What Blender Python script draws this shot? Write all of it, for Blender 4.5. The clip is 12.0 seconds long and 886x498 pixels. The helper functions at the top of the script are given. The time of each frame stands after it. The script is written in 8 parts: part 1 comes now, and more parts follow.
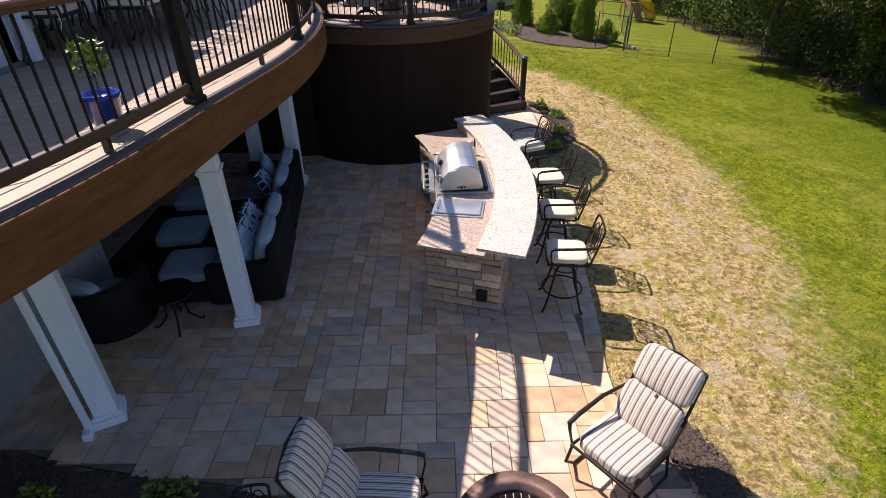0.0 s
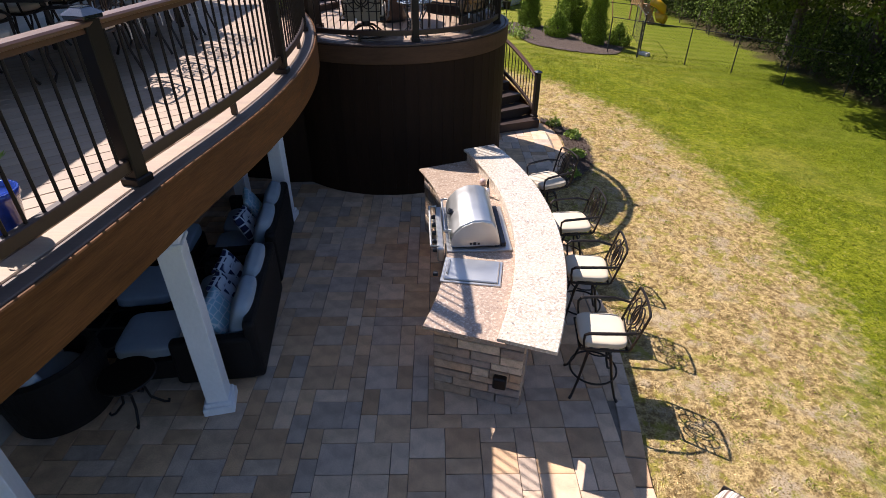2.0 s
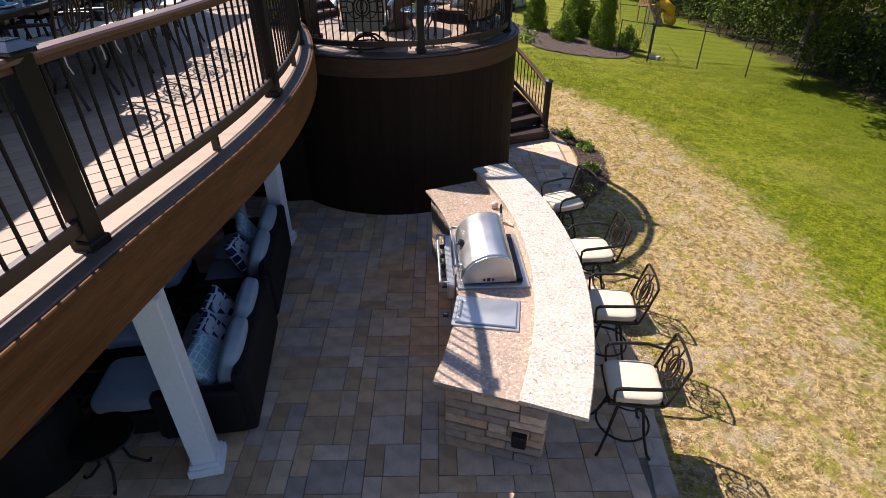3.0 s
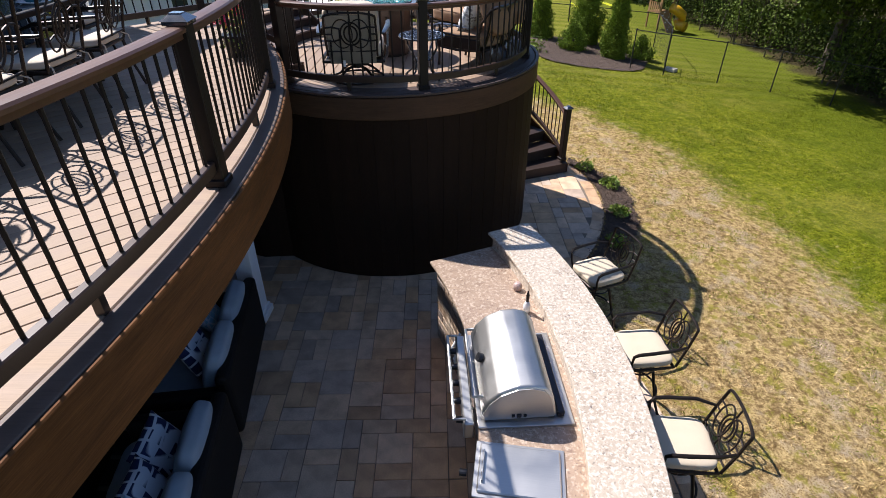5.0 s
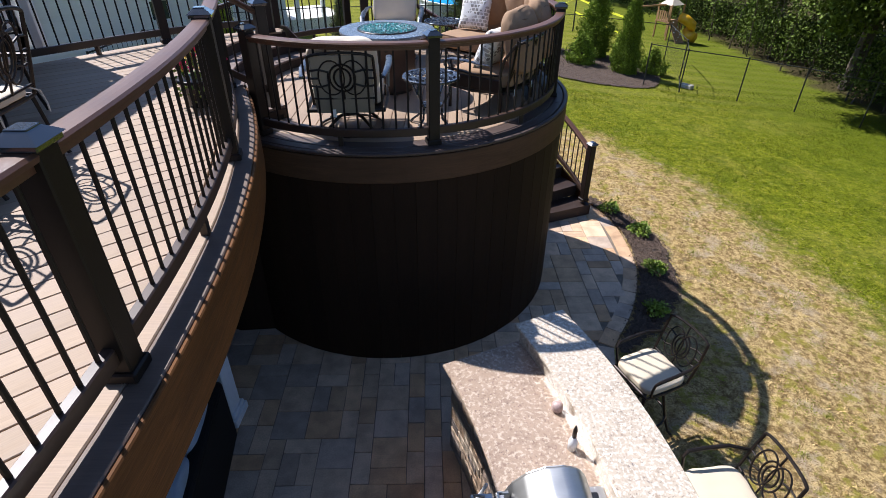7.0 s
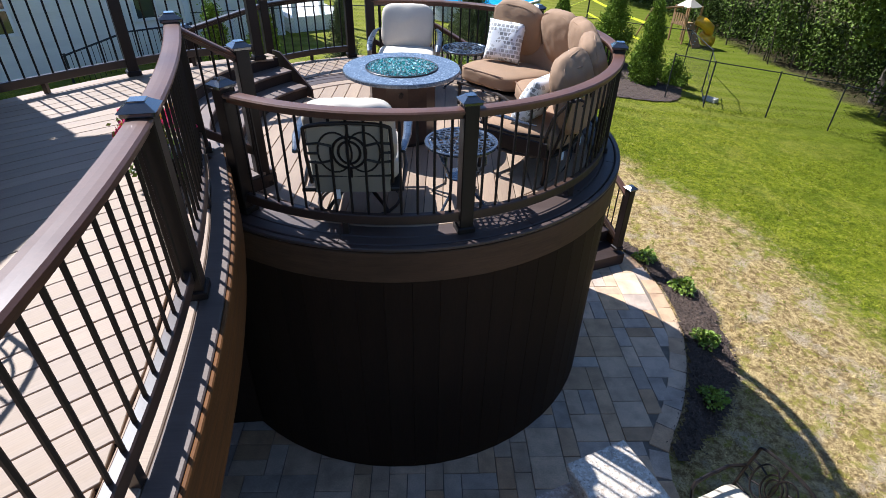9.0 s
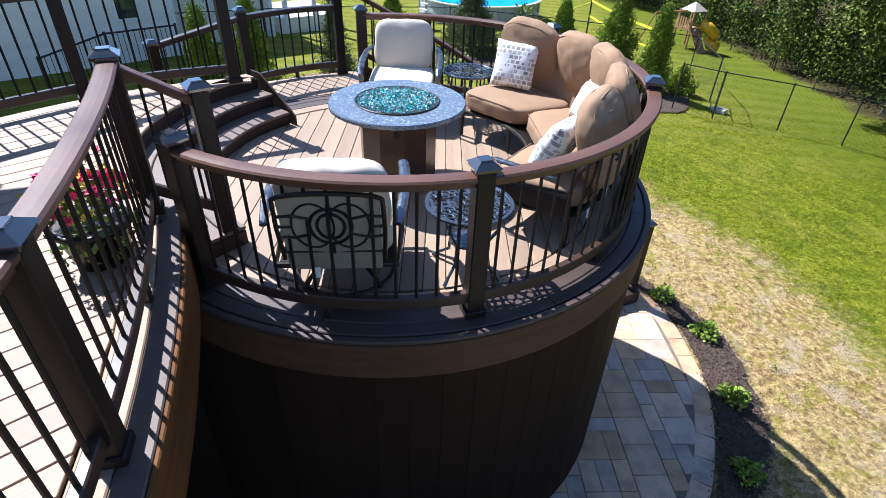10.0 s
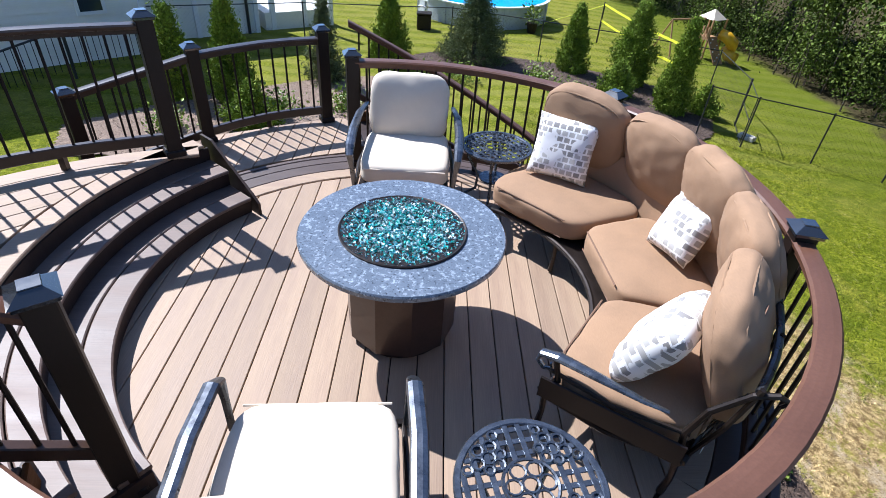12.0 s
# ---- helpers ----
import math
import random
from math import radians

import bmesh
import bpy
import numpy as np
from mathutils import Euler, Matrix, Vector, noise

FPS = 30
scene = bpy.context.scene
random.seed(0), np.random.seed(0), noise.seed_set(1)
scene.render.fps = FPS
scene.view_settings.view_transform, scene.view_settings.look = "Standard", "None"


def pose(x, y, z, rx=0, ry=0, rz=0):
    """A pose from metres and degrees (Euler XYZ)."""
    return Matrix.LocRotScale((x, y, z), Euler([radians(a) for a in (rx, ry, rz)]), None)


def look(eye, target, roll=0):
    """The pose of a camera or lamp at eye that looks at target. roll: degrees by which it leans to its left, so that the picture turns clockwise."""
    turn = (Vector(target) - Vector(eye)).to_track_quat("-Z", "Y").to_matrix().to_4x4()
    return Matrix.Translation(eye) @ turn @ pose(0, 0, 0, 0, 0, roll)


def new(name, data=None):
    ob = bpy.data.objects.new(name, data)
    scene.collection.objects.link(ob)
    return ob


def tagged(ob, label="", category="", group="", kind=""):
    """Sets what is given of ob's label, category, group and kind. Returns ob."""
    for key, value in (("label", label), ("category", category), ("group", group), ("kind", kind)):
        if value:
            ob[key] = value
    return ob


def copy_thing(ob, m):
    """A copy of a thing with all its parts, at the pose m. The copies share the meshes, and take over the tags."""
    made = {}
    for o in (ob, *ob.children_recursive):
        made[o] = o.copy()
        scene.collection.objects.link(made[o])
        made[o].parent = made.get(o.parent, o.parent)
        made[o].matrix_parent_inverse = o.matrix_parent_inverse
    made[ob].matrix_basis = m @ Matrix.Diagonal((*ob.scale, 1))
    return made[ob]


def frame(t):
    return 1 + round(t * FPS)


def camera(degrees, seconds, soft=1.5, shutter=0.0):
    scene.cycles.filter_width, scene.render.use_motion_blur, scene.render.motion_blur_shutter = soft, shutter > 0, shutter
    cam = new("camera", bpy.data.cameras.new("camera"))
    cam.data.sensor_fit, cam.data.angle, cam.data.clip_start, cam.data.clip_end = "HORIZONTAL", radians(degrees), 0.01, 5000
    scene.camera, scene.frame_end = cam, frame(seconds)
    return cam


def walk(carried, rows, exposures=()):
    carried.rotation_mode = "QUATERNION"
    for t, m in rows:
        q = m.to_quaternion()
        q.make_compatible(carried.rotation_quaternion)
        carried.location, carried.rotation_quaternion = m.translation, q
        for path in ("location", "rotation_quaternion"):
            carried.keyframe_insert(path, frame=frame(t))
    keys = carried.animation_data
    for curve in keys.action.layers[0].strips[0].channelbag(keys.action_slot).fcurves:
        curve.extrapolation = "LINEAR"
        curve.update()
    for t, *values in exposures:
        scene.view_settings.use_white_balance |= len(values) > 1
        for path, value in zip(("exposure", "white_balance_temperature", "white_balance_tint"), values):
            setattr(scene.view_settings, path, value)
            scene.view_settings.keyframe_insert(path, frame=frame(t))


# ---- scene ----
cam = camera(79.0, 12.0, soft=0.5)
PATH = [
    (0, (-0.096, -1.542, 4.095), (-0.085, 0.151, 3.03), -0.6),
    (0.5, (-0.124, -1.227, 4.147), (-0.104, 0.461, 3.073), -0.1),
    (1, (-0.148, -0.919, 4.204), (-0.125, 0.763, 3.122), 0.2),
    (1.5, (-0.182, -0.586, 4.242), (-0.158, 1.092, 3.155), 0.4),
    (2, (-0.225, -0.248, 4.251), (-0.203, 1.43, 3.162), 0.3),
    (2.5, (-0.265, 0.087, 4.246), (-0.248, 1.765, 3.158), 0.0),
    (3, (-0.293, 0.419, 4.253), (-0.282, 2.098, 3.165), -0.2),
    (4, (-0.36, 1.243, 4.27), (-0.344, 2.919, 3.179), -0.2),
    (5, (-0.416, 2.101, 4.285), (-0.39, 3.776, 3.193), -0.0),
    (5.5, (-0.432, 2.473, 4.304), (-0.405, 4.15, 3.215), 0.0),
    (6, (-0.47, 2.855, 4.319), (-0.436, 4.533, 3.23), 0.2),
    (6.5, (-0.529, 3.229, 4.329), (-0.486, 4.906, 3.239), 0.3),
    (7, (-0.582, 3.576, 4.339), (-0.534, 5.253, 3.25), 0.4),
    (8, (-0.701, 4.237, 4.419), (-0.647, 5.905, 3.318), 0.7),
    (9, (-0.818, 4.972, 4.506), (-0.754, 6.628, 3.387), 1.4),
    (9.5, (-0.855, 5.401, 4.525), (-0.778, 7.054, 3.401), 1.8),
    (10, (-0.856, 5.846, 4.55), (-0.77, 7.494, 3.421), 2.2),
    (10.5, (-0.847, 6.293, 4.577), (-0.75, 7.935, 3.439), 3.1),
    (11, (-0.868, 6.75, 4.605), (-0.757, 8.384, 3.457), 4.0),
    (11.5, (-0.942, 7.194, 4.638), (-0.82, 8.82, 3.48), 4.4),
    (12, (-1.008, 7.65, 4.675), (-0.881, 9.269, 3.509), 4.6),
]
walk(cam, [(t, look(eye, target, roll)) for t, eye, target, roll in PATH], exposures=[(0.0, 0.70, 6450, 19), (3.0, 0.66, 6450, 18), (5.0, 0.48, 6250, 16), (7.0, 0.52, 6000, 14), (9.0, 0.74, 5650, 11), (10.5, 1.04, 5600, 11), (11.5, 0.9, 5600, 12), (12.0, 0.76, 5600, 13)])

# ---------------------------------------------------------------- light
SUN_FROM = Vector((-0.655, 0.57, 1.0)).normalized()
world = bpy.data.worlds.new("World")
scene.world = world
world.use_nodes = True
_wn = world.node_tree.nodes
_sky = _wn.new("ShaderNodeTexSky")
_sky.sky_type = "NISHITA"
_sky.sun_disc = False
_sky.ozone_density = 5.0
_sky.dust_density = 0.4
_sky.sun_elevation = math.asin(SUN_FROM.z)
_sky.sun_rotation = math.atan2(SUN_FROM.x, SUN_FROM.y)
_bg = _wn["Background"]
_bg.inputs["Strength"].default_value = 0.102
world.node_tree.links.new(_sky.outputs["Color"], _bg.inputs["Color"])
sun_data = bpy.data.lights.new("sun", "SUN")
sun_data.energy = 5.6
sun_data.angle = radians(0.53)
sun_data.color = (1.0, 0.965, 0.9)
sun = new("sun", sun_data)
sun.matrix_world = look(SUN_FROM * 60, (0, 0, 0))


# ---------------------------------------------------------------- materials
def mat(name, col, rough=0.6, metal=0.0, var=0.15, scale=(8, 8, 8), fine=(60, 60, 60), bump=0.2, dist=0.004,
        rnd=0.0, isl=0.0, col2=None, spec=0.5, dirt=0.0, coat=0.0):
    """A surface with two scales of variation; rnd: brightness change from object to object, isl: from piece to piece."""
    m = bpy.data.materials.new(name)
    m.use_nodes = True
    nt = m.node_tree
    N, Lk = nt.nodes, nt.links
    b = N["Principled BSDF"]
    b.inputs["Roughness"].default_value = rough
    b.inputs["Metallic"].default_value = metal
    b.inputs["Specular IOR Level"].default_value = spec
    b.inputs["Coat Weight"].default_value = coat
    tc = N.new("ShaderNodeTexCoord")

    def noise_at(sc, detail, rough_=0.55):
        mp = N.new("ShaderNodeMapping")
        mp.inputs["Scale"].default_value = sc
        Lk.new(tc.outputs["Object"], mp.inputs["Vector"])
        n = N.new("ShaderNodeTexNoise")
        n.inputs["Scale"].default_value = 1.0
        n.inputs["Detail"].default_value = detail
        n.inputs["Roughness"].default_value = rough_
        Lk.new(mp.outputs["Vector"], n.inputs["Vector"])
        return n.outputs["Fac"]

    big, small = noise_at(scale, 4), noise_at(fine, 6, 0.65)
    c2 = col2 or tuple(c * 0.55 for c in col)
    mix = N.new("ShaderNodeMix")
    mix.data_type = "RGBA"
    mix.inputs["A"].default_value = (*c2, 1)
    mix.inputs["B"].default_value = (*col, 1)
    ramp = N.new("ShaderNodeMapRange")
    ramp.inputs["From Min"].default_value, ramp.inputs["From Max"].default_value = 0.3, 0.62
    ramp.inputs["To Min"].default_value, ramp.inputs["To Max"].default_value = 1 - min(1, var * 3.2), 1
    Lk.new(big, ramp.inputs["Value"])
    Lk.new(ramp.outputs["Result"], mix.inputs["Factor"])
    hsv = N.new("ShaderNodeHueSaturation")
    Lk.new(mix.outputs["Result"], hsv.inputs["Color"])
    fr = N.new("ShaderNodeMapRange")
    fr.inputs["From Min"].default_value, fr.inputs["From Max"].default_value = 0.25, 0.75
    fr.inputs["To Min"].default_value, fr.inputs["To Max"].default_value = 1 - var, 1 + var
    Lk.new(small, fr.inputs["Value"])
    val = fr.outputs["Result"]
    for amount, node, sock in ((rnd, "ShaderNodeObjectInfo", "Random"), (isl, "ShaderNodeNewGeometry", "Random Per Island")):
        if amount:
            o = N.new(node)
            r = N.new("ShaderNodeMapRange")
            r.inputs["To Min"].default_value, r.inputs["To Max"].default_value = 1 - amount, 1 + amount
            Lk.new(o.outputs[sock], r.inputs["Value"])
            mu = N.new("ShaderNodeMath")
            mu.operation = "MULTIPLY"
            Lk.new(val, mu.inputs[0])
            Lk.new(r.outputs["Result"], mu.inputs[1])
            val = mu.outputs["Value"]
    Lk.new(val, hsv.inputs["Value"])
    Lk.new(hsv.outputs["Color"], b.inputs["Base Color"])
    rr = N.new("ShaderNodeMapRange")
    rr.inputs["To Min"].default_value, rr.inputs["To Max"].default_value = max(0.02, rough - 0.12), min(1, rough + 0.12)
    Lk.new(big, rr.inputs["Value"])
    Lk.new(rr.outputs["Result"], b.inputs["Roughness"])
    if bump:
        bp = N.new("ShaderNodeBump")
        bp.inputs["Strength"].default_value = bump
        bp.inputs["Distance"].default_value = dist
        Lk.new(small, bp.inputs["Height"])
        Lk.new(bp.outputs["Normal"], b.inputs["Normal"])
    return m


def palette(m, colours, source="ShaderNodeObjectInfo", sock="Random", keep=0.75):
    """Gives each piece one of several colours, mixed over the material's own base."""
    nt = m.node_tree
    b = nt.nodes["Principled BSDF"]
    old = b.inputs["Base Color"].links[0].from_socket
    o = nt.nodes.new(source)
    wn = nt.nodes.new("ShaderNodeTexWhiteNoise")
    wn.noise_dimensions = "1D"
    nt.links.new(o.outputs[sock], wn.inputs["W"])
    rp = nt.nodes.new("ShaderNodeValToRGB")
    rp.color_ramp.interpolation = "CONSTANT"
    el = rp.color_ramp.elements
    while len(el) < len(colours):
        el.new(0.5)
    for i, c in enumerate(colours):
        el[i].position = i / len(colours)
        el[i].color = (*c, 1)
    nt.links.new(wn.outputs["Value"], rp.inputs["Fac"])
    mx = nt.nodes.new("ShaderNodeMix")
    mx.data_type = "RGBA"
    mx.blend_type = "MULTIPLY"
    mx.inputs["Factor"].default_value = 1.0
    nt.links.new(old, mx.inputs["A"])
    nt.links.new(rp.outputs["Color"], mx.inputs["B"])
    nt.links.new(mx.outputs["Result"], b.inputs["Base Color"])
    return m


def sheer(m, amount, tint=None):
    """Lets some light through thin leaves and cloth."""
    m.node_tree.nodes["Principled BSDF"].inputs["Transmission Weight"].default_value = 0.0
    m.node_tree.nodes["Principled BSDF"].inputs["Subsurface Weight"].default_value = amount
    m.node_tree.nodes["Principled BSDF"].inputs["Subsurface Radius"].default_value = tint or (0.02, 0.03, 0.01)
    return m


M = {}
M["deck"] = mat("composite_deck_boards", (0.335, 0.232, 0.150), 0.62, var=0.18, scale=(1.2, 9, 9), fine=(5, 170, 40), bump=0.35, dist=0.0025, rnd=0.12, col2=(0.235, 0.148, 0.10))
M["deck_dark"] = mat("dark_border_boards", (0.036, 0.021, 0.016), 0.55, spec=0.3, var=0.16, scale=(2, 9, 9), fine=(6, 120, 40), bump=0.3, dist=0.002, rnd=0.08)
M["tread"] = mat("brown_step_boards", (0.17, 0.115, 0.088), 0.55, var=0.16, scale=(2, 9, 9), fine=(6, 120, 40), bump=0.3, dist=0.002, rnd=0.1)
M["deck_brown"] = mat("brown_ring_boards", (0.068, 0.041, 0.032), 0.55, var=0.16, scale=(2, 9, 9), fine=(6, 120, 40), bump=0.3, dist=0.002, rnd=0.1)
M["deck_rim"] = mat("dark_brown_rim_boards", (0.13, 0.088, 0.066), 0.55, spec=0.3, var=0.16, scale=(2, 9, 9), fine=(6, 120, 40), bump=0.3, dist=0.002, rnd=0.08)
# lighter than the dark frame metal, silvery sky sheen put into its colour
M["table_metal"] = mat("sheen_grey_cast_aluminium", (0.17, 0.18, 0.20), 0.3, metal=0.9, var=0.25, scale=(20, 20, 20), fine=(120, 120, 120), bump=0.2, dist=0.001)
M["lattice_metal"] = mat("dark_cast_aluminium_lattice", (0.13, 0.145, 0.17), 0.26, metal=0.75, var=0.25, scale=(20, 20, 20), fine=(120, 120, 120), bump=0.15, dist=0.001)
M["round_fascia"] = mat("brown_round_fascia", (0.105, 0.056, 0.031), 0.65, spec=0.12, var=0.2, scale=(1.5, 1.5, 10), fine=(7, 7, 120), bump=0.3, dist=0.002)
M["fascia"] = mat("brown_fascia_boards", (0.15, 0.062, 0.02), 0.65, spec=0.12, var=0.34, scale=(1.5, 1.5, 14), fine=(7, 7, 150), bump=0.4, dist=0.002)
M["skirt"] = mat("dark_brown_skirting_panels", (0.029, 0.0155, 0.009), 0.7, spec=0.1, var=0.16, scale=(9, 9, 1.5), fine=(90, 90, 8), bump=0.25, dist=0.002, rnd=0.1)
M["rail_dark"] = mat("dark_bronze_rail", (0.03, 0.018, 0.013), 0.32, var=0.14, spec=0.5, scale=(3, 3, 3), fine=(70, 70, 70), bump=0.12, dist=0.001)
M["rail_low"] = mat("brown_bottom_rail", (0.062, 0.033, 0.022), 0.42, var=0.14, spec=0.4, scale=(3, 3, 3), fine=(70, 70, 70), bump=0.12, dist=0.001)
M["rail"] = mat("reddish_brown_handrail", (0.125, 0.057, 0.034), 0.4, var=0.14, spec=0.42, scale=(3, 3, 3), fine=(70, 70, 70), bump=0.12, dist=0.001)
M["post"] = mat("dark_bronze_post_sleeve", (0.016, 0.0095, 0.007), 0.5, spec=0.28, var=0.2, scale=(5, 5, 2), fine=(80, 80, 30), bump=0.15, dist=0.001)
M["cap"] = mat("black_post_cap", (0.02, 0.022, 0.026), 0.2, var=0.15, bump=0.05, dist=0.001, spec=0.8, coat=1.0)
M["baluster"] = mat("black_metal_balusters", (0.014, 0.009, 0.008), 0.5, spec=0.25, var=0.1, bump=0.0)
M["white"] = mat("white_painted_column", (0.78, 0.79, 0.8), 0.45, var=0.06, scale=(3, 3, 1), fine=(40, 40, 20), bump=0.08, dist=0.001)
M["paver"] = palette(mat("tumbled_concrete_pavers", (0.80, 0.70, 0.615), 0.85, var=0.24, scale=(5, 5, 5), fine=(90, 90, 90), bump=0.5, dist=0.004, rnd=0.16),
                     [(0.80, 0.62, 0.45), (0.84, 0.66, 0.49), (0.70, 0.59, 0.49), (0.76, 0.55, 0.36), (0.82, 0.67, 0.52), (0.78, 0.56, 0.36), (0.66, 0.57, 0.49), (0.72, 0.50, 0.31)])
M["paver_far"] = palette(mat("tumbled_concrete_pavers_joined", (0.80, 0.70, 0.615), 0.85, var=0.24, scale=(5, 5, 5), fine=(90, 90, 90), bump=0.5, dist=0.004, isl=0.16),
                         [(0.80, 0.62, 0.45), (0.84, 0.66, 0.49), (0.70, 0.59, 0.49), (0.76, 0.55, 0.36), (0.82, 0.67, 0.52), (0.78, 0.56, 0.36), (0.66, 0.57, 0.49), (0.72, 0.50, 0.31)],
                         "ShaderNodeNewGeometry", "Random Per Island")
M["sand"] = mat("joint_sand", (0.20, 0.155, 0.115), 0.95, var=0.25, scale=(12, 12, 12), fine=(160, 160, 160), bump=0.5)
M["stone"] = palette(mat("stacked_stone_veneer", (0.8, 0.76, 0.72), 0.85, var=0.25, scale=(10, 10, 14), fine=(70, 70, 90), bump=0.8, dist=0.008, rnd=0.12),
                     [(0.62, 0.45, 0.32), (0.46, 0.35, 0.28), (0.72, 0.55, 0.40), (0.42, 0.35, 0.31), (0.66, 0.46, 0.31), (0.55, 0.46, 0.39), (0.80, 0.65, 0.50)])
M["mortar"] = mat("mortar", (0.18, 0.14, 0.11), 0.95, var=0.2, bump=0.4)
M["mulch"] = mat("dark_bark_mulch", (0.11, 0.07, 0.048), 0.95, var=0.35, scale=(25, 25, 25), fine=(120, 60, 90), bump=1.0, dist=0.02, col2=(0.035, 0.021, 0.014))
M["mulch_dry"] = mat("sun_bleached_mulch", (0.30, 0.215, 0.155), 0.95, var=0.3, scale=(25, 25, 25), fine=(120, 60, 90), bump=1.0, dist=0.02, col2=(0.15, 0.10, 0.07))
M["chips_dry"] = mat("sun_bleached_chips", (0.33, 0.24, 0.18), 0.9, var=0.3, isl=0.5, bump=0.3)
M["chips"] = mat("bark_chips", (0.145, 0.098, 0.07), 0.9, var=0.3, isl=0.5, bump=0.3)
M["black_metal"] = mat("cast_aluminium_dark_bronze", (0.03, 0.022, 0.018), 0.38, metal=0.55, var=0.2, scale=(20, 20, 20), fine=(120, 120, 120), bump=0.15, dist=0.001)
M["white_cush"] = mat("cream_cushion_fabric", (0.67, 0.575, 0.455), 0.9, var=0.05, scale=(6, 6, 6), fine=(240, 240, 240), bump=0.25, dist=0.0015)
M["stool_cush"] = mat("cream_stool_fabric", (0.60, 0.50, 0.365), 0.9, var=0.06, scale=(6, 6, 6), fine=(240, 240, 240), bump=0.25, dist=0.0015)
M["sling"] = mat("taupe_sling_fabric", (0.30, 0.25, 0.19), 0.9, var=0.08, scale=(6, 6, 6), fine=(240, 240, 240), bump=0.25, dist=0.0015)
M["brown_cush"] = mat("brown_cushion_fabric", (0.315, 0.192, 0.108), 0.9, var=0.1, scale=(5, 5, 5), fine=(260, 40, 260), bump=0.3, dist=0.0015)
M["piping"] = mat("brown_piping", (0.2, 0.115, 0.07), 0.9, var=0.1, bump=0.1)
M["grey_cush"] = mat("slate_cushion_fabric", (0.30, 0.36, 0.42), 0.9, var=0.06, fine=(240, 240, 240), bump=0.25, dist=0.0015)
M["wicker"] = mat("black_wicker", (0.010, 0.0075, 0.007), 0.55, spec=0.25, var=0.3, scale=(30, 30, 60), fine=(90, 90, 220), bump=0.9, dist=0.006)
M["steel"] = mat("brushed_stainless_steel", (0.58, 0.57, 0.55), 0.42, metal=1.0, var=0.05, scale=(3, 3, 3), fine=(6, 200, 200), bump=0.06, dist=0.0006)
M["steel_dark"] = mat("dark_grill_metal", (0.05, 0.05, 0.055), 0.4, metal=0.8, var=0.1, bump=0.05)
M["blue_pot"] = mat("cobalt_blue_glazed_pot", (0.014, 0.045, 0.30), 0.18, var=0.2, bump=0.05, coat=0.5)
M["leaf"] = sheer(mat("garden_leaves", (0.15, 0.21, 0.02), 0.55, var=0.2, isl=0.45, bump=0.1), 0.0)
M["leaf_lime"] = mat("lime_green_leaves", (0.22, 0.30, 0.03), 0.55, var=0.15, isl=0.4, bump=0.1)
M["weeds"] = mat("yellow_green_weed_leaves", (0.24, 0.25, 0.025), 0.7, spec=0.2, var=0.15, isl=0.3, bump=0.1)
M["leaf_tree"] = mat("woodland_leaves", (0.12, 0.165, 0.026), 0.6, spec=0.12, var=0.25, isl=0.65, bump=0.1, scale=(0.6, 0.6, 0.6))
# darker copy of the woodland leaves, shade under the crowns in its colour
M["leaf_under"] = mat("shaded_undergrowth_leaves", (0.055, 0.08, 0.012), 0.75, spec=0.12, var=0.25, isl=0.65, bump=0.1, scale=(0.6, 0.6, 0.6))
M["leaf_arb"] = mat("arborvitae_foliage", (0.19, 0.265, 0.024), 0.7, spec=0.2, var=0.2, isl=0.5, bump=0.1, scale=(1.5, 1.5, 1.5))
M["leaf_spruce"] = mat("blue_green_spruce_needles", (0.15, 0.175, 0.068), 0.7, spec=0.2, var=0.2, isl=0.5, bump=0.1)
M["bark"] = mat("tree_bark", (0.10, 0.075, 0.055), 0.95, var=0.3, scale=(3, 3, 1), fine=(30, 30, 8), bump=0.9, dist=0.02)
M["petal_pink"] = mat("pink_petals", (0.75, 0.05, 0.16), 0.6, var=0.1, isl=0.35, bump=0)
M["petal_yellow"] = mat("yellow_petals", (0.7, 0.45, 0.04), 0.6, var=0.1, isl=0.3, bump=0)
M["siding"] = mat("pale_grey_vinyl_siding", (0.66, 0.67, 0.66), 0.5, var=0.05, scale=(0.5, 0.5, 3), fine=(10, 10, 80), bump=0.08, dist=0.001, rnd=0.03)
M["siding_beige"] = mat("grey_vinyl_siding", (0.80, 0.78, 0.71), 0.55, var=0.05, scale=(0.5, 0.5, 3), fine=(10, 10, 80), bump=0.08, dist=0.001, rnd=0.03)
M["block"] = mat("pale_concrete_block", (0.55, 0.50, 0.42), 0.9, var=0.15, bump=0.3)
M["roof"] = mat("asphalt_shingles", (0.09, 0.085, 0.08), 0.9, var=0.25, scale=(4, 4, 4), fine=(60, 60, 60), bump=0.6)
M["trim"] = mat("white_trim", (0.8, 0.8, 0.8), 0.45, var=0.04, bump=0.05)
M["concrete"] = mat("foundation_wall", (0.30, 0.28, 0.26), 0.9, var=0.15, bump=0.4)
M["fence_metal"] = mat("black_chain_link_posts", (0.02, 0.02, 0.02), 0.5, var=0.1, bump=0)


def glassy(name, col, rough=0.05):
    m = bpy.data.materials.new(name)
    m.use_nodes = True
    b = m.node_tree.nodes["Principled BSDF"]
    b.inputs["Base Color"].default_value = (*col, 1)
    b.inputs["Roughness"].default_value = rough
    b.inputs["Specular IOR Level"].default_value = 0.8
    b.inputs["Coat Weight"].default_value = 0.6
    b.inputs["Coat Roughness"].default_value = 0.02
    return m


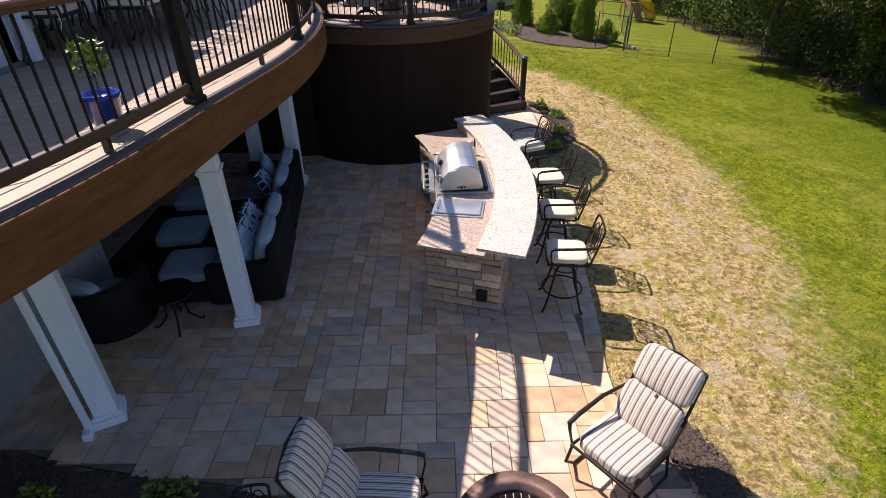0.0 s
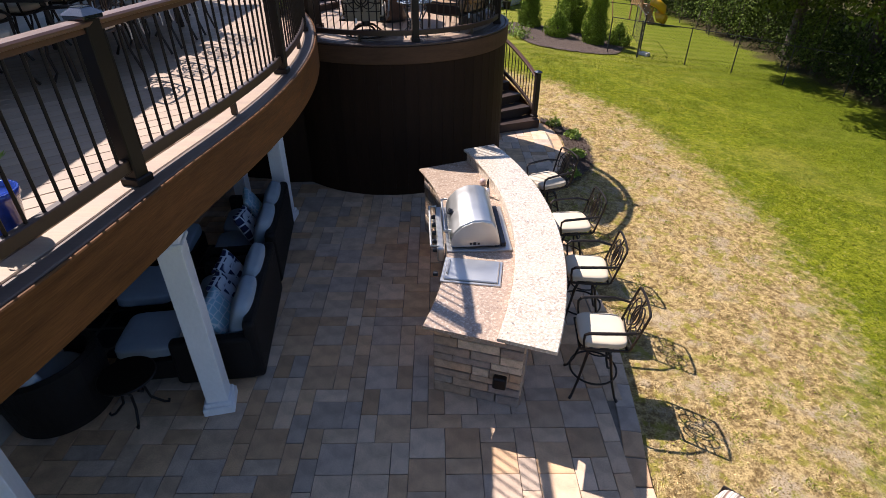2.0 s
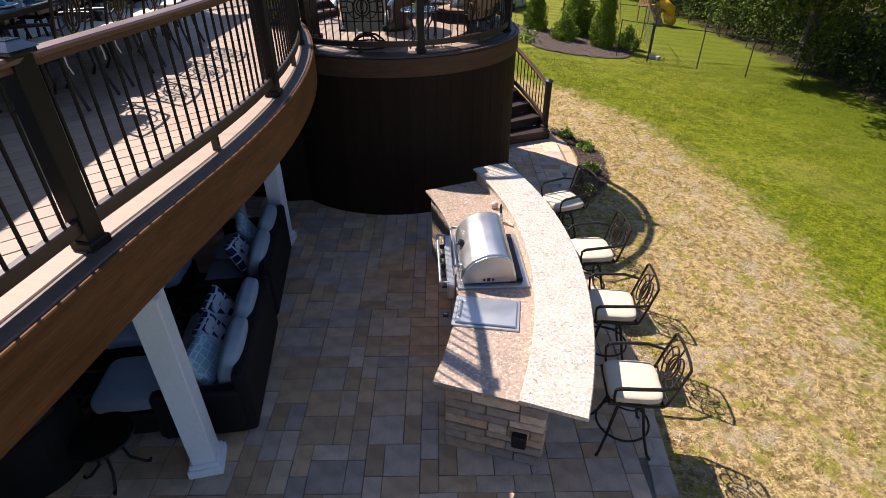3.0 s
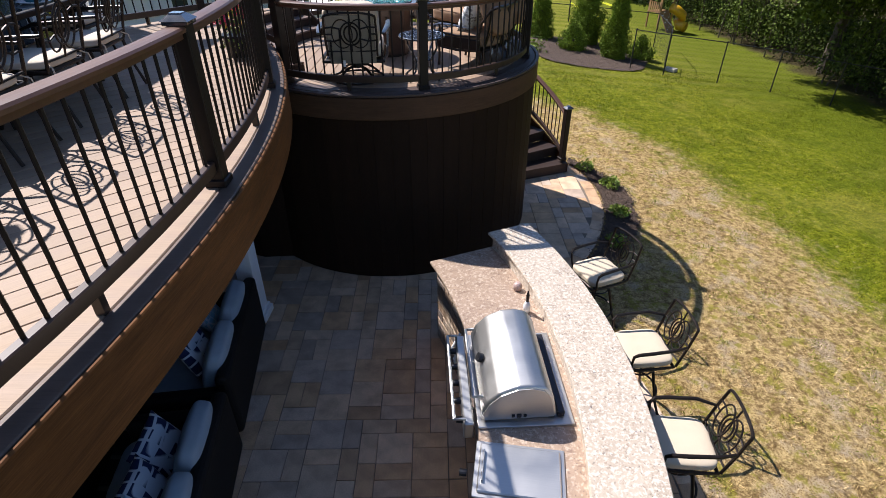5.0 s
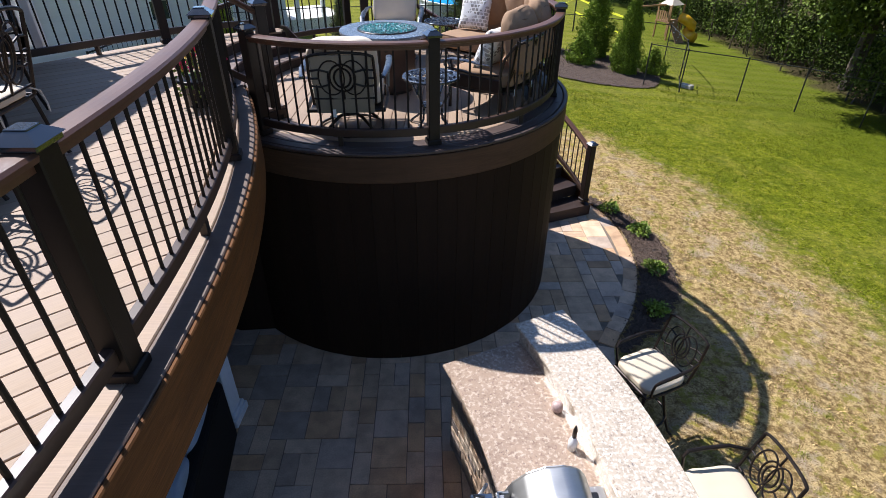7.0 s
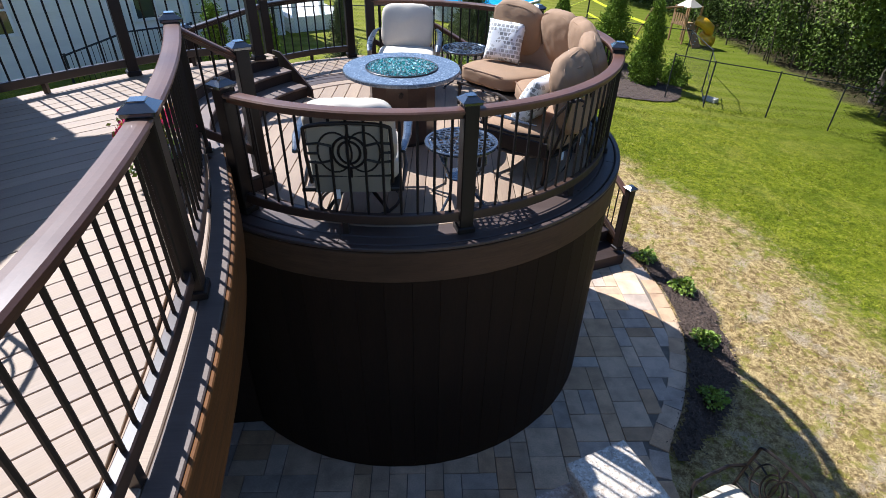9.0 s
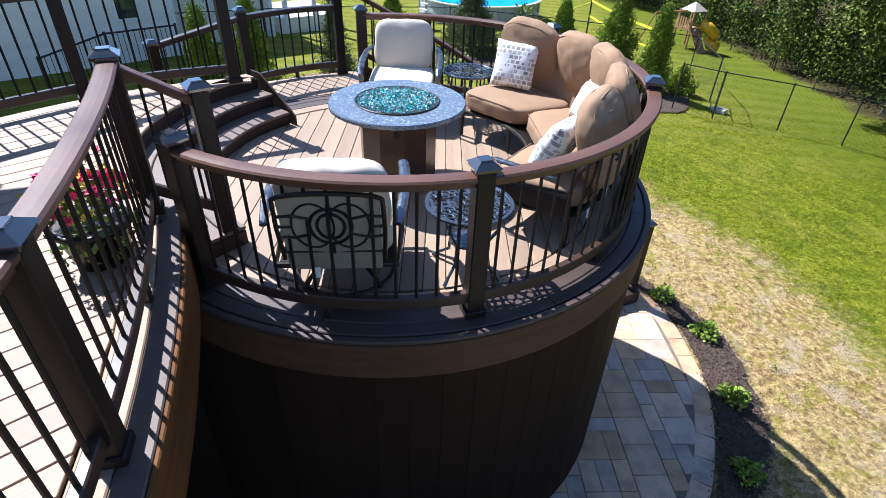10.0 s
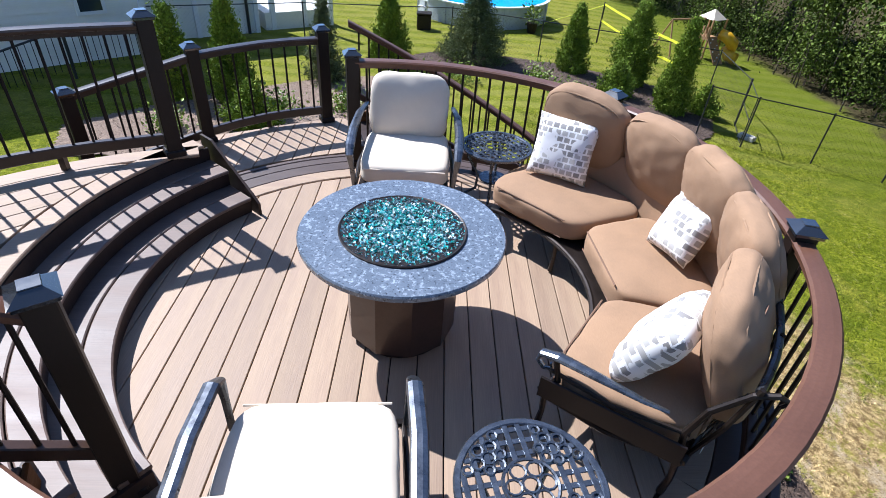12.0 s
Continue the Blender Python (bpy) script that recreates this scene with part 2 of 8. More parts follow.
M["window"] = glassy("dark_window_glass", (0.03, 0.04, 0.05))
M["tabletop"] = glassy("dark_table_glass", (0.02, 0.035, 0.06), 0.08)
M["water"] = mat("pool_water", (0.02, 0.36, 0.72), 0.2, spec=0.25, var=0.08, scale=(1.5, 1.5, 1.5), fine=(9, 9, 9), bump=0.1, dist=0.01)


def granite(name, base, spots, rough=0.25, scale=55):
    m = mat(name, base, rough, var=0.12, scale=(5, 5, 5), fine=(140, 140, 140), bump=0.04, dist=0.001, coat=0.25)
    nt = m.node_tree
    b = nt.nodes["Principled BSDF"]
    old = b.inputs["Base Color"].links[0].from_socket
    tc = nt.nodes.new("ShaderNodeTexCoord")
    for i, (c, lo, sc) in enumerate(spots):
        n = nt.nodes.new("ShaderNodeTexNoise")
        n.inputs["Scale"].default_value = scale * sc
        n.inputs["Detail"].default_value = 5
        n.inputs["Roughness"].default_value = 0.7
        mp = nt.nodes.new("ShaderNodeMapping")
        mp.inputs["Location"].default_value = (i * 3.1, i * 1.7, 0)
        nt.links.new(tc.outputs["Object"], mp.inputs["Vector"])
        nt.links.new(mp.outputs["Vector"], n.inputs["Vector"])
        r = nt.nodes.new("ShaderNodeMapRange")
        r.inputs["From Min"].default_value, r.inputs["From Max"].default_value = lo, lo + 0.06
        nt.links.new(n.outputs["Fac"], r.inputs["Value"])
        mx = nt.nodes.new("ShaderNodeMix")
        mx.data_type = "RGBA"
        nt.links.new(r.outputs["Result"], mx.inputs["Factor"])
        nt.links.new(old, mx.inputs["A"])
        mx.inputs["B"].default_value = (*c, 1)
        old = mx.outputs["Result"]
    nt.links.new(old, b.inputs["Base Color"])
    return m


M["granite_tan"] = granite("tan_speckled_granite", (0.52, 0.43, 0.33), [((0.68, 0.60, 0.50), 0.50, 0.8), ((0.36, 0.27, 0.20), 0.58, 0.6), ((0.20, 0.16, 0.13), 0.585, 1.3), ((0.13, 0.11, 0.11), 0.63, 0.5)], 0.3, 42)
M["granite_rose"] = granite("rose_brown_granite", (0.40, 0.29, 0.21), [((0.55, 0.44, 0.34), 0.52, 0.8), ((0.28, 0.19, 0.14), 0.56, 0.6), ((0.17, 0.12, 0.10), 0.585, 1.3)], 0.3, 42)
M["granite_blue"] = granite("blue_grey_granite", (0.13, 0.155, 0.19), [((0.27, 0.31, 0.36), 0.54, 1.0), ((0.035, 0.04, 0.05), 0.57, 1.7)], 0.25, 40)


def lawn_material(name, blade=False):
    """Green lawn with a dry, straw-coloured patch of its own outline, and mown unevenly."""
    m = bpy.data.materials.new(name)
    m.use_nodes = True
    nt = m.node_tree
    N, Lk = nt.nodes, nt.links
    b = N["Principled BSDF"]
    b.inputs["Roughness"].default_value = 0.8
    b.inputs["Specular IOR Level"].default_value = 0.03
    tc = N.new("ShaderNodeTexCoord")

    def nz(scale, detail=4, rough=0.6):
        n = N.new("ShaderNodeTexNoise")
        n.inputs["Scale"].default_value = scale
        n.inputs["Detail"].default_value = detail
        n.inputs["Roughness"].default_value = rough
        Lk.new(tc.outputs["Object"], n.inputs["Vector"])
        return n.outputs["Fac"]

    def math_(op, a, c):
        n = N.new("ShaderNodeMath")
        n.operation = op
        for i, v in enumerate((a, c)):
            if isinstance(v, (int, float)):
                n.inputs[i].default_value = v
            else:
                Lk.new(v, n.inputs[i])
        return n.outputs["Value"]

    def rng(v, a, c, lo=0.0, hi=1.0):
        n = N.new("ShaderNodeMapRange")
        n.interpolation_type = "SMOOTHSTEP"
        n.inputs["From Min"].default_value, n.inputs["From Max"].default_value = a, c
        n.inputs["To Min"].default_value, n.inputs["To Max"].default_value = lo, hi
        Lk.new(v, n.inputs["Value"])
        return n.outputs["Result"]

    def blend(f, a, c):
        n = N.new("ShaderNodeMix")
        n.data_type = "RGBA"
        Lk.new(f, n.inputs["Factor"])
        for k, v in (("A", a), ("B", c)):
            if isinstance(v, tuple):
                n.inputs[k].default_value = (*v, 1)
            else:
                Lk.new(v, n.inputs[k])
        return n.outputs["Result"]

    sep = N.new("ShaderNodeSeparateXYZ")
    Lk.new(tc.outputs["Object"], sep.inputs["Vector"])
    dx = math_("DIVIDE", math_("SUBTRACT", sep.outputs["X"], DRY[0]), DRY[2])
    dy = math_("DIVIDE", math_("SUBTRACT", sep.outputs["Y"], DRY[1]), DRY[3])
    r = math_("SQRT", math_("ADD", math_("MULTIPLY", dx, dx), math_("MULTIPLY", dy, dy)), 0.5)
    r = math_("ADD", r, math_("MULTIPLY", math_("SUBTRACT", nz(0.9, 5), 0.5), 0.22))
    r = math_("ADD", r, math_("MULTIPLY", math_("SUBTRACT", nz(6, 7, 0.78), 0.5), 0.42))
    dry = rng(r, 1.07, 0.92)
    straw = blend(rng(nz(14, 6, 0.7), 0.36, 0.62), (0.17, 0.108, 0.045), (0.58, 0.42, 0.19))
    straw = blend(rng(nz(2.6, 5), 0.5, 0.66, 0, 0.75), straw, (0.47, 0.37, 0.25))
    straw = blend(rng(nz(60, 5, 0.75), 0.38, 0.5), (0.19, 0.12, 0.045), straw)
    straw = blend(rng(nz(5.5, 7, 0.72), 0.51, 0.62, 0, 0.75), straw, (0.25, 0.225, 0.03))
    green = blend(rng(nz(7, 8, 0.85), 0.38, 0.6), (0.105, 0.128, 0.005), (0.25, 0.262, 0.018))
    green = blend(rng(nz(38, 6, 0.8), 0.36, 0.52), (0.045, 0.066, 0.004), green)
    green = blend(rng(nz(16, 5, 0.8), 0.37, 0.49, 0.85, 0.0), green, (0.045, 0.058, 0.003))
    green = blend(rng(nz(13, 6, 0.8), 0.57, 0.66, 0, 0.8), green, (0.40, 0.34, 0.13))
    green = blend(rng(nz(0.45, 5), 0.5, 0.7, 0, 0.35), green, (0.29, 0.245, 0.06))
    green = blend(rng(nz(1.7, 6, 0.7), 0.48, 0.6, 0, 0.5), green, (0.075, 0.105, 0.008))
    green = blend(rng(nz(3.6, 7, 0.8), 0.54, 0.64, 0, 0.4), green, (0.31, 0.29, 0.03))
    far = rng(sep.outputs["Y"], 15.5, 21.0)
    wv = N.new("ShaderNodeTexWave")
    wv.wave_type, wv.bands_direction = "BANDS", "Y"
    wv.inputs["Scale"].default_value = 0.36
    wv.inputs["Distortion"].default_value = 6.0
    wv.inputs["Detail"].default_value = 3
    wv.inputs["Detail Scale"].default_value = 0.6
    Lk.new(tc.outputs["Object"], wv.inputs["Vector"])
    green = blend(math_("MULTIPLY", far, rng(wv.outputs["Fac"], 0.1, 0.9, 0.1, 0.55)), green, (0.25, 0.235, 0.055))
    lush = rng(math_("ADD", sep.outputs["X"], math_("MULTIPLY", nz(0.6, 5), 3.0)), 7.5, 12.0, 0.0, 0.6)
    green = blend(lush, green, (0.085, 0.115, 0.008))
    # leaf litter under the trees, its brown darkened for the canopy's shade
    shaded_litter = math_("ADD", sep.outputs["X"], math_("MULTIPLY", math_("SUBTRACT", nz(1.1, 5), 0.5), 1.6))
    green = blend(rng(shaded_litter, 12.2, 13.0, 0.0, 0.9), green, (0.06, 0.045, 0.027))
    col = blend(dry, green, straw)
    if blade:
        g = N.new("ShaderNodeNewGeometry")
        hs = N.new("ShaderNodeHueSaturation")
        Lk.new(col, hs.inputs["Color"])
        Lk.new(rng(g.outputs["Random Per Island"], 0, 1, 0.8, 1.7), hs.inputs["Value"])
        col = hs.outputs["Color"]
    Lk.new(col, b.inputs["Base Color"])
    bp = N.new("ShaderNodeBump")
    bp.inputs["Strength"].default_value = 0.9
    bp.inputs["Distance"].default_value = 0.03
    Lk.new(nz(45, 7, 0.75), bp.inputs["Height"])
    if not blade:
        Lk.new(bp.outputs["Normal"], b.inputs["Normal"])
    return m


DRY = (-1.0, 8.0, 6.15, 9.3)
M["lawn"] = lawn_material("lawn_with_dry_patch")
M["blades"] = lawn_material("grass_blades", True)


def striped(name, base, stripe, scale, axis="X", width=0.5, thin=None):
    m = mat(name, base, 0.9, var=0.05, fine=(240, 240, 240), bump=0.2, dist=0.0015)
    nt = m.node_tree
    b = nt.nodes["Principled BSDF"]
    old = b.inputs["Base Color"].links[0].from_socket
    tc = nt.nodes.new("ShaderNodeTexCoord")
    for col, sc, w, ph in ((stripe, scale, width, 0.0),) + ((thin,) if thin else ()):
        wv = nt.nodes.new("ShaderNodeTexWave")
        wv.wave_type = "BANDS"
        wv.bands_direction = axis
        wv.inputs["Scale"].default_value = sc
        wv.inputs["Phase Offset"].default_value = ph
        nt.links.new(tc.outputs["Object"], wv.inputs["Vector"])
        r = nt.nodes.new("ShaderNodeMapRange")
        r.inputs["From Min"].default_value, r.inputs["From Max"].default_value = w, w + 0.08
        nt.links.new(wv.outputs["Fac"], r.inputs["Value"])
        mx = nt.nodes.new("ShaderNodeMix")
        mx.data_type = "RGBA"
        nt.links.new(r.outputs["Result"], mx.inputs["Factor"])
        nt.links.new(old, mx.inputs["A"])
        mx.inputs["B"].default_value = (*col, 1)
        old = mx.outputs["Result"]
    nt.links.new(old, b.inputs["Base Color"])
    return m


M["striped"] = striped("striped_sling_fabric", (0.62, 0.55, 0.47), (0.16, 0.10, 0.075), 5.2, "X", 0.80, ((0.32, 0.22, 0.16), 15.6, 0.78, 1.5))


# ---------------------------------------------------------------- building blocks
def mesh_of(bm, name, smooth=False):
    me = bpy.data.meshes.new(name)
    bm.normal_update()
    bm.to_mesh(me)
    bm.free()
    if smooth:
        for p in me.polygons:
            p.use_smooth = True
    return me


def raw_mesh(name, verts, faces, material=None, smooth=False):
    me = bpy.data.meshes.new(name)
    me.from_pydata(verts, [], faces)
    me.update()
    if material:
        me.materials.append(material)
    if smooth:
        me.polygons.foreach_set("use_smooth", [True] * len(me.polygons))
    return me


def part(name, bm, material, parent=None, label="", smooth=False, loc=None, rot=None):
    """One mesh object, under a thing or a part."""
    me = bm if isinstance(bm, bpy.types.Mesh) else mesh_of(bm, name, smooth)
    if material and not me.materials:
        me.materials.append(material)
    ob = new(name, me)
    if parent:
        ob.parent = parent
    if loc is not None:
        ob.location = loc
    if rot is not None:
        ob.rotation_euler = rot
    if label:
        ob["label"] = label
    return ob


def thing(name, label, category, group="", at=(0, 0, 0), turn=0.0, kind=""):
    ob = new(name)
    ob.empty_display_size = 0.1
    ob.location = at
    ob.rotation_euler = (0, 0, radians(turn))
    return tagged(ob, label, category, group, kind)


def structure(name, bm, material, label, smooth=False, category=""):
    ob = part(name, bm, material, None, "", smooth)
    return tagged(ob, label, category or name.replace("_", " "), "", "structure")


def bevel(bm, w, seg=1):
    if w:
        bmesh.ops.bevel(bm, geom=bm.edges[:], offset=w, segments=seg, affect="EDGES", profile=0.5)
    return bm


def box(sx, sy, sz, at=(0, 0, 0), rz=0.0, b=0.0, bm=None, seg=1, m=None):
    """A box of that size; at is the middle of its base."""
    o = bmesh.new()
    bmesh.ops.create_cube(o, size=1, matrix=Matrix.Translation((0, 0, sz / 2)) @ Matrix.Diagonal((sx, sy, sz, 1)))
    bevel(o, b, seg)
    bmesh.ops.transform(o, matrix=Matrix.Translation(at) @ Matrix.Rotation(rz, 4, "Z") @ (m or Matrix()), verts=o.verts)
    return merge(bm, o)


def merge(bm, o):
    if bm is None:
        return o
    me = bpy.data.meshes.new("tmp")
    o.to_mesh(me)
    o.free()
    bm.from_mesh(me)
    bpy.data.meshes.remove(me)
    return bm


def tube(pts, r, seg=8, closed=False, bm=None, flat=1.0):
    """A round (or flattened) bar along a line of points."""
    bm = bm or bmesh.new()
    P = [Vector(p) for p in pts]
    n = len(P)
    rings = []
    side = None
    for i, p in enumerate(P):
        a = P[(i - 1) % n] if closed or i else p
        c = P[(i + 1) % n] if closed or i < n - 1 else p
        d = (c - a).normalized()
        if side is None:
            side = d.cross(Vector((0, 0, 1)))
            if side.length < 0.05:
                side = d.cross(Vector((0, 1, 0)))
        side = (side - d * side.dot(d)).normalized()
        up = side.cross(d)
        rr = r[i] if isinstance(r, (list, tuple)) else r
        rings.append([bm.verts.new(p + side * (math.cos(t) * rr) + up * (math.sin(t) * rr * flat)) for t in (2 * math.pi * k / seg for k in range(seg))])
    m = n if closed else n - 1
    for i in range(m):
        A, B = rings[i], rings[(i + 1) % n]
        for k in range(seg):
            bm.faces.new((A[k], A[(k + 1) % seg], B[(k + 1) % seg], B[k]))
    if not closed:
        bm.faces.new(rings[0][::-1])
        bm.faces.new(rings[-1])
    bmesh.ops.recalc_face_normals(bm, faces=bm.faces[:])
    return bm


def sweep(pts, profile, closed=False, bm=None):
    """A profile of (out, up) points swept along a path; out is to the path's right hand."""
    bm = bm or bmesh.new()
    P = [Vector(p) for p in pts]
    n, rings = len(P), []
    for i, p in enumerate(P):
        a = P[(i - 1) % n] if closed or i else p
        c = P[(i + 1) % n] if closed or i < n - 1 else p
        d = c - a
        d.z = 0
        d.normalize()
        out = Vector((d.y, -d.x, 0))
        rings.append([bm.verts.new(p + out * u + Vector((0, 0, v))) for u, v in profile])
    k = len(profile)
    for i in range(n if closed else n - 1):
        A, B = rings[i], rings[(i + 1) % n]
        for j in range(k):
            bm.faces.new((A[j], A[(j + 1) % k], B[(j + 1) % k], B[j]))
    if not closed:
        bm.faces.new(rings[0][::-1])
        bm.faces.new(rings[-1])
    bmesh.ops.recalc_face_normals(bm, faces=bm.faces[:])
    return bm


def rect(w, h, u=0.0, v=0.0, c=0.006):
    a, b = u - w / 2, u + w / 2
    return [(a + c, v), (b - c, v), (b, v + c), (b, v + h - c), (b - c, v + h), (a + c, v + h), (a, v + h - c), (a, v + c)]


def lathe(profile, n=24, bm=None, arc=1.0):
    bm = bm or bmesh.new()
    rings = []
    for r, z in profile:
        rings.append([bm.verts.new((r * math.cos(t), r * math.sin(t), z)) for t in (2 * math.pi * k / n for k in range(n))])
    for A, B in zip(rings, rings[1:]):
        for k in range(n):
            bm.faces.new((A[k], A[(k + 1) % n], B[(k + 1) % n], B[k]))
    if profile[0][0] > 1e-4:
        bm.faces.new(rings[0][::-1])
    if profile[-1][0] > 1e-4:
        bm.faces.new(rings[-1])
    bmesh.ops.remove_doubles(bm, verts=bm.verts, dist=1e-5)
    bmesh.ops.recalc_face_normals(bm, faces=bm.faces[:])
    return bm


def prism(outline, z0, z1, bm=None):
    """A flat plate with that outline."""
    bm = bm or bmesh.new()
    lo = [bm.verts.new((x, y, z0)) for x, y in outline]
    hi = [bm.verts.new((x, y, z1)) for x, y in outline]
    n = len(outline)
    f = [bm.faces.new(lo[::-1]), bm.faces.new(hi)]
    for i in range(n):
        f.append(bm.faces.new((lo[i], lo[(i + 1) % n], hi[(i + 1) % n], hi[i])))
    bmesh.ops.recalc_face_normals(bm, faces=f)
    bmesh.ops.triangulate(bm, faces=f[:2])
    return bm


def cushion(sx, sy, sz, m=None, e=4.0, puff=0.35, seed=0, bm=None, n=12, crease=0.006):
    """A soft box: rounded edges, a crown, and small creases."""
    o = bmesh.new()
    bmesh.ops.create_cube(o, size=2)
    bmesh.ops.subdivide_edges(o, edges=o.edges[:], cuts=n, use_grid_fill=True)
    for v in o.verts:
        x, y, z = v.co
        k = (abs(x) ** e + abs(y) ** e + abs(z) ** e) ** (1 / e)
        x, y, z = x / k, y / k, z / k
        dome = 1 + puff * (1 - min(1, x * x)) * (1 - min(1, y * y))
        p = Vector((x * sx / 2, y * sy / 2, z * sz / 2 * dome))
        w = noise.noise(Vector((p.x * 9, p.y * 9, p.z * 9 + seed * 7.3))) * crease + noise.noise(Vector((p.x * 25, p.y * 25, p.z * 25 + seed))) * crease * 0.4
        v.co = p + p.normalized() * w
    bmesh.ops.transform(o, matrix=m or Matrix(), verts=o.verts)
    return merge(bm, o)


def leaves(points, size, seed=0, up=0.3, aspect=1.7, along=None):
    """Many small two-faced leaves, bent along the middle, round the given points."""
    rs = np.random.RandomState(seed)
    P = np.asarray(points)
    n = len(P)
    d = rs.normal(size=(n, 3))
    d[:, 2] += up
    if along is not None:
        d += along
    d /= np.linalg.norm(d, axis=1)[:, None]
    s = np.cross(d, rs.normal(size=(n, 3)))
    s /= np.linalg.norm(s, axis=1)[:, None]
    nn = np.cross(d, s)
    L = (size * rs.uniform(0.6, 1.3, n))[:, None]
    W = L / aspect
    tip, base = P + d * L * 0.5, P - d * L * 0.5
    a, c = P + s * W * 0.5 + nn * W * 0.15, P - s * W * 0.5 + nn * W * 0.15
    V = np.stack([base, a, tip, c], 1).reshape(-1, 3)
    i = np.arange(n) * 4
    F = np.concatenate([np.stack([i, i + 1, i + 2], 1), np.stack([i, i + 2, i + 3], 1)])
    return V.tolist(), F.tolist()


def arc(cx, cy, r, a0, a1, n, z=0.0):
    return [(cx + r * math.cos(radians(a0 + (a1 - a0) * i / n)), cy + r * math.sin(radians(a0 + (a1 - a0) * i / n)), z) for i in range(n + 1)]


def inside(x, y, poly):
    c = False
    j = len(poly) - 1
    for i in range(len(poly)):
        (xi, yi), (xj, yj) = poly[i], poly[j]
        if (yi > y) != (yj > y) and x < (xj - xi) * (y - yi) / (yj - yi) + xi:
            c = not c
        j = i
    return c


def inside_many(x, y, poly):
    c = np.zeros(len(x), bool)
    j = len(poly) - 1
    for i in range(len(poly)):
        (xi, yi), (xj, yj) = poly[i], poly[j]
        if yi != yj:
            c ^= ((yi > y) != (yj > y)) & (x < (xj - xi) * (y - yi) / (yj - yi) + xi)
        j = i
    return c


def smooth_line(pts, k=6):
    """Catmull-Rom through 2D points."""
    out = []
    P = [pts[0]] + list(pts) + [pts[-1]]
    for i in range(1, len(P) - 2):
        a, b, c, d = (np.array(p, float) for p in P[i - 1:i + 3])
        for s in range(k):
            t = s / k
            out.append(tuple(0.5 * (2 * b + (c - a) * t + (2 * a - 5 * b + 4 * c - d) * t * t + (3 * b - a - 3 * c + d) * t ** 3)))
    out.append(tuple(pts[-1]))
    return [(float(x), float(y)) for x, y in out]


# ---------------------------------------------------------------- plan
Z_UP, Z_RD = 2.85, 2.47                 # tops of the upper deck and of the round deck
RC = (-1.063, 10.09)                    # middle of the round deck
R_RIM, R_POST, R_WALL = 2.112, 1.93, 2.076
UC, UR, UY0, UY1 = (-10.98, 5.05), 9.405, -2.6, 8.86   # arc of the upper deck's front edge


def up_edge(y, inset=0.0):
    r = UR - inset
    return UC[0] + math.sqrt(r * r - (y - UC[1]) ** 2) + 0.21 * math.log1p(math.exp((2.75 - y) * 4)) / 4


def up_path(y0, y1, inset, z, n=24):
    return [(up_edge(y0 + (y1 - y0) * i / n, inset), y0 + (y1 - y0) * i / n, z) for i in range(n + 1)]


def rd(angle, r, z=0.0):
    return (RC[0] + r * math.cos(radians(angle)), RC[1] + r * math.sin(radians(angle)), z)


# ---------------------------------------------------------------- ground
def ground_z(x, y):
    return -0.03 - 0.085 * max(0.0, min(9.0, x - 3.2)) - 0.012 * max(0.0, min(14.0, y - 14))


def build_ground():
    xs = np.unique(np.concatenate([np.linspace(-6, 14, 61), np.linspace(-60, 90, 31), [-400, -150, 200, 500]]))
    ys = np.unique(np.concatenate([np.linspace(-4, 30, 69), np.linspace(-60, 120, 31), [-400, -150, 300, 700]]))
    V, F = [], []
    for y in ys:
        for x in xs:
            w = noise.noise(Vector((x * 0.7, y * 0.7, 0))) * 0.015 if -6 < x < 14 and -4 < y < 30 else 0.0
            V.append((x, y, ground_z(x, y) + w * (x > 3)))
    nx = len(xs)
    for j in range(len(ys) - 1):
        for i in range(nx - 1):
            F.append((j * nx + i, j * nx + i + 1, (j + 1) * nx + i + 1, (j + 1) * nx + i))
    ob = new("ground", raw_mesh("ground", V, F, M["lawn"], True))
    tagged(ob, "mown lawn, straw-dry beside the patio and green beyond", "lawn", kind="structure")


build_ground()

PATIO = smooth_line([(1.86, 1.36), (1.66, 1.94), (1.64, 2.55), (1.73, 3.15), (1.81, 3.95), (1.87, 4.7), (1.84, 5.45), (1.73, 6.27), (1.56, 7.09), (1.46, 7.71), (1.56, 8.17), (1.81, 8.53), (2.09, 9.04), (2.33, 9.72), (2.39, 10.37), (2.36, 11.0), (2.15, 11.62), (1.6, 12.1)], 5)
PATIO_POLY = PATIO + [(1.0, 12.3), (-5.6, 12.3), (-5.6, 1.95)] + smooth_line([(-5.0, 1.88), (-4.13, 1.70), (-3.22, 1.475), (-2.45, 1.35), (-1.84, 1.26), (-1.3, 1.1)], 4)
FIRE = (0.44, 0.63)
FIRE_R = 1.75


def in_patio(x, y, grow=0.0):
    if (x - FIRE[0]) ** 2 + (y - FIRE[1]) ** 2 < (FIRE_R + grow) ** 2:
        return True
    return inside(x, y, PATIO_POLY) and (y > 1.2 or x < 2)


def build_patio_base():
    bm = prism(PATIO_POLY, -0.12, -0.011)
    prism([p[:2] for p in arc(FIRE[0], FIRE[1], FIRE_R, 0, 360, 48)[:-1]], -0.12, -0.013, bm)
    structure("patio", bm, M["sand"], "patio of tan and grey concrete pavers laid in mixed sizes", category="patio")


build_patio_base()


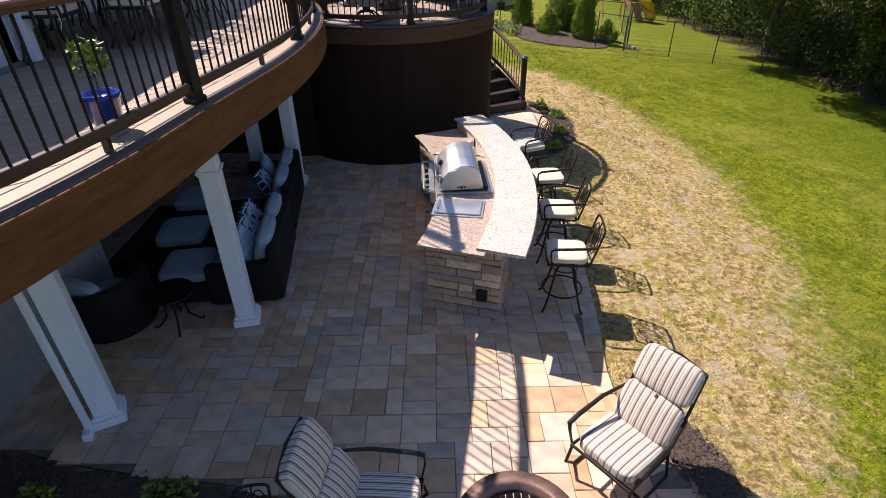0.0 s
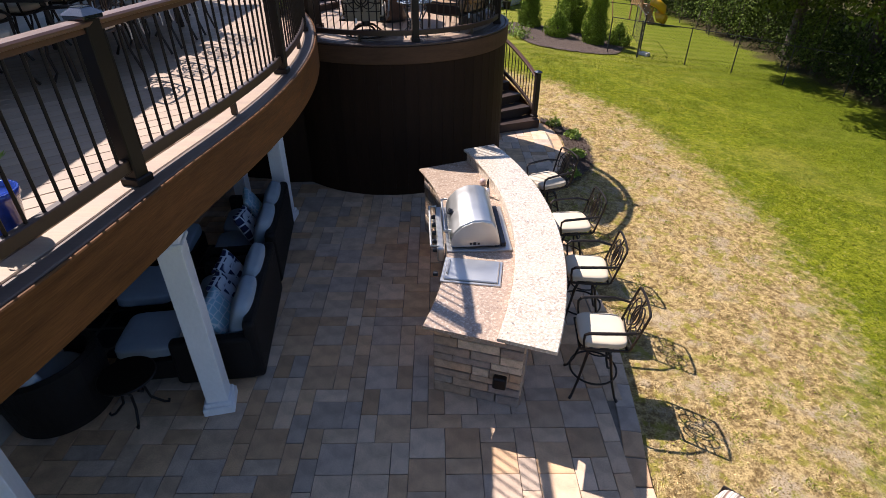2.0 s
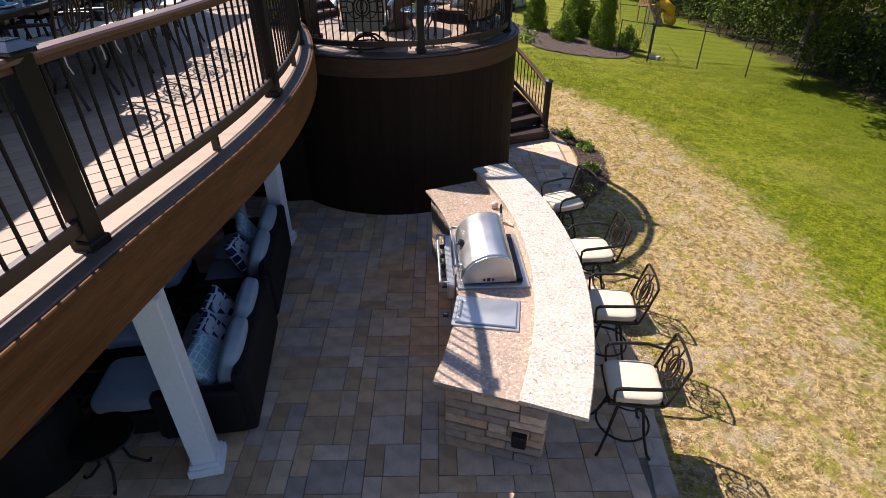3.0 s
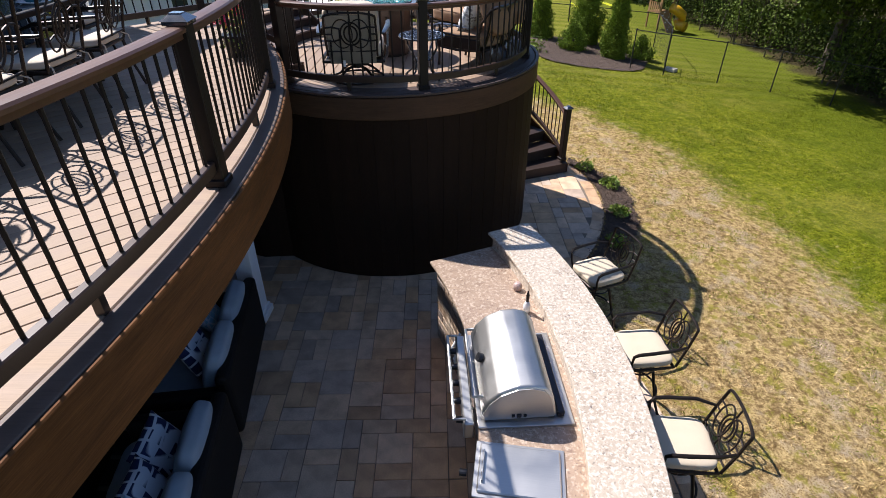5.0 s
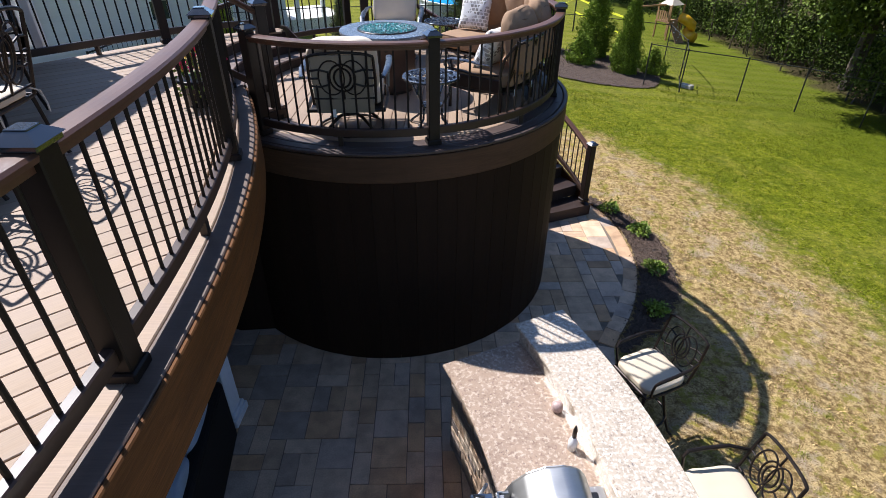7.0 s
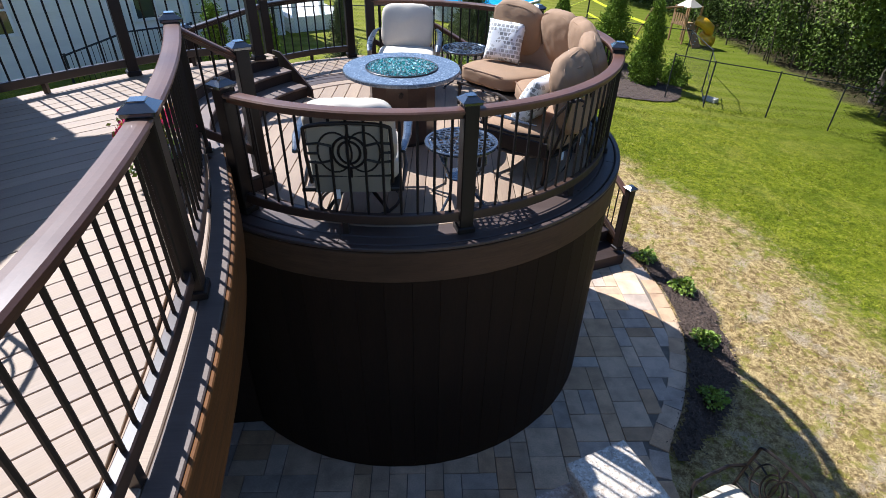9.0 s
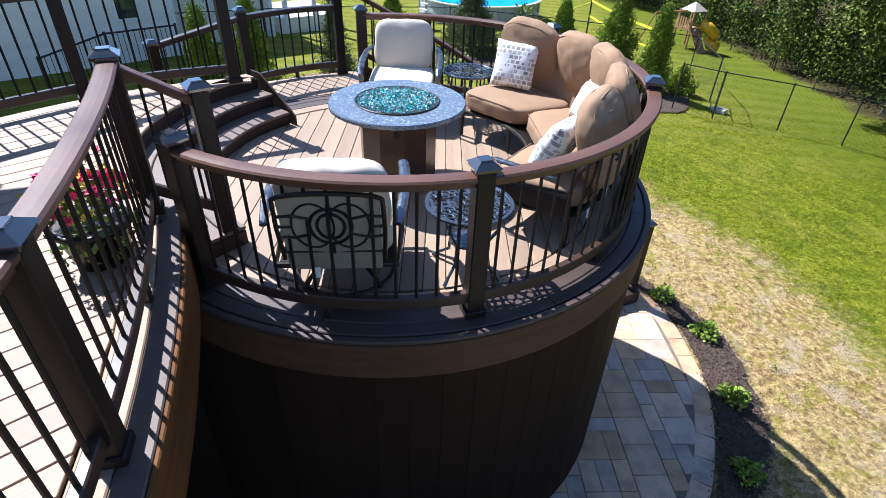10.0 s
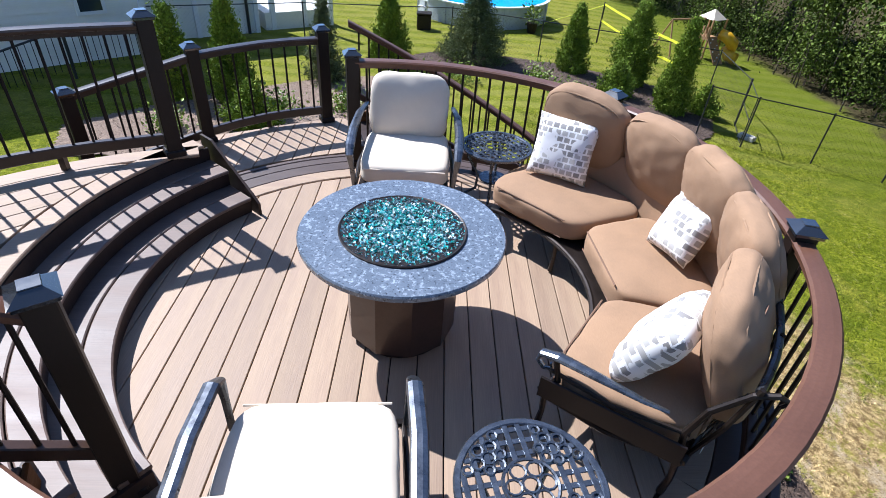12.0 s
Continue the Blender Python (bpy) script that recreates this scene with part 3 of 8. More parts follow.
def blob(outline, z, name, label, height=0.05, seed=0, mt="mulch", chip="chips"):
    """A mulch bed: a sheet that swells a little inside its outline."""
    xs = [p[0] for p in outline]
    ys = [p[1] for p in outline]
    step = 0.055
    idx, V, F = {}, [], []
    nx, ny = int((max(xs) - min(xs)) / step) + 2, int((max(ys) - min(ys)) / step) + 2
    for j in range(ny + 1):
        for i in range(nx + 1):
            x, y = min(xs) - step / 2 + i * step, min(ys) - step / 2 + j * step
            if inside(x, y, outline):
                idx[i, j] = len(V)
                h = noise.noise(Vector((x * 6, y * 6, seed))) * 0.018 + noise.noise(Vector((x * 17, y * 17, seed))) * 0.012
                V.append((x + noise.noise(Vector((x * 9, y * 9, 5))) * 0.03, y + noise.noise(Vector((x * 9, y * 9, 9))) * 0.03, max(0.004, z + height * 0.6 + h) if z is not None else ground_z(x, y) + 0.035 + h))
    for (i, j), a in list(idx.items()):
        if (i + 1, j) in idx and (i, j + 1) in idx and (i + 1, j + 1) in idx:
            F.append((a, idx[i + 1, j], idx[i + 1, j + 1], idx[i, j + 1]))
    ob = new(name, raw_mesh(name, V, F, M[mt], False))
    tagged(ob, label, "mulch bed", kind="structure")
    rs = np.random.RandomState(seed)
    pts = [V[k] for k in rs.choice(len(V), min(len(V) * 9, 9000))]
    pts = [(p[0] + rs.uniform(-.05, .05), p[1] + rs.uniform(-.05, .05), p[2] + rs.uniform(0.0, 0.02)) for p in pts]
    v, f = leaves(pts, 0.026, seed, 0.0, 2.2)
    ch = new("bark_chips", raw_mesh("bark_chips", v, f, M[chip]))
    tagged(ch, "loose dark brown bark chips on the bed", "mulch", kind="stuff")


BED = smooth_line([(1.60, 7.95), (1.85, 8.12), (2.22, 8.42), (2.55, 8.82), (2.80, 9.3), (2.90, 9.95), (2.94, 10.55), (2.68, 11.2), (2.4, 11.7), (2.2, 12.0)], 4) + \
    [(2.1, 11.7), (2.34, 11.1), (2.39, 10.37), (2.33, 9.72), (2.09, 9.04), (1.81, 8.53), (1.56, 8.17)]
blob(BED, 0.0, "mulch_bed", "dark bark mulch bed with young hostas beside the patio", 0.03, 1)
blob([(-6, 1.87), (-5.0, 1.86), (-4.13, 1.68), (-3.22, 1.455), (-2.45, 1.33), (-1.84, 1.24), (-1.3, 1.05), (-1.35, 0.3), (-1.3, -0.6), (-6, -0.6)], 0.0, "mulch_bed", "dark bark mulch bed at the foot of the columns", 0.03, 2)
blob(smooth_line([(1.70, 2.24), (1.96, 2.19), (2.25, 1.82), (2.43, 1.3), (2.4, 0.75), (2.2, 0.35)], 3) + [(2.1, 0.75), (1.95, 1.25), (1.77, 1.7)], 0.0, "mulch_bed", "narrow bark mulch bed beside the fire pit patio", 0.03, 3)


# ---------------------------------------------------------------- decks
def line_runs(cx, cy, ang, off, ok, lo=-14.0, hi=14.0, step=0.02):
    """The stretches of one line that lie on the deck."""
    ca, sa = math.cos(ang), math.sin(ang)
    runs, start, t = [], None, lo
    while t <= hi:
        on = ok(cx + ca * t - sa * off, cy + sa * t + ca * off)
        if on and start is None:
            start = t
        if not on and start is not None:
            runs.append((start, t - step))
            start = None
        t += step
    return runs


def lay_boards(parent, cx, cy, ang, ok, z, o0, o1, material, pitch=0.145, width=0.139, thick=0.024, max_len=4.9, rs=random.Random(3)):
    """Deck boards whose ends are cut to the deck's outline."""
    off = o0
    while off <= o1:
        low, high = line_runs(cx, cy, ang, off - width / 2, ok), line_runs(cx, cy, ang, off + width / 2, ok)
        for a0, b0 in low:
            for a1, b1 in high:
                a, b = max(a0, a1), min(b0, b1)
                if b - a < 0.05:
                    continue
                a0c, a1c, b0c, b1c = max(a0, a - 0.5), max(a1, a - 0.5), min(b0, b + 0.5), min(b1, b + 0.5)
                cuts = [a]
                while b - cuts[-1] > max_len:
                    cuts.append(cuts[-1] + rs.uniform(0.6, 1.0) * max_len)
                cuts.append(b)
                for k, (s, e) in enumerate(zip(cuts, cuts[1:])):
                    m = (s + e) / 2
                    s0, s1 = (a0c, a1c) if k == 0 else (s + 0.002, s + 0.002)
                    e0, e1 = (b0c, b1c) if k == len(cuts) - 2 else (e - 0.002, e - 0.002)
                    bm = prism([(s0 - m, -width / 2), (e0 - m, -width / 2), (e1 - m, width / 2), (s1 - m, width / 2)], -thick, 0)
                    bevel(bm, 0.003)
                    mx, my = cx + math.cos(ang) * m - math.sin(ang) * off, cy + math.sin(ang) * m + math.cos(ang) * off
                    part("board", bm, material, parent, "", loc=(mx, my, z - rs.random() * 0.0015), rot=(0, 0, ang))
        off += pitch


STEP_R = (1.50, 1.75, 1.98)
A_STEP0, A_STEP1 = 138.0, 229.5          # the curved steps' ends, round RC
BACK = smooth_line([(-2.60, 11.40), (-3.12, 11.19), (-3.58, 10.89), (-4.0, 10.5), (-4.48, 9.93), (-4.95, 9.35)], 4)    # curved back edge of the upper deck
HOUSE_X, HOUSE_Y, BUMP_X, BUMP_Y = -5.1, 10.33, -4.12, 4.15
UP_POLY = [(p[0], p[1]) for p in up_path(UY0, UY1, 0, 0, 40)] + [rd(a, 1.98)[:2] for a in np.linspace(A_STEP1, A_STEP0 + 1, 24)] + BACK + [(HOUSE_X, BUMP_Y), (BUMP_X, BUMP_Y), (BUMP_X, UY0)]


def on_upper(x, y):
    if y > 11.45 or y < UY0 or (y > 8.6 and x > -2.15) or (y < 9.0 and x > up_edge(y, 0.262)):
        return False
    if (x - RC[0]) ** 2 + (y - RC[1]) ** 2 < 2.13 ** 2:
        return False
    for (ax, ay), (bx, by) in zip(BACK, BACK[1:]):
        if (bx - ax) * (y - ay) - (by - ay) * (x - ax) < 0.10 * math.hypot(bx - ax, by - ay):
            return False
    return x > (BUMP_X if y < BUMP_Y else HOUSE_X)


LANDING = [rd(134, 2.15)[:2], (-2.96, 12.36), (-1.79, 12.99), rd(100, 2.83)[:2], rd(100, 2.15)[:2]]


def build_decks():
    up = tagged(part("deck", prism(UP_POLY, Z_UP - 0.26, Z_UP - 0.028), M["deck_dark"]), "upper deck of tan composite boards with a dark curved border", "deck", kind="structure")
    lay_boards(up, -2.5, 5.0, radians(BOARD_UP), on_upper, Z_UP, 4.662 - 0.145 * 96, 5.6, M["deck"])
    for inset, w, mt in ((0.06, 0.116, "deck_rim"), (0.19, 0.136, "deck")):
        part("border_board", sweep(up_path(UY0, UY1 - 0.1, inset, Z_UP - 0.024, 40), rect(w, 0.026)), M[mt], up)
    part("border_board", sweep([rd(a, 2.052, Z_UP - 0.024) for a in np.linspace(A_STEP0 + 1, A_STEP1, 30)], rect(0.14, 0.026)), M["deck"], up)
    back = [Vector((*p, 0)) for p in BACK]
    inner = []
    for k, p in enumerate(back):
        d = (back[min(k + 1, len(back) - 1)] - back[max(k - 1, 0)]).normalized()
        inner.append((p, Vector((-d.y, d.x, 0))))
    part("border_board", sweep([tuple(p + n * 0.085 + Vector((0, 0, Z_UP - 0.024))) for p, n in inner], rect(0.15, 0.026)), M["deck"], up)
    part("back_fascia", sweep([tuple(p - n * 0.012 + Vector((0, 0, Z_UP - 0.3))) for p, n in inner], rect(0.022, 0.27)), M["fascia"], up)
    part("fascia", sweep(up_path(UY0, UY1 - 0.06, -0.010, Z_UP - 0.36, 48), rect(0.022, 0.355)), M["fascia"], up, "brown wood-grain fascia board")

    disc = [p[:2] for p in arc(RC[0], RC[1], R_RIM - 0.03, 0, 360, 72)[:-1]]
    lo = tagged(part("round_deck", prism(disc, Z_RD - 0.24, Z_RD - 0.028), M["deck_dark"]), "round lower deck of tan composite boards with dark skirting", "deck", kind="structure")
    lay_boards(lo, RC[0], RC[1], radians(88), lambda x, y: (x - RC[0]) ** 2 + (y - RC[1]) ** 2 < 1.68 ** 2, Z_RD, -1.66, 1.66, M["deck"])
    for r, w in ((1.755, 0.137), (1.8945, 0.136), (2.0145, 0.098)):
        n = 6 if r < 2.0 else 9
        for i in range(n):
            a0, a1 = 360 / n * i + 20, 360 / n * (i + 1) + 20 - 0.15
            part("border_board", sweep([rd(a1 + (a0 - a1) * k / 12, r, Z_RD - 0.024) for k in range(13)], rect(w, 0.026)), M["deck_brown"] if r > 1.8 else M["deck"], lo)
    part("rim_board", sweep([rd(-a, R_RIM - 0.016, Z_RD - 0.026) for a in np.linspace(0, 360, 97)[:-1]], rect(0.044, 0.028), True), M["deck_brown"], lo)
    part("fascia", sweep([rd(-a, R_RIM - 0.008, Z_RD - 0.285) for a in np.linspace(0, 360, 97)[:-1]], rect(0.022, 0.25), True), M["round_fascia"], lo, "brown curved fascia board")
    n = 64
    shared = {}
    for i in range(n):
        a = 360 / n * i + 1.3
        w = 2 * R_WALL * math.sin(math.pi / n) - 0.0012
        if "p" not in shared:
            shared["p"] = mesh_of(box(0.02, w, Z_RD - 0.26, (0, 0, 0), 0, 0.0012), "panel")
            shared["p"].materials.append(M["skirt"])
        p = rd(a, R_WALL)
        part("panel", shared["p"], None, lo, loc=(p[0], p[1], 0), rot=(0, 0, radians(a)))
    core = lathe([(R_WALL - 0.03, 0), (R_WALL - 0.03, Z_RD - 0.25)], 64)
    o = part("backing", core, M["skirt"], lo)
    o.location = (RC[0], RC[1], 0)
    # skirting that runs on under the upper deck
    runs = [rd(228, R_WALL), (-2.85, 8.52, 0), (-3.2, 8.66, 0), (-3.8, 8.75, 0), (HOUSE_X, 8.75, 0)]
    structure("wall_under_deck", sweep(runs, rect(0.04, Z_UP - 0.28)), M["skirt"], "dark brown skirting wall below the upper deck", category="wall")

    land = tagged(part("landing", prism(LANDING, Z_RD - 0.2, Z_RD - 0.028), M["deck_dark"]), "small tan composite landing behind the round deck", "deck", kind="structure")
    lay_boards(land, RC[0], RC[1], radians(88), lambda x, y: inside(x, y, LANDING) and (x - RC[0]) ** 2 + (y - RC[1]) ** 2 > 2.14 ** 2, Z_RD, -2.2, 2.2, M["deck"], max_len=3.0)


def build_curved_steps():
    st = thing("deck_steps", "three curved dark brown steps between the two decks", "steps")
    rise = (Z_UP - Z_RD) / 3
    for i, r in enumerate(STEP_R):
        z = Z_RD + rise * (i + 1)
        angs = np.linspace(A_STEP0, A_STEP1, 40)
        if i < 2:
            w = STEP_R[i + 1] - r + 0.03
            half = w / 2
            for k, rr in enumerate((r - 0.012 + half / 2, r - 0.008 + half * 1.5)):
                part("tread", sweep([rd(a, rr, z - 0.026) for a in angs], rect(half - 0.004, 0.026)), M["tread"], st)
        part("riser", sweep([rd(a, r + 0.012, z - rise) for a in angs], rect(0.02, rise - 0.026)), M["deck_dark"], st)
    for a in (A_STEP0 - 0.6, A_STEP1 + 0.6):
        d = Vector((math.cos(radians(a)), math.sin(radians(a)), 0))
        slope = [(1.43, 0), (1.43, rise * 0.75), (1.50, rise * 1.15), (1.97, 3 * rise + 0.03), (2.12, 3 * rise + 0.03), (2.12, 0)]
        out = slope if a < 180 else [(1.50, 0), (1.50, rise - .028), (1.76, rise - .028), (1.76, 2 * rise - .028), (1.99, 2 * rise - .028), (1.99, 3 * rise - 0.03), (2.12, 3 * rise - 0.03), (2.12, 0)]
        bm = bmesh.new()
        t = Vector((-d.y, d.x, 0)) * 0.02
        A = [bm.verts.new(Vector((RC[0], RC[1], Z_RD + v)) + d * u) for u, v in out]
        B = [bm.verts.new(Vector((RC[0], RC[1], Z_RD + v)) + d * u - t) for u, v in out]
        bm.faces.new(A), bm.faces.new(B[::-1])
        for k in range(len(A)):
            bm.faces.new((A[k], A[(k + 1) % len(A)], B[(k + 1) % len(A)], B[k]))
        bmesh.ops.recalc_face_normals(bm, faces=bm.faces[:])
        part("stringer", bm, M["deck_dark"], st)


BOARD_UP = 40.96
build_decks()
build_curved_steps()


# ---------------------------------------------------------------- railings
BAL = {}


def baluster_mesh(h):
    k = round(h, 2)
    if k not in BAL:
        BAL[k] = mesh_of(tube([(0, 0, 0), (0, 0, k)], 0.0095, 6), "baluster")
        BAL[k].materials.append(M["baluster"])
    return BAL[k]


def post(parent, x, y, z, h, turn=0.0, w=0.10, top="post"):
    p = part(top, box(w, w, h - 0.045, (0, 0, 0), 0, 0.006), M["post"], parent, "", loc=(x, y, z), rot=(0, 0, radians(turn)))
    bm = box(w + 0.028, w + 0.028, 0.022, (0, 0, h - 0.05), 0, 0.004)
    cap = [(w + 0.042) / 2 * 1.42, (w + 0.02) / 2 * 1.42, 0.045, 0.0]
    o = bmesh.new()
    bmesh.ops.create_cone(o, cap_ends=True, segments=4, radius1=cap[0], radius2=cap[2], depth=0.03, matrix=Matrix.Translation((0, 0, h - 0.013)) @ Matrix.Rotation(radians(45), 4, "Z"))
    merge(bm, o)
    box(w - 0.035, w - 0.035, 0.006, (0, 0, h + 0.001), 0, 0.002, bm)
    part("cap", bm, M["cap"], p, "black pyramid post cap")
    sk = box(w + 0.03, w + 0.03, 0.05, (0, 0, 0), 0, 0.008)
    part("base_trim", sk, M["post"], p)
    return p


def rail_bay(path, z_top=0.90, z_low=0.09, label="curved deck railing with a reddish-brown handrail and thin black balusters", spacing=0.112, rail="rail"):
    """One bay of railing along a path of points at floor height (which may fall with a stair)."""
    t = thing("deck_railing", label, "railing", "railings round the decks")
    part("top_rail", sweep(path, [(-0.026, z_top - 0.062), (0.026, z_top - 0.062), (0.026, z_top - 0.036), (0.046, z_top - 0.03), (0.050, z_top - 0.012), (0.040, z_top - 0.002), (0.012, z_top), (-0.012, z_top), (-0.040, z_top - 0.002), (-0.050, z_top - 0.012), (-0.046, z_top - 0.03), (-0.026, z_top - 0.036)]), M[rail], t, smooth=False)
    part("bottom_rail", sweep(path, rect(0.048, 0.075, 0, z_low)), M["rail_low" if rail == "rail" else rail], t)
    P = [Vector(p) for p in path]
    seg = [(b - a).length for a, b in zip(P, P[1:])]
    total = sum(seg)
    n = max(1, int(round(total / spacing)))
    me = baluster_mesh(z_top - z_low - 0.10)
    for i in range(1, n):
        s = total * i / n
        k = 0
        while s > seg[k]:
            s -= seg[k]
            k += 1
        p = P[k].lerp(P[k + 1], s / seg[k])
        part("baluster", me, None, t, loc=(p.x, p.y, p.z + z_low + 0.06))
    m = P[len(P) // 2]
    part("foot_block", box(0.04, 0.04, z_low + 0.005), M["rail_dark"], t, loc=m)
    return t


def run(points_fn, stops, posts_h, z, turn_fn, ends=(True, True), **kw):
    bays = []
    for i, (a, b) in enumerate(zip(stops, stops[1:])):
        bays.append(rail_bay(points_fn(a, b), **kw))
    for i, s in enumerate(stops):
        if (i == 0 and not ends[0]) or (i == len(stops) - 1 and not ends[1]):
            continue
        p = points_fn(s, s + 1e-4)[0]
        post(bays[min(i, len(bays) - 1)], p[0], p[1], z, posts_h, turn_fn(s))
    return bays


UP_POSTS = (-1.55, 0.6, 2.64, 5.04, 7.03, 8.70)
run(lambda a, b: up_path(a, b, 0.138, Z_UP, 10), UP_POSTS, 0.95, Z_UP, lambda y: math.degrees(math.asin((y - UC[1]) / UR)))
RD_POSTS = (103.2, 40.2, -13, -74.4, -124.2)      # clockwise from the landing to the curved steps
run(lambda a, b: [rd(a + (b - a) * i / 16, R_POST, Z_RD) for i in range(17)], RD_POSTS, 0.975, Z_RD, lambda a: a)
# back of the upper deck
_back = smooth_line([(-2.70, 11.23), (-3.15, 11.03), (-3.52, 10.80), (-3.86, 10.49), (-4.36, 9.90), (-4.84, 9.33)], 4)


def back_path(a, b):
    n = len(_back) - 1
    out = []
    for k in range(7):
        s = (a + (b - a) * k / 6) * n
        i = min(int(s), n - 1)
        p, q = Vector((*_back[i], Z_UP)), Vector((*_back[i + 1], Z_UP))
        out.append(tuple(p.lerp(q, s - i)))
    return out


run(back_path, (0, 0.56, 0.995), 0.97, Z_UP, lambda s: 35, rail="rail_dark", label="dark bronze deck railing with thin black balusters")
# landing rails, sloping down to a tall post that stands on the ground
_la, _lb, _lc = Vector((-1.88, 12.87, Z_RD - 0.03)), Vector((-2.86, 12.27, Z_RD - 0.06)), Vector((-3.68, 11.77, Z_RD - 0.27))
_t = rail_bay([tuple(_la.lerp(_lb, k / 4) + Vector((-0.03, 0.09, 0)) * math.sin(math.pi * k / 4)) for k in range(5)], 0.85, 0.11, "dark bronze deck railing with thin black balusters", rail="rail_dark")
post(_t, _la.x, _la.y, Z_RD, 0.92, 25)
_t = rail_bay([tuple(_lb), tuple(_lc)], 0.85, 0.11, "dark bronze deck railing with thin black balusters", rail="rail_dark")
post(_t, _lb.x, _lb.y, Z_RD, 0.87, 35)
post(_t, _lc.x, _lc.y, -0.05, 3.14, 45)
# short sloping run beside the curved steps
_pd, _sn = Vector((up_edge(8.70, .138), 8.70, Z_UP)), Vector((-2.13, 8.92, Z_RD))
_t = rail_bay([(_pd.x, _pd.y + 0.05, Z_UP), (_sn.x, _sn.y, Z_UP - 0.24)], 0.87, 0.10, "short sloping railing beside the curved steps")
post(_t, _sn.x, _sn.y, Z_RD, 1.11, 35)


# ---------------------------------------------------------------- curved stair to the lawn
def build_stair():
    st = thing("curved_staircase", "curved dark brown stair winding round the deck down to the patio", "staircase")
    n = 12
    a_top, a_bot = 100.0, 21.0
    rise = Z_RD / (n + 1)
    for i in range(n):
        a0, a1 = a_top + (a_bot - a_top) * i / n, a_top + (a_bot - a_top) * (i + 1) / n
        z = Z_RD - rise * (i + 1)
        part("tread", sweep([rd(a0 + (a1 - 0.6 - a0) * k / 3, 2.76, z - 0.03) for k in range(4)], rect(1.1, 0.03)), M["deck_dark"], st)
        A = [rd(a1, 2.22, z - rise), rd(a1, 3.3, z - rise)]
        part("riser", sweep(A, rect(0.02, rise - 0.032)), M["deck_dark"], st)
    for r in (2.22, 3.3):
        pts = [rd(a_top + (a_bot - a_top) * k / 24, r, 0) for k in range(25)]
        bm = bmesh.new()
        prev = None
        for k, p in enumerate(pts):
            z = Z_RD - (Z_RD - rise) * k / 24
            q = rd(a_top + (a_bot - a_top) * k / 24, r + 0.03, 0)
            cur = [bm.verts.new((p[0], p[1], max(0, z - 0.3))), bm.verts.new((p[0], p[1], z - 0.03)), bm.verts.new((q[0], q[1], z - 0.03)), bm.verts.new((q[0], q[1], max(0, z - 0.3)))]
            if prev:
                for j in range(4):
                    bm.faces.new((prev[j], prev[(j + 1) % 4], cur[(j + 1) % 4], cur[j]))
            prev = cur
        bmesh.ops.recalc_face_normals(bm, faces=bm.faces[:])
        part("stringer", bm, M["fascia"], st)

    def slope(a):
        return Z_RD - (Z_RD - rise) * (a_top - a) / (a_top - a_bot)

    for a, b in ((101, 62), (62, 22.5)):
        t = rail_bay([rd(a + (b - a) * k / 10, 3.24, slope(a + (b - a) * k / 10)) for k in range(11)], 0.86, 0.10, "sloping stair railing with black balusters and a brown handrail")
        p = rd(b, 3.24)
        post(t, p[0], p[1], slope(b) - (0.02 if b > 30 else 0.0), 1.0, b)


build_stair()


# ---------------------------------------------------------------- columns
def column(x, y, turn=0.0, top=Z_UP - 0.26):
    c = thing("column", "square white painted column with a base block and a collar", "column", "columns under the deck", (x, y, 0), turn)
    part("shaft", box(0.20, 0.20, top - 0.12, (0, 0, 0.1), 0, 0.006), M["white"], c)
    part("base", merge(box(0.29, 0.29, 0.09, (0, 0, 0), 0, 0.008), box(0.255, 0.255, 0.05, (0, 0, 0.088), 0, 0.012)), M["white"], c)
    part("collar", merge(box(0.245, 0.245, 0.03, (0, 0, 1.92), 0, 0.008), box(0.222, 0.222, 0.02, (0, 0, 1.9), 0, 0.004)), M["white"], c)
    part("capital", box(0.23, 0.23, 0.06, (0, 0, top - 0.06), 0, 0.006), M["white"], c)


for x, y, t, z in ((-3.29, 2.02, 28, Z_UP - 0.26), (-2.39, 3.455, 12, 2.2), (-2.60, 7.22, -4, 2.2), (-3.40, 7.68, 0, Z_UP - 0.26), (-4.6, 2.6, 0, Z_UP - 0.26)):
    column(x, y, t, z)
structure("beam", sweep([(-2.357, 2.87, 2.2), (-2.39, 3.455, 2.2), (-2.60, 7.22, 2.2), (-2.615, 7.5, 2.2)], rect(0.2, Z_UP - 0.264 - 2.2)), M["white"], "white painted beam along the column tops", category="beam")


def build_downspout():
    d = thing("downspout", "white square downspout running down beside a column", "downspout")
    part("pipe", box(0.055, 0.05, 2.3, (-3.37, 1.83, 0.05), radians(20), 0.006), M["white"], d)
    part("outlet", box(0.085, 0.14, 0.08, (-3.365, 1.79, 0.0), radians(20), 0.012), M["white"], d)
    part("elbow", tube([(-3.37, 1.83, 2.33), (-3.43, 1.93, 2.45), (-3.6, 2.2, 2.5)], 0.04, 4), M["white"], d)


build_downspout()

# beams under the deck
_beams = thing("deck_beam", "white boxed beam carrying the upper deck", "beam", kind="structure")
part("beam", sweep([(-4.75, 1.25, Z_UP - 0.5), (-3.36, 1.95, Z_UP - 0.5)], rect(0.2, 0.23)), M["white"], _beams)
part("beam", sweep([(-2.5, 3.48, Z_UP - 0.66), (-4.95, 4.2, Z_UP - 0.66)], rect(0.2, 0.34)), M["white"], _beams)
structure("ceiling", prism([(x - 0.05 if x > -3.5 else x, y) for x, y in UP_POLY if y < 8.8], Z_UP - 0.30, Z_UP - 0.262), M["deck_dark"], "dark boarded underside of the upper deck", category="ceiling")


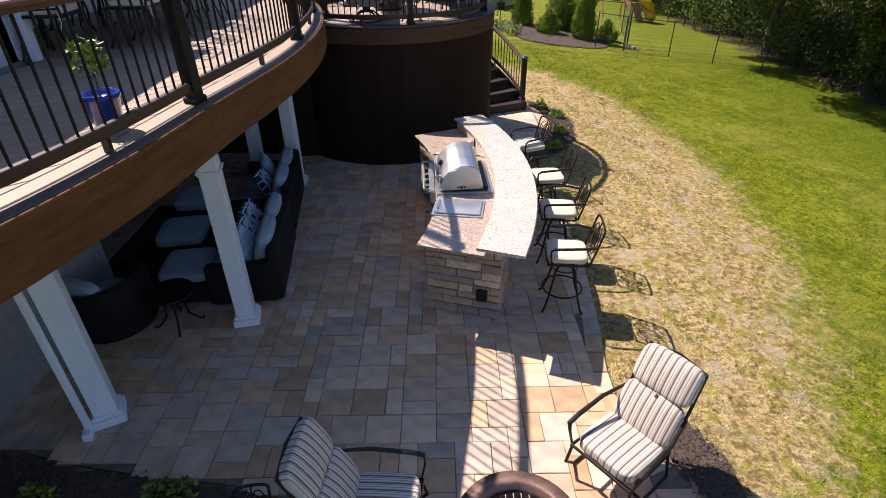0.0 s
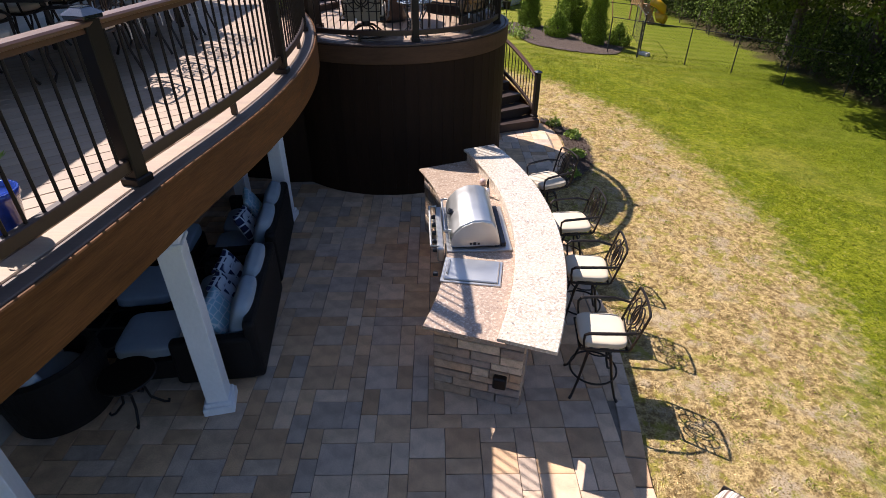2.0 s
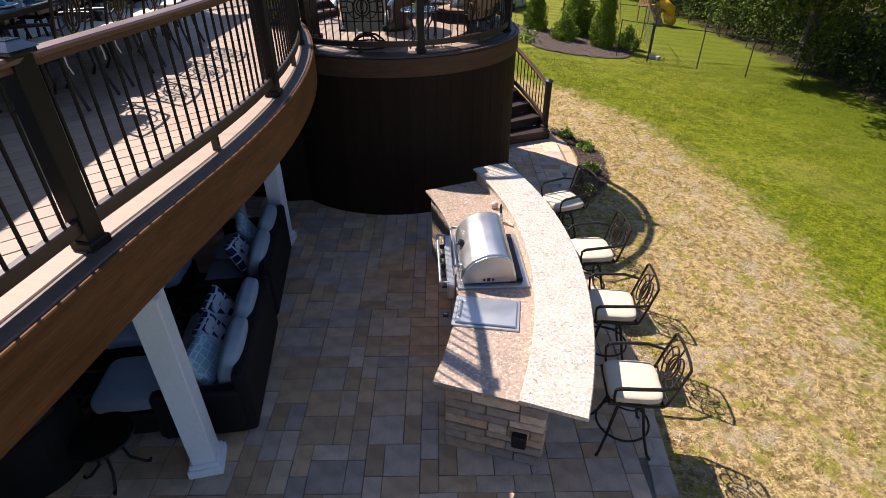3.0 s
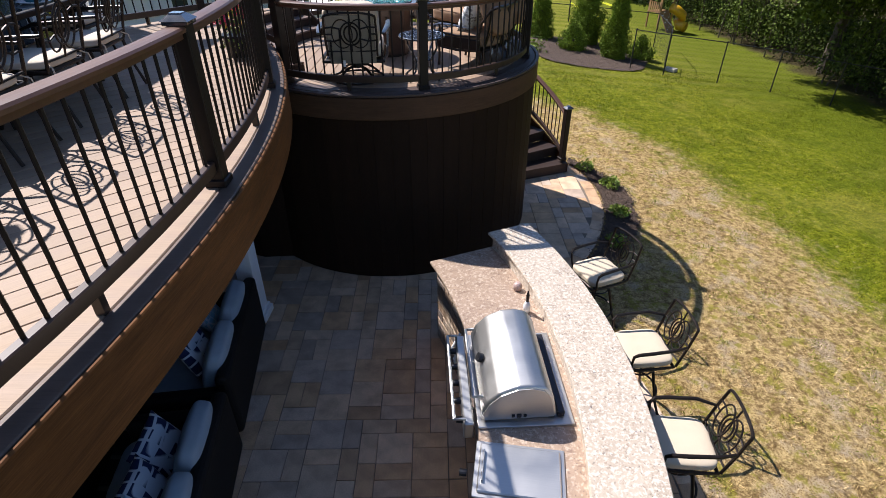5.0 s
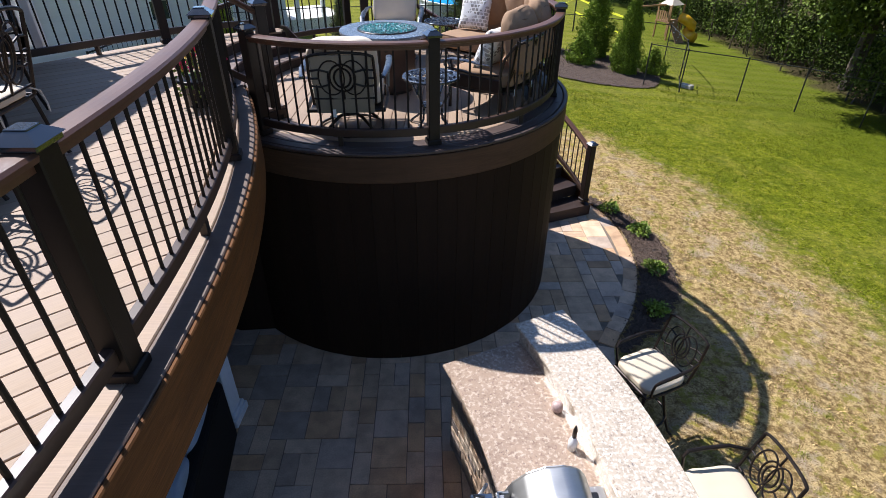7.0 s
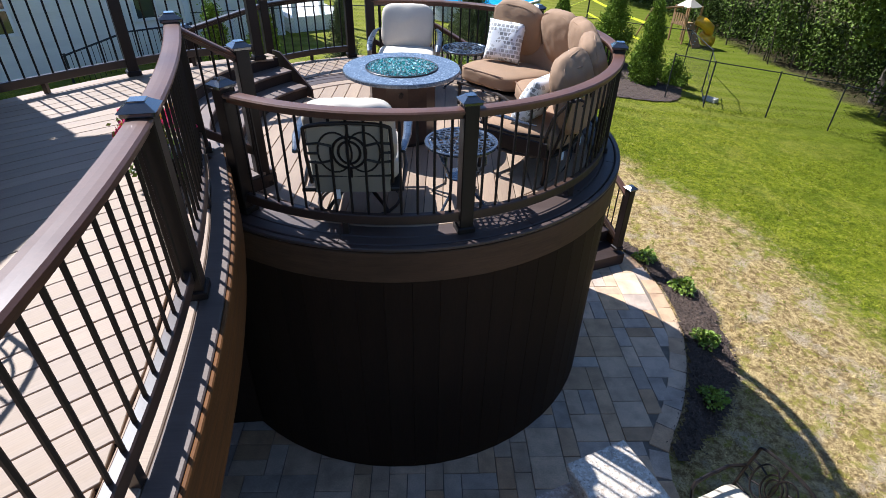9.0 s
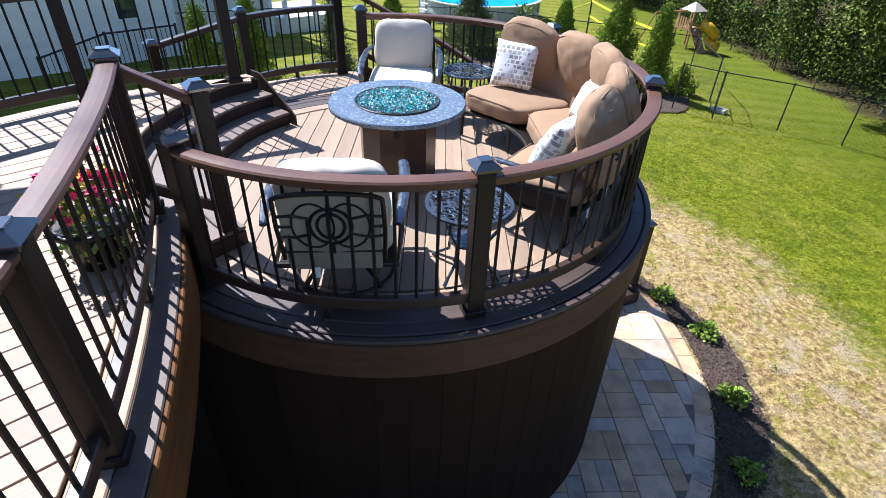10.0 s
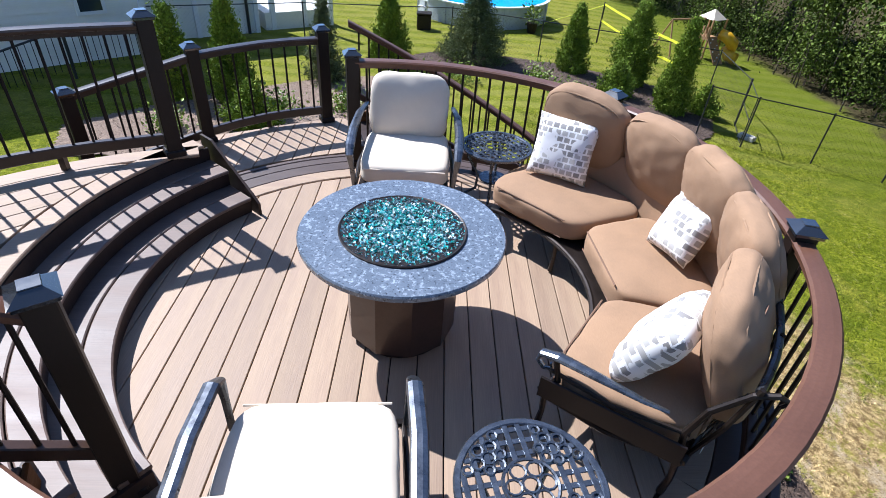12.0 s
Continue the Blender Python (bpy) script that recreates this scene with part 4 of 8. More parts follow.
# ---------------------------------------------------------------- the house
def siding_wall(parent, p0, p1, z0, z1, thick=0.12, course=0.11, holes=()):
    """Lapped siding between two corners, with openings (start, end, z0, z1) along it."""
    a, b = Vector((*p0, 0)), Vector((*p1, 0))
    L = (b - a).length
    d = (b - a).normalized()
    z = z0
    while z < z1 - 0.01:
        h = min(course, z1 - z)
        spans = [(0.0, L)]
        for s, e, h0, h1 in holes:
            if h0 < z + h * 0.5 < h1:
                new_spans = []
                for u, v in spans:
                    if e <= u or s >= v:
                        new_spans.append((u, v))
                    else:
                        new_spans += [q for q in ((u, s), (e, v)) if q[1] - q[0] > 0.02]
                spans = new_spans
        for u, v in spans:
            pts = [tuple(a + d * u + Vector((0, 0, z))), tuple(a + d * v + Vector((0, 0, z)))]
            part("siding_board", sweep(pts, [(0.0, 0), (thick, 0.0), (thick - 0.012, h - 0.002), (0, h - 0.002)]), M["siding"], parent)
        z += course


def build_house():
    top = Z_UP + 2.38
    h = thing("house", "house with pale grey lapped siding and white trim", "house")
    t = 0.15
    core = bmesh.new()
    for (x0, y0, x1, y1) in ((BUMP_X - 4.6, UY0 - 2, BUMP_X - 0.14, BUMP_Y - 0.02), (HOUSE_X - 4, BUMP_Y + 0.02, HOUSE_X - 0.14, HOUSE_Y - 0.14)):
        prism([(x0, y0), (x1, y0), (x1, y1), (x0, y1)], 0, top, core)
    part("wall", core, M["concrete"], h, "house walls")
    siding_wall(h, (BUMP_X - 0.13, BUMP_Y), (BUMP_X - 0.13, UY0 - 2), Z_UP + 0.02, top, 0.11)
    siding_wall(h, (HOUSE_X - 0.13, HOUSE_Y), (HOUSE_X - 0.13, BUMP_Y), Z_UP + 0.02, top, 0.11, holes=((0.5, 2.3, 0, Z_UP + 2.1), (3.1, 4.3, Z_UP + 0.7, Z_UP + 2.1)))
    siding_wall(h, (HOUSE_X - 4, HOUSE_Y - 0.13), (HOUSE_X - 0.13, HOUSE_Y - 0.13), Z_UP + 0.02, top, 0.11)
    siding_wall(h, (HOUSE_X, BUMP_Y - 0.13), (BUMP_X - 0.13, BUMP_Y - 0.13), Z_UP + 0.02, top, 0.11)
    for x, y in ((BUMP_X - 0.03, BUMP_Y - 0.03), (HOUSE_X - 0.03, HOUSE_Y - 0.03)):
        part("corner_trim", box(0.1, 0.1, top - Z_UP, (x, y, Z_UP), 0, 0.004), M["trim"], h)
    for y, w, z, hh, nm in ((HOUSE_Y - 1.4, 1.8, Z_UP, 2.1, "door"), (HOUSE_Y - 3.7, 1.2, Z_UP + 0.7, 1.4, "window")):
        fr = merge(merge(merge(box(0.1, 0.08, hh, (HOUSE_X - .04, y - w / 2, z)), box(0.1, 0.08, hh, (HOUSE_X - .04, y + w / 2, z))), box(0.1, w, 0.08, (HOUSE_X - .04, y, z + hh - .08))), box(0.1, 0.07, hh, (HOUSE_X - .05, y, z)))
        o = part(nm, fr, M["trim"], h, "white framed glass " + nm)
        part("pane", box(0.02, w, hh - 0.02, (HOUSE_X - 0.09, y, z)), M["window"], o)
    roof = bmesh.new()
    for (x0, x1, y0, y1) in ((-9.0, HOUSE_X + 0.54, 5.9, HOUSE_Y + 0.02), (-9.0, BUMP_X + 0.04, UY0 - 2.3, 5.85)):
        vs = [roof.verts.new(v) for v in ((x0, y0, top + 1.8), (x1, y0, top), (x1, y1, top), (x0, y1, top + 1.8), (x0, y0, top + 1.65), (x1, y0, top - 0.15), (x1, y1, top - 0.15), (x0, y1, top + 1.65))]
        for f in ((0, 1, 2, 3), (7, 6, 5, 4), (1, 5, 6, 2), (0, 4, 5, 1), (2, 6, 7, 3), (3, 7, 4, 0)):
            roof.faces.new([vs[k] for k in f])
    bmesh.ops.recalc_face_normals(roof, faces=roof.faces[:])
    part("roof", roof, M["roof"], h)
    bm = prism([(-5.3, -4), (-5.15, -4), (-5.15, 8.7), (-5.3, 8.7)], 0, Z_UP - 0.3)
    part("foundation", bm, M["skirt"], h, "dark wall below the deck")


build_house()


# ---------------------------------------------------------------- outdoor kitchen island
IC = (-4.788, 5.051)


def isl(angle, r, z=0.0):
    return (IC[0] + r * math.cos(radians(angle)), IC[1] + r * math.sin(radians(angle)), z)


def sector(r0, r1, a0, a1, z0, z1, n=24, bm=None, round_=0.0):
    pts = [isl(a0 + (a1 - a0) * i / n, r1)[:2] for i in range(n + 1)] + [isl(a1 + (a0 - a1) * i / n, r0)[:2] for i in range(n + 1)]
    return prism(pts, z0, z1, bm)


def slab(r0, r1, a0, a1, z0, z1, n=32):
    bm = sweep([isl(a1 + (a0 - a1) * i / n, (r0 + r1) / 2, z0) for i in range(n + 1)], rect(r1 - r0, z1 - z0, 0, 0, 0.008))
    return bm


Z_CTR, Z_BAR = 0.988, 1.16


def build_island():
    it = thing("kitchen_island", "curved outdoor kitchen island faced in stacked tan stone", "kitchen island")
    part("core", merge(sector(4.76, 5.6, -17.0, 22.3, 0, Z_CTR - 0.035), sector(5.45, 5.6, -17.0, 22.6, 0, Z_BAR - 0.04)), M["mortar"], it)
    part("countertop", slab(4.69, 5.47, -19.35, 23.3, Z_CTR - 0.034, Z_CTR), M["granite_rose"], it, "rose-brown speckled granite worktop")
    part("bar_top", slab(5.415, 5.93, -20.7, 23.65, Z_BAR - 0.036, Z_BAR), M["granite_tan"], it, "raised curved granite bar top")
    part("backsplash", sector(5.44, 5.46, -18.0, 23.0, Z_CTR, Z_BAR - 0.037), M["granite_tan"], it)
    rs = random.Random(11)
    # stones on the four faces
    def course(face_len, z_top, place, z_from=0.0):
        z = z_from
        while z < z_top - 0.02:
            h = min(rs.choice((0.07, 0.09, 0.11, 0.13)), z_top - z)
            if z_top - z - h < 0.045:
                h = z_top - z
            s = 0.0
            while s < face_len - 0.005:
                w = min(rs.uniform(0.14, 0.42), face_len - s)
                if face_len - s - w < 0.08:
                    w = face_len - s
                place(s, w, z, h)
                s += w
            z += h

    def stone(at, turn, w, h, d):
        bm = box(d, w - 0.008, h - 0.008, (0, 0, 0.004), 0, 0.007)
        for v in bm.verts:
            v.co += Vector((rs.uniform(-.004, .004), rs.uniform(-.003, .003), rs.uniform(-.003, .003)))
        part("stone", bm, M["stone"], it, loc=at, rot=(0, 0, turn))

    def end_near(s, w, z, h):
        p = isl(-17.0, 4.74 + s + w / 2)
        stone((p[0], p[1], z), radians(-17.0 - 90), w, h, 0.05 + rs.uniform(0, 0.02))

    course(0.88, Z_CTR - 0.036, end_near)

    def bar_end(s, w, z, h):
        p = isl(-17.0, 5.45 + s + w / 2)
        stone((p[0], p[1], z), radians(-17.0 - 90), w, h, 0.055)

    course(0.17, Z_BAR - 0.038, bar_end, Z_CTR - 0.036)

    def end_far(s, w, z, h):
        p = isl(22.3, 4.74 + s + w / 2)
        stone((p[0], p[1], z), radians(22.3 + 90), w, h, 0.05)

    course(0.88, Z_CTR - 0.036, end_far)

    def outer(s, w, z, h):
        a = -17.0 + math.degrees((s + w / 2) / 5.6)
        p = isl(a, 5.6)
        stone((p[0], p[1], z), radians(a), w, h, 0.05 + rs.uniform(0, 0.02))

    course(radians(39.4) * 5.6, Z_BAR - 0.038, outer)

    def inner(s, w, z, h):
        a = -17.0 + math.degrees((s + w / 2) / 4.76)
        if -6.6 < a < 5.8 and z > 0.05:
            return
        p = isl(a, 4.76)
        stone((p[0], p[1], z), radians(a), w, h, 0.05 + rs.uniform(0, 0.02))

    course(radians(39.2) * 4.76, Z_CTR - 0.036, inner)
    for a in (-4.6, 3.6):
        p = isl(a, 4.75)
        d = part("cabinet_door", box(0.03, 0.42, 0.58, (0, 0, 0.16), 0, 0.006), M["steel"], it, "stainless steel access door", loc=(p[0], p[1], 0), rot=(0, 0, radians(a)))
        part("handle", tube([(-0.03, 0.12, 0.66), (-0.06, 0.12, 0.62), (-0.06, 0.12, 0.36), (-0.03, 0.12, 0.32)], 0.009, 6), M["steel"], d)
    # socket box on the end
    p = isl(-17.55, 5.42, 0.27)
    o = part("socket_cover", box(0.13, 0.1, 0.14, (0, 0, 0), 0, 0.012), M["black_metal"], it, "black weatherproof socket cover", loc=p, rot=(0, 0, radians(-17.0)))


build_island()


def build_grill():
    g = thing("gas_grill", "built-in stainless steel gas grill with a domed hood", "grill", at=(*isl(1.9, 5.0)[:2], Z_CTR), turn=1.9)
    g.scale = (1.1, 1.03, 1.06)
    # body flange
    part("flange", box(0.66, 0.98, 0.022, (0.02, 0, 0.0), 0, 0.004), M["steel"], g)
    L = 0.86
    prof = [(-0.27, 0.03), (-0.29, 0.10), (-0.25, 0.2), (-0.17, 0.29), (-0.06, 0.345), (0.05, 0.352), (0.14, 0.325), (0.19, 0.25), (0.235, 0.06), (0.235, 0.03)]
    bm = bmesh.new()
    A = [bm.verts.new((x, -L / 2, z)) for x, z in prof]
    B = [bm.verts.new((x, L / 2, z)) for x, z in prof]
    for k in range(len(prof)):
        bm.faces.new((A[k], A[(k + 1) % len(prof)], B[(k + 1) % len(prof)], B[k]))
    bm.faces.new(A[::-1]), bm.faces.new(B)
    bmesh.ops.recalc_face_normals(bm, faces=bm.faces[:])
    hood = part("hood", bm, M["steel"], g, "domed brushed steel hood")
    mod = hood.modifiers.new("round", "BEVEL")
    mod.width, mod.segments, mod.limit_method, mod.angle_limit = 0.03, 4, "ANGLE", radians(14)
    for p in hood.data.polygons:
        p.use_smooth = True
    for s in (-1, 1):
        rim = part("end_panel", prism([(-0.26, 0.035), (-0.275, 0.1), (-0.235, 0.19), (-0.16, 0.272), (-0.055, 0.325), (0.045, 0.332), (0.128, 0.305), (0.172, 0.24), (0.215, 0.05)], -0.004, 0.004), M["steel"], hood, loc=(0, s * (L / 2 + 0.004), 0), rot=(radians(90), 0, 0))
        part("hinge_box", box(0.05, 0.03, 0.05, (0.20, s * (L / 2 - 0.02), 0.02), 0, 0.006), M["steel_dark"], hood)
    part("hood_handle", tube([(-0.27, -0.36, 0.2), (-0.335, -0.36, 0.19), (-0.335, 0.36, 0.19), (-0.27, 0.36, 0.2)], 0.013, 8), M["steel"], hood)
    part("thermometer", tube([(-0.245, 0, 0.22), (-0.275, 0, 0.235)], 0.035, 14), M["steel_dark"], hood)
    part("vent_plate", merge(merge(box(0.03, 0.012, 0.03, (-0.03, -L / 2 - 0.012, 0.06)), box(0.02, 0.012, 0.02, (-0.07, -L / 2 - 0.012, 0.065))), box(0.02, 0.012, 0.02, (0.01, -L / 2 - 0.012, 0.065))), M["steel_dark"], hood)
    pn = part("control_panel", box(0.07, 0.94, 0.16, (-0.37, 0, -0.12), 0, 0.01), M["steel"], g, "steel control panel with black knobs")
    for k in range(5):
        part("knob", tube([(-0.405, -0.36 + 0.18 * k, -0.04), (-0.45, -0.36 + 0.18 * k, -0.04)], [0.028, 0.022], 12), M["steel_dark"], pn)
    part("rear_vent", box(0.05, 0.84, 0.05, (0.265, 0, 0.02), 0, 0.006), M["steel_dark"], g)
    part("towel_rail", tube([(-0.39, -0.44, 0.06), (-0.47, -0.44, 0.06), (-0.47, 0.44, 0.06), (-0.39, 0.44, 0.06)], 0.012, 8), M["steel"], g)


build_grill()


def build_island_bits():
    M["granite_pink"] = mat("pink_pebbles", (0.55, 0.40, 0.36), 0.35, var=0.2, scale=(30, 30, 30), bump=0.3)
    s = thing("side_burner", "flat stainless steel side burner cover set in the worktop", "side burner", at=(*isl(-8.3, 4.98)[:2], Z_CTR), turn=-9)
    part("frame", box(0.62, 0.44, 0.016, (0, 0, 0), 0, 0.004), M["steel"], s)
    part("lid", box(0.56, 0.38, 0.022, (0, 0, 0.014), 0, 0.008), M["steel"], s)
    part("lid_handle", tube([(-0.25, -0.12, 0.036), (-0.25, -0.12, 0.055), (-0.25, 0.12, 0.055), (-0.25, 0.12, 0.036)], 0.007, 6), M["steel"], s)
    part("knob", tube([(-0.36, 0, -0.06), (-0.41, 0, -0.06)], 0.025, 12), M["steel_dark"], s)
    j = thing("pebble_jar", "small glass jar of pink pebbles against the bar ledge", "jar", at=(*isl(14.6, 5.36)[:2], Z_CTR), turn=10)
    part("jar", lathe([(0.001, 0), (0.035, 0), (0.045, 0.02), (0.043, 0.06), (0.03, 0.08), (0.001, 0.083)], 16), M["granite_pink"], j, smooth=True)
    b = thing("bottle_opener", "small black and white bottle beside the grill", "bottle", at=(*isl(10.8, 5.32)[:2], Z_CTR), turn=0)
    part("bottle", lathe([(0.001, 0), (0.032, 0), (0.034, 0.08), (0.02, 0.12), (0.012, 0.13)], 14), M["white"], b, smooth=True)
    part("stopper", lathe([(0.016, 0.13), (0.017, 0.2), (0.006, 0.25), (0.001, 0.25)], 12), M["black_metal"], b, smooth=True)
    t = thing("grill_tongs", "wooden handled grill tools hanging at the grill's front", "grill tools", at=(*isl(6.6, 4.62)[:2], 0.0), turn=6)
    for k, (dy, tilt) in enumerate(((0.0, 0.25), (0.12, -0.3), (0.2, 0.1))):
        part("tool_handle", tube([(0, dy, 0.62), (-0.05, dy + tilt * 0.15, 0.78), (0.02, dy + tilt * 0.3, 0.93)], [0.012, 0.016, 0.012], 8), M["trim"], t)


build_island_bits()


# ---------------------------------------------------------------- furniture
def pattern_pillow(name, ground, c1, c2, scale):
    m = mat(name, ground, 0.9, var=0.04, fine=(240, 240, 240), bump=0.2, dist=0.0015)
    nt = m.node_tree
    b = nt.nodes["Principled BSDF"]
    tc = nt.nodes.new("ShaderNodeTexCoord")
    br = nt.nodes.new("ShaderNodeTexBrick")
    br.offset = 0.5
    br.inputs["Scale"].default_value = scale
    br.inputs["Mortar Size"].default_value = 0.035
    br.inputs["Mortar Smooth"].default_value = 0.05
    br.inputs["Brick Width"].default_value = 0.30
    br.inputs["Row Height"].default_value = 0.26
    br.inputs["Color1"].default_value = (*c1, 1)
    br.inputs["Color2"].default_value = (*c2, 1)
    br.inputs["Mortar"].default_value = (*ground, 1)
    nt.links.new(tc.outputs["Object"], br.inputs["Vector"])
    nz = nt.nodes.new("ShaderNodeTexNoise")
    nz.inputs["Scale"].default_value = 9
    nt.links.new(tc.outputs["Object"], nz.inputs["Vector"])
    r = nt.nodes.new("ShaderNodeMapRange")
    r.inputs["From Min"].default_value, r.inputs["From Max"].default_value = 0.45, 0.47
    nt.links.new(nz.outputs["Fac"], r.inputs["Value"])
    mx = nt.nodes.new("ShaderNodeMix")
    mx.data_type = "RGBA"
    nt.links.new(r.outputs["Result"], mx.inputs["Factor"])
    mx.inputs["A"].default_value = (*ground, 1)
    nt.links.new(br.outputs["Color"], mx.inputs["B"])
    nt.links.new(mx.outputs["Result"], b.inputs["Base Color"])
    return m


def trellis(name, ground, line, scale, thick=0.08):
    m = mat(name, ground, 0.9, var=0.04, fine=(240, 240, 240), bump=0.2, dist=0.0015)
    nt = m.node_tree
    b = nt.nodes["Principled BSDF"]
    tc = nt.nodes.new("ShaderNodeTexCoord")
    v = nt.nodes.new("ShaderNodeTexVoronoi")
    v.feature = "DISTANCE_TO_EDGE"
    v.inputs["Scale"].default_value = scale
    v.inputs["Randomness"].default_value = 0.25
    nt.links.new(tc.outputs["Object"], v.inputs["Vector"])
    r = nt.nodes.new("ShaderNodeMapRange")
    r.inputs["From Min"].default_value, r.inputs["From Max"].default_value = thick, thick + 0.03
    nt.links.new(v.outputs["Distance"], r.inputs["Value"])
    mx = nt.nodes.new("ShaderNodeMix")
    mx.data_type = "RGBA"
    nt.links.new(r.outputs["Result"], mx.inputs["Factor"])
    mx.inputs["A"].default_value = (*line, 1)
    mx.inputs["B"].default_value = (*ground, 1)
    nt.links.new(mx.outputs["Result"], b.inputs["Base Color"])
    return m


M["tile_pillow"] = pattern_pillow("white_pillow_with_grey_squares", (0.82, 0.80, 0.77), (0.24, 0.225, 0.21), (0.58, 0.55, 0.50), 6.2)
M["navy_pillow"] = trellis("navy_and_white_pillow", (0.012, 0.02, 0.075), (0.6, 0.63, 0.68), 9)
M["aqua_pillow"] = trellis("pale_aqua_pillow", (0.30, 0.52, 0.62), (0.65, 0.72, 0.75), 12, 0.05)
M["rug"] = trellis("dark_patterned_rug", (0.014, 0.016, 0.024), (0.10, 0.10, 0.10), 3.2, 0.05)


def pillow_mesh(w, h, t, seed=0):
    n = 14
    V, F = [], []
    for s in (1, -1):
        for j in range(n + 1):
            for i in range(n + 1):
                x, y = 2 * i / n - 1, 2 * j / n - 1
                k = max(0.0, (1 - x ** 4) * (1 - y ** 4)) ** 0.55
                pull = 1 - 0.07 * (1 - abs(x) ** 2 * abs(y) ** 2) * max(abs(x), abs(y)) ** 3
                wr = noise.noise(Vector((x * 2.5, y * 2.5, seed + s))) * 0.09
                V.append((x * w / 2 * pull, y * h / 2 * pull, s * t / 2 * k * (1 + wr)))
    m = (n + 1) ** 2
    for s in (0, 1):
        for j in range(n):
            for i in range(n):
                q = (s * m + j * (n + 1) + i, s * m + j * (n + 1) + i + 1, s * m + (j + 1) * (n + 1) + i + 1, s * m + (j + 1) * (n + 1) + i)
                F.append(q if s == 0 else q[::-1])
    bm = bmesh.new()
    vs = [bm.verts.new(v) for v in V]
    for f in F:
        bm.faces.new([vs[k] for k in f])
    bmesh.ops.remove_doubles(bm, verts=bm.verts, dist=0.0005)
    return bm


def pillow(at, tilt, turn, size, material, label, t=0.15, seed=0, roll=0.0):
    p = thing("throw_pillow", label, "pillow", "throw pillows")
    o = part("cover", pillow_mesh(size, size, t, seed), material, p, smooth=True)
    p.matrix_world = Matrix.Translation(at) @ Matrix.Rotation(radians(turn), 4, "Z") @ Matrix.Rotation(radians(tilt), 4, "X") @ Matrix.Rotation(radians(roll), 4, "Z")
    return p


def oval(cx, cz, rx, rz, n=22, y=0.0):
    return [(cx + rx * math.cos(2 * math.pi * k / n), y, cz + rz * math.sin(2 * math.pi * k / n)) for k in range(n)]


def ornate_back(w, h, r=0.008):
    """Cast back panel in the x-z plane: an arched frame round interlaced ovals."""
    bm = bmesh.new()
    arch = [(-w / 2, 0, 0), (-w / 2 * 1.03, 0, h * 0.5), (-w / 2, 0, h * 0.93)] + [(w / 2 * math.sin(t), 0, h * (0.93 + 0.09 * math.cos(t))) for t in np.linspace(-1.4, 1.4, 9)] + [(w / 2, 0, h * 0.93), (w / 2 * 1.03, 0, h * 0.5), (w / 2, 0, 0)]
    tube(arch, 0.0125, 8, bm=bm)
    tube([(-w / 2, 0, h * 0.12), (0, 0.01, h * 0.10), (w / 2, 0, h * 0.12)], 0.009, 6, bm=bm)
    c = h * 0.53
    tube(oval(0, c, w * 0.20, h * 0.27), r, 6, True, bm)
    tube(oval(0, c, w * 0.13, h * 0.19), r, 6, True, bm)
    for s in (-1, 1):
        tube(oval(s * w * 0.17, c, w * 0.20, h * 0.34, y=0.004), r * 0.9, 6, True, bm)
        tube([(s * w * 0.2, 0, c + h * 0.12), (s * w * 0.35, 0, c + h * 0.17), (s * w / 2, 0, c + h * 0.15)], r, 6, bm=bm)
        tube([(s * w * 0.2, 0, c - h * 0.12), (s * w * 0.35, 0, c - h * 0.17), (s * w / 2, 0, c - h * 0.15)], r, 6, bm=bm)
        tube([(s * w * 0.36, 0, c), (s * w / 2, 0, c)], r, 6, bm=bm)
    for a, b in ((0.8, 1.0), (0.10, 0.27)):
        tube([(0, 0, h * a), (0, 0, h * b)], r, 6, bm=bm)
    return bm


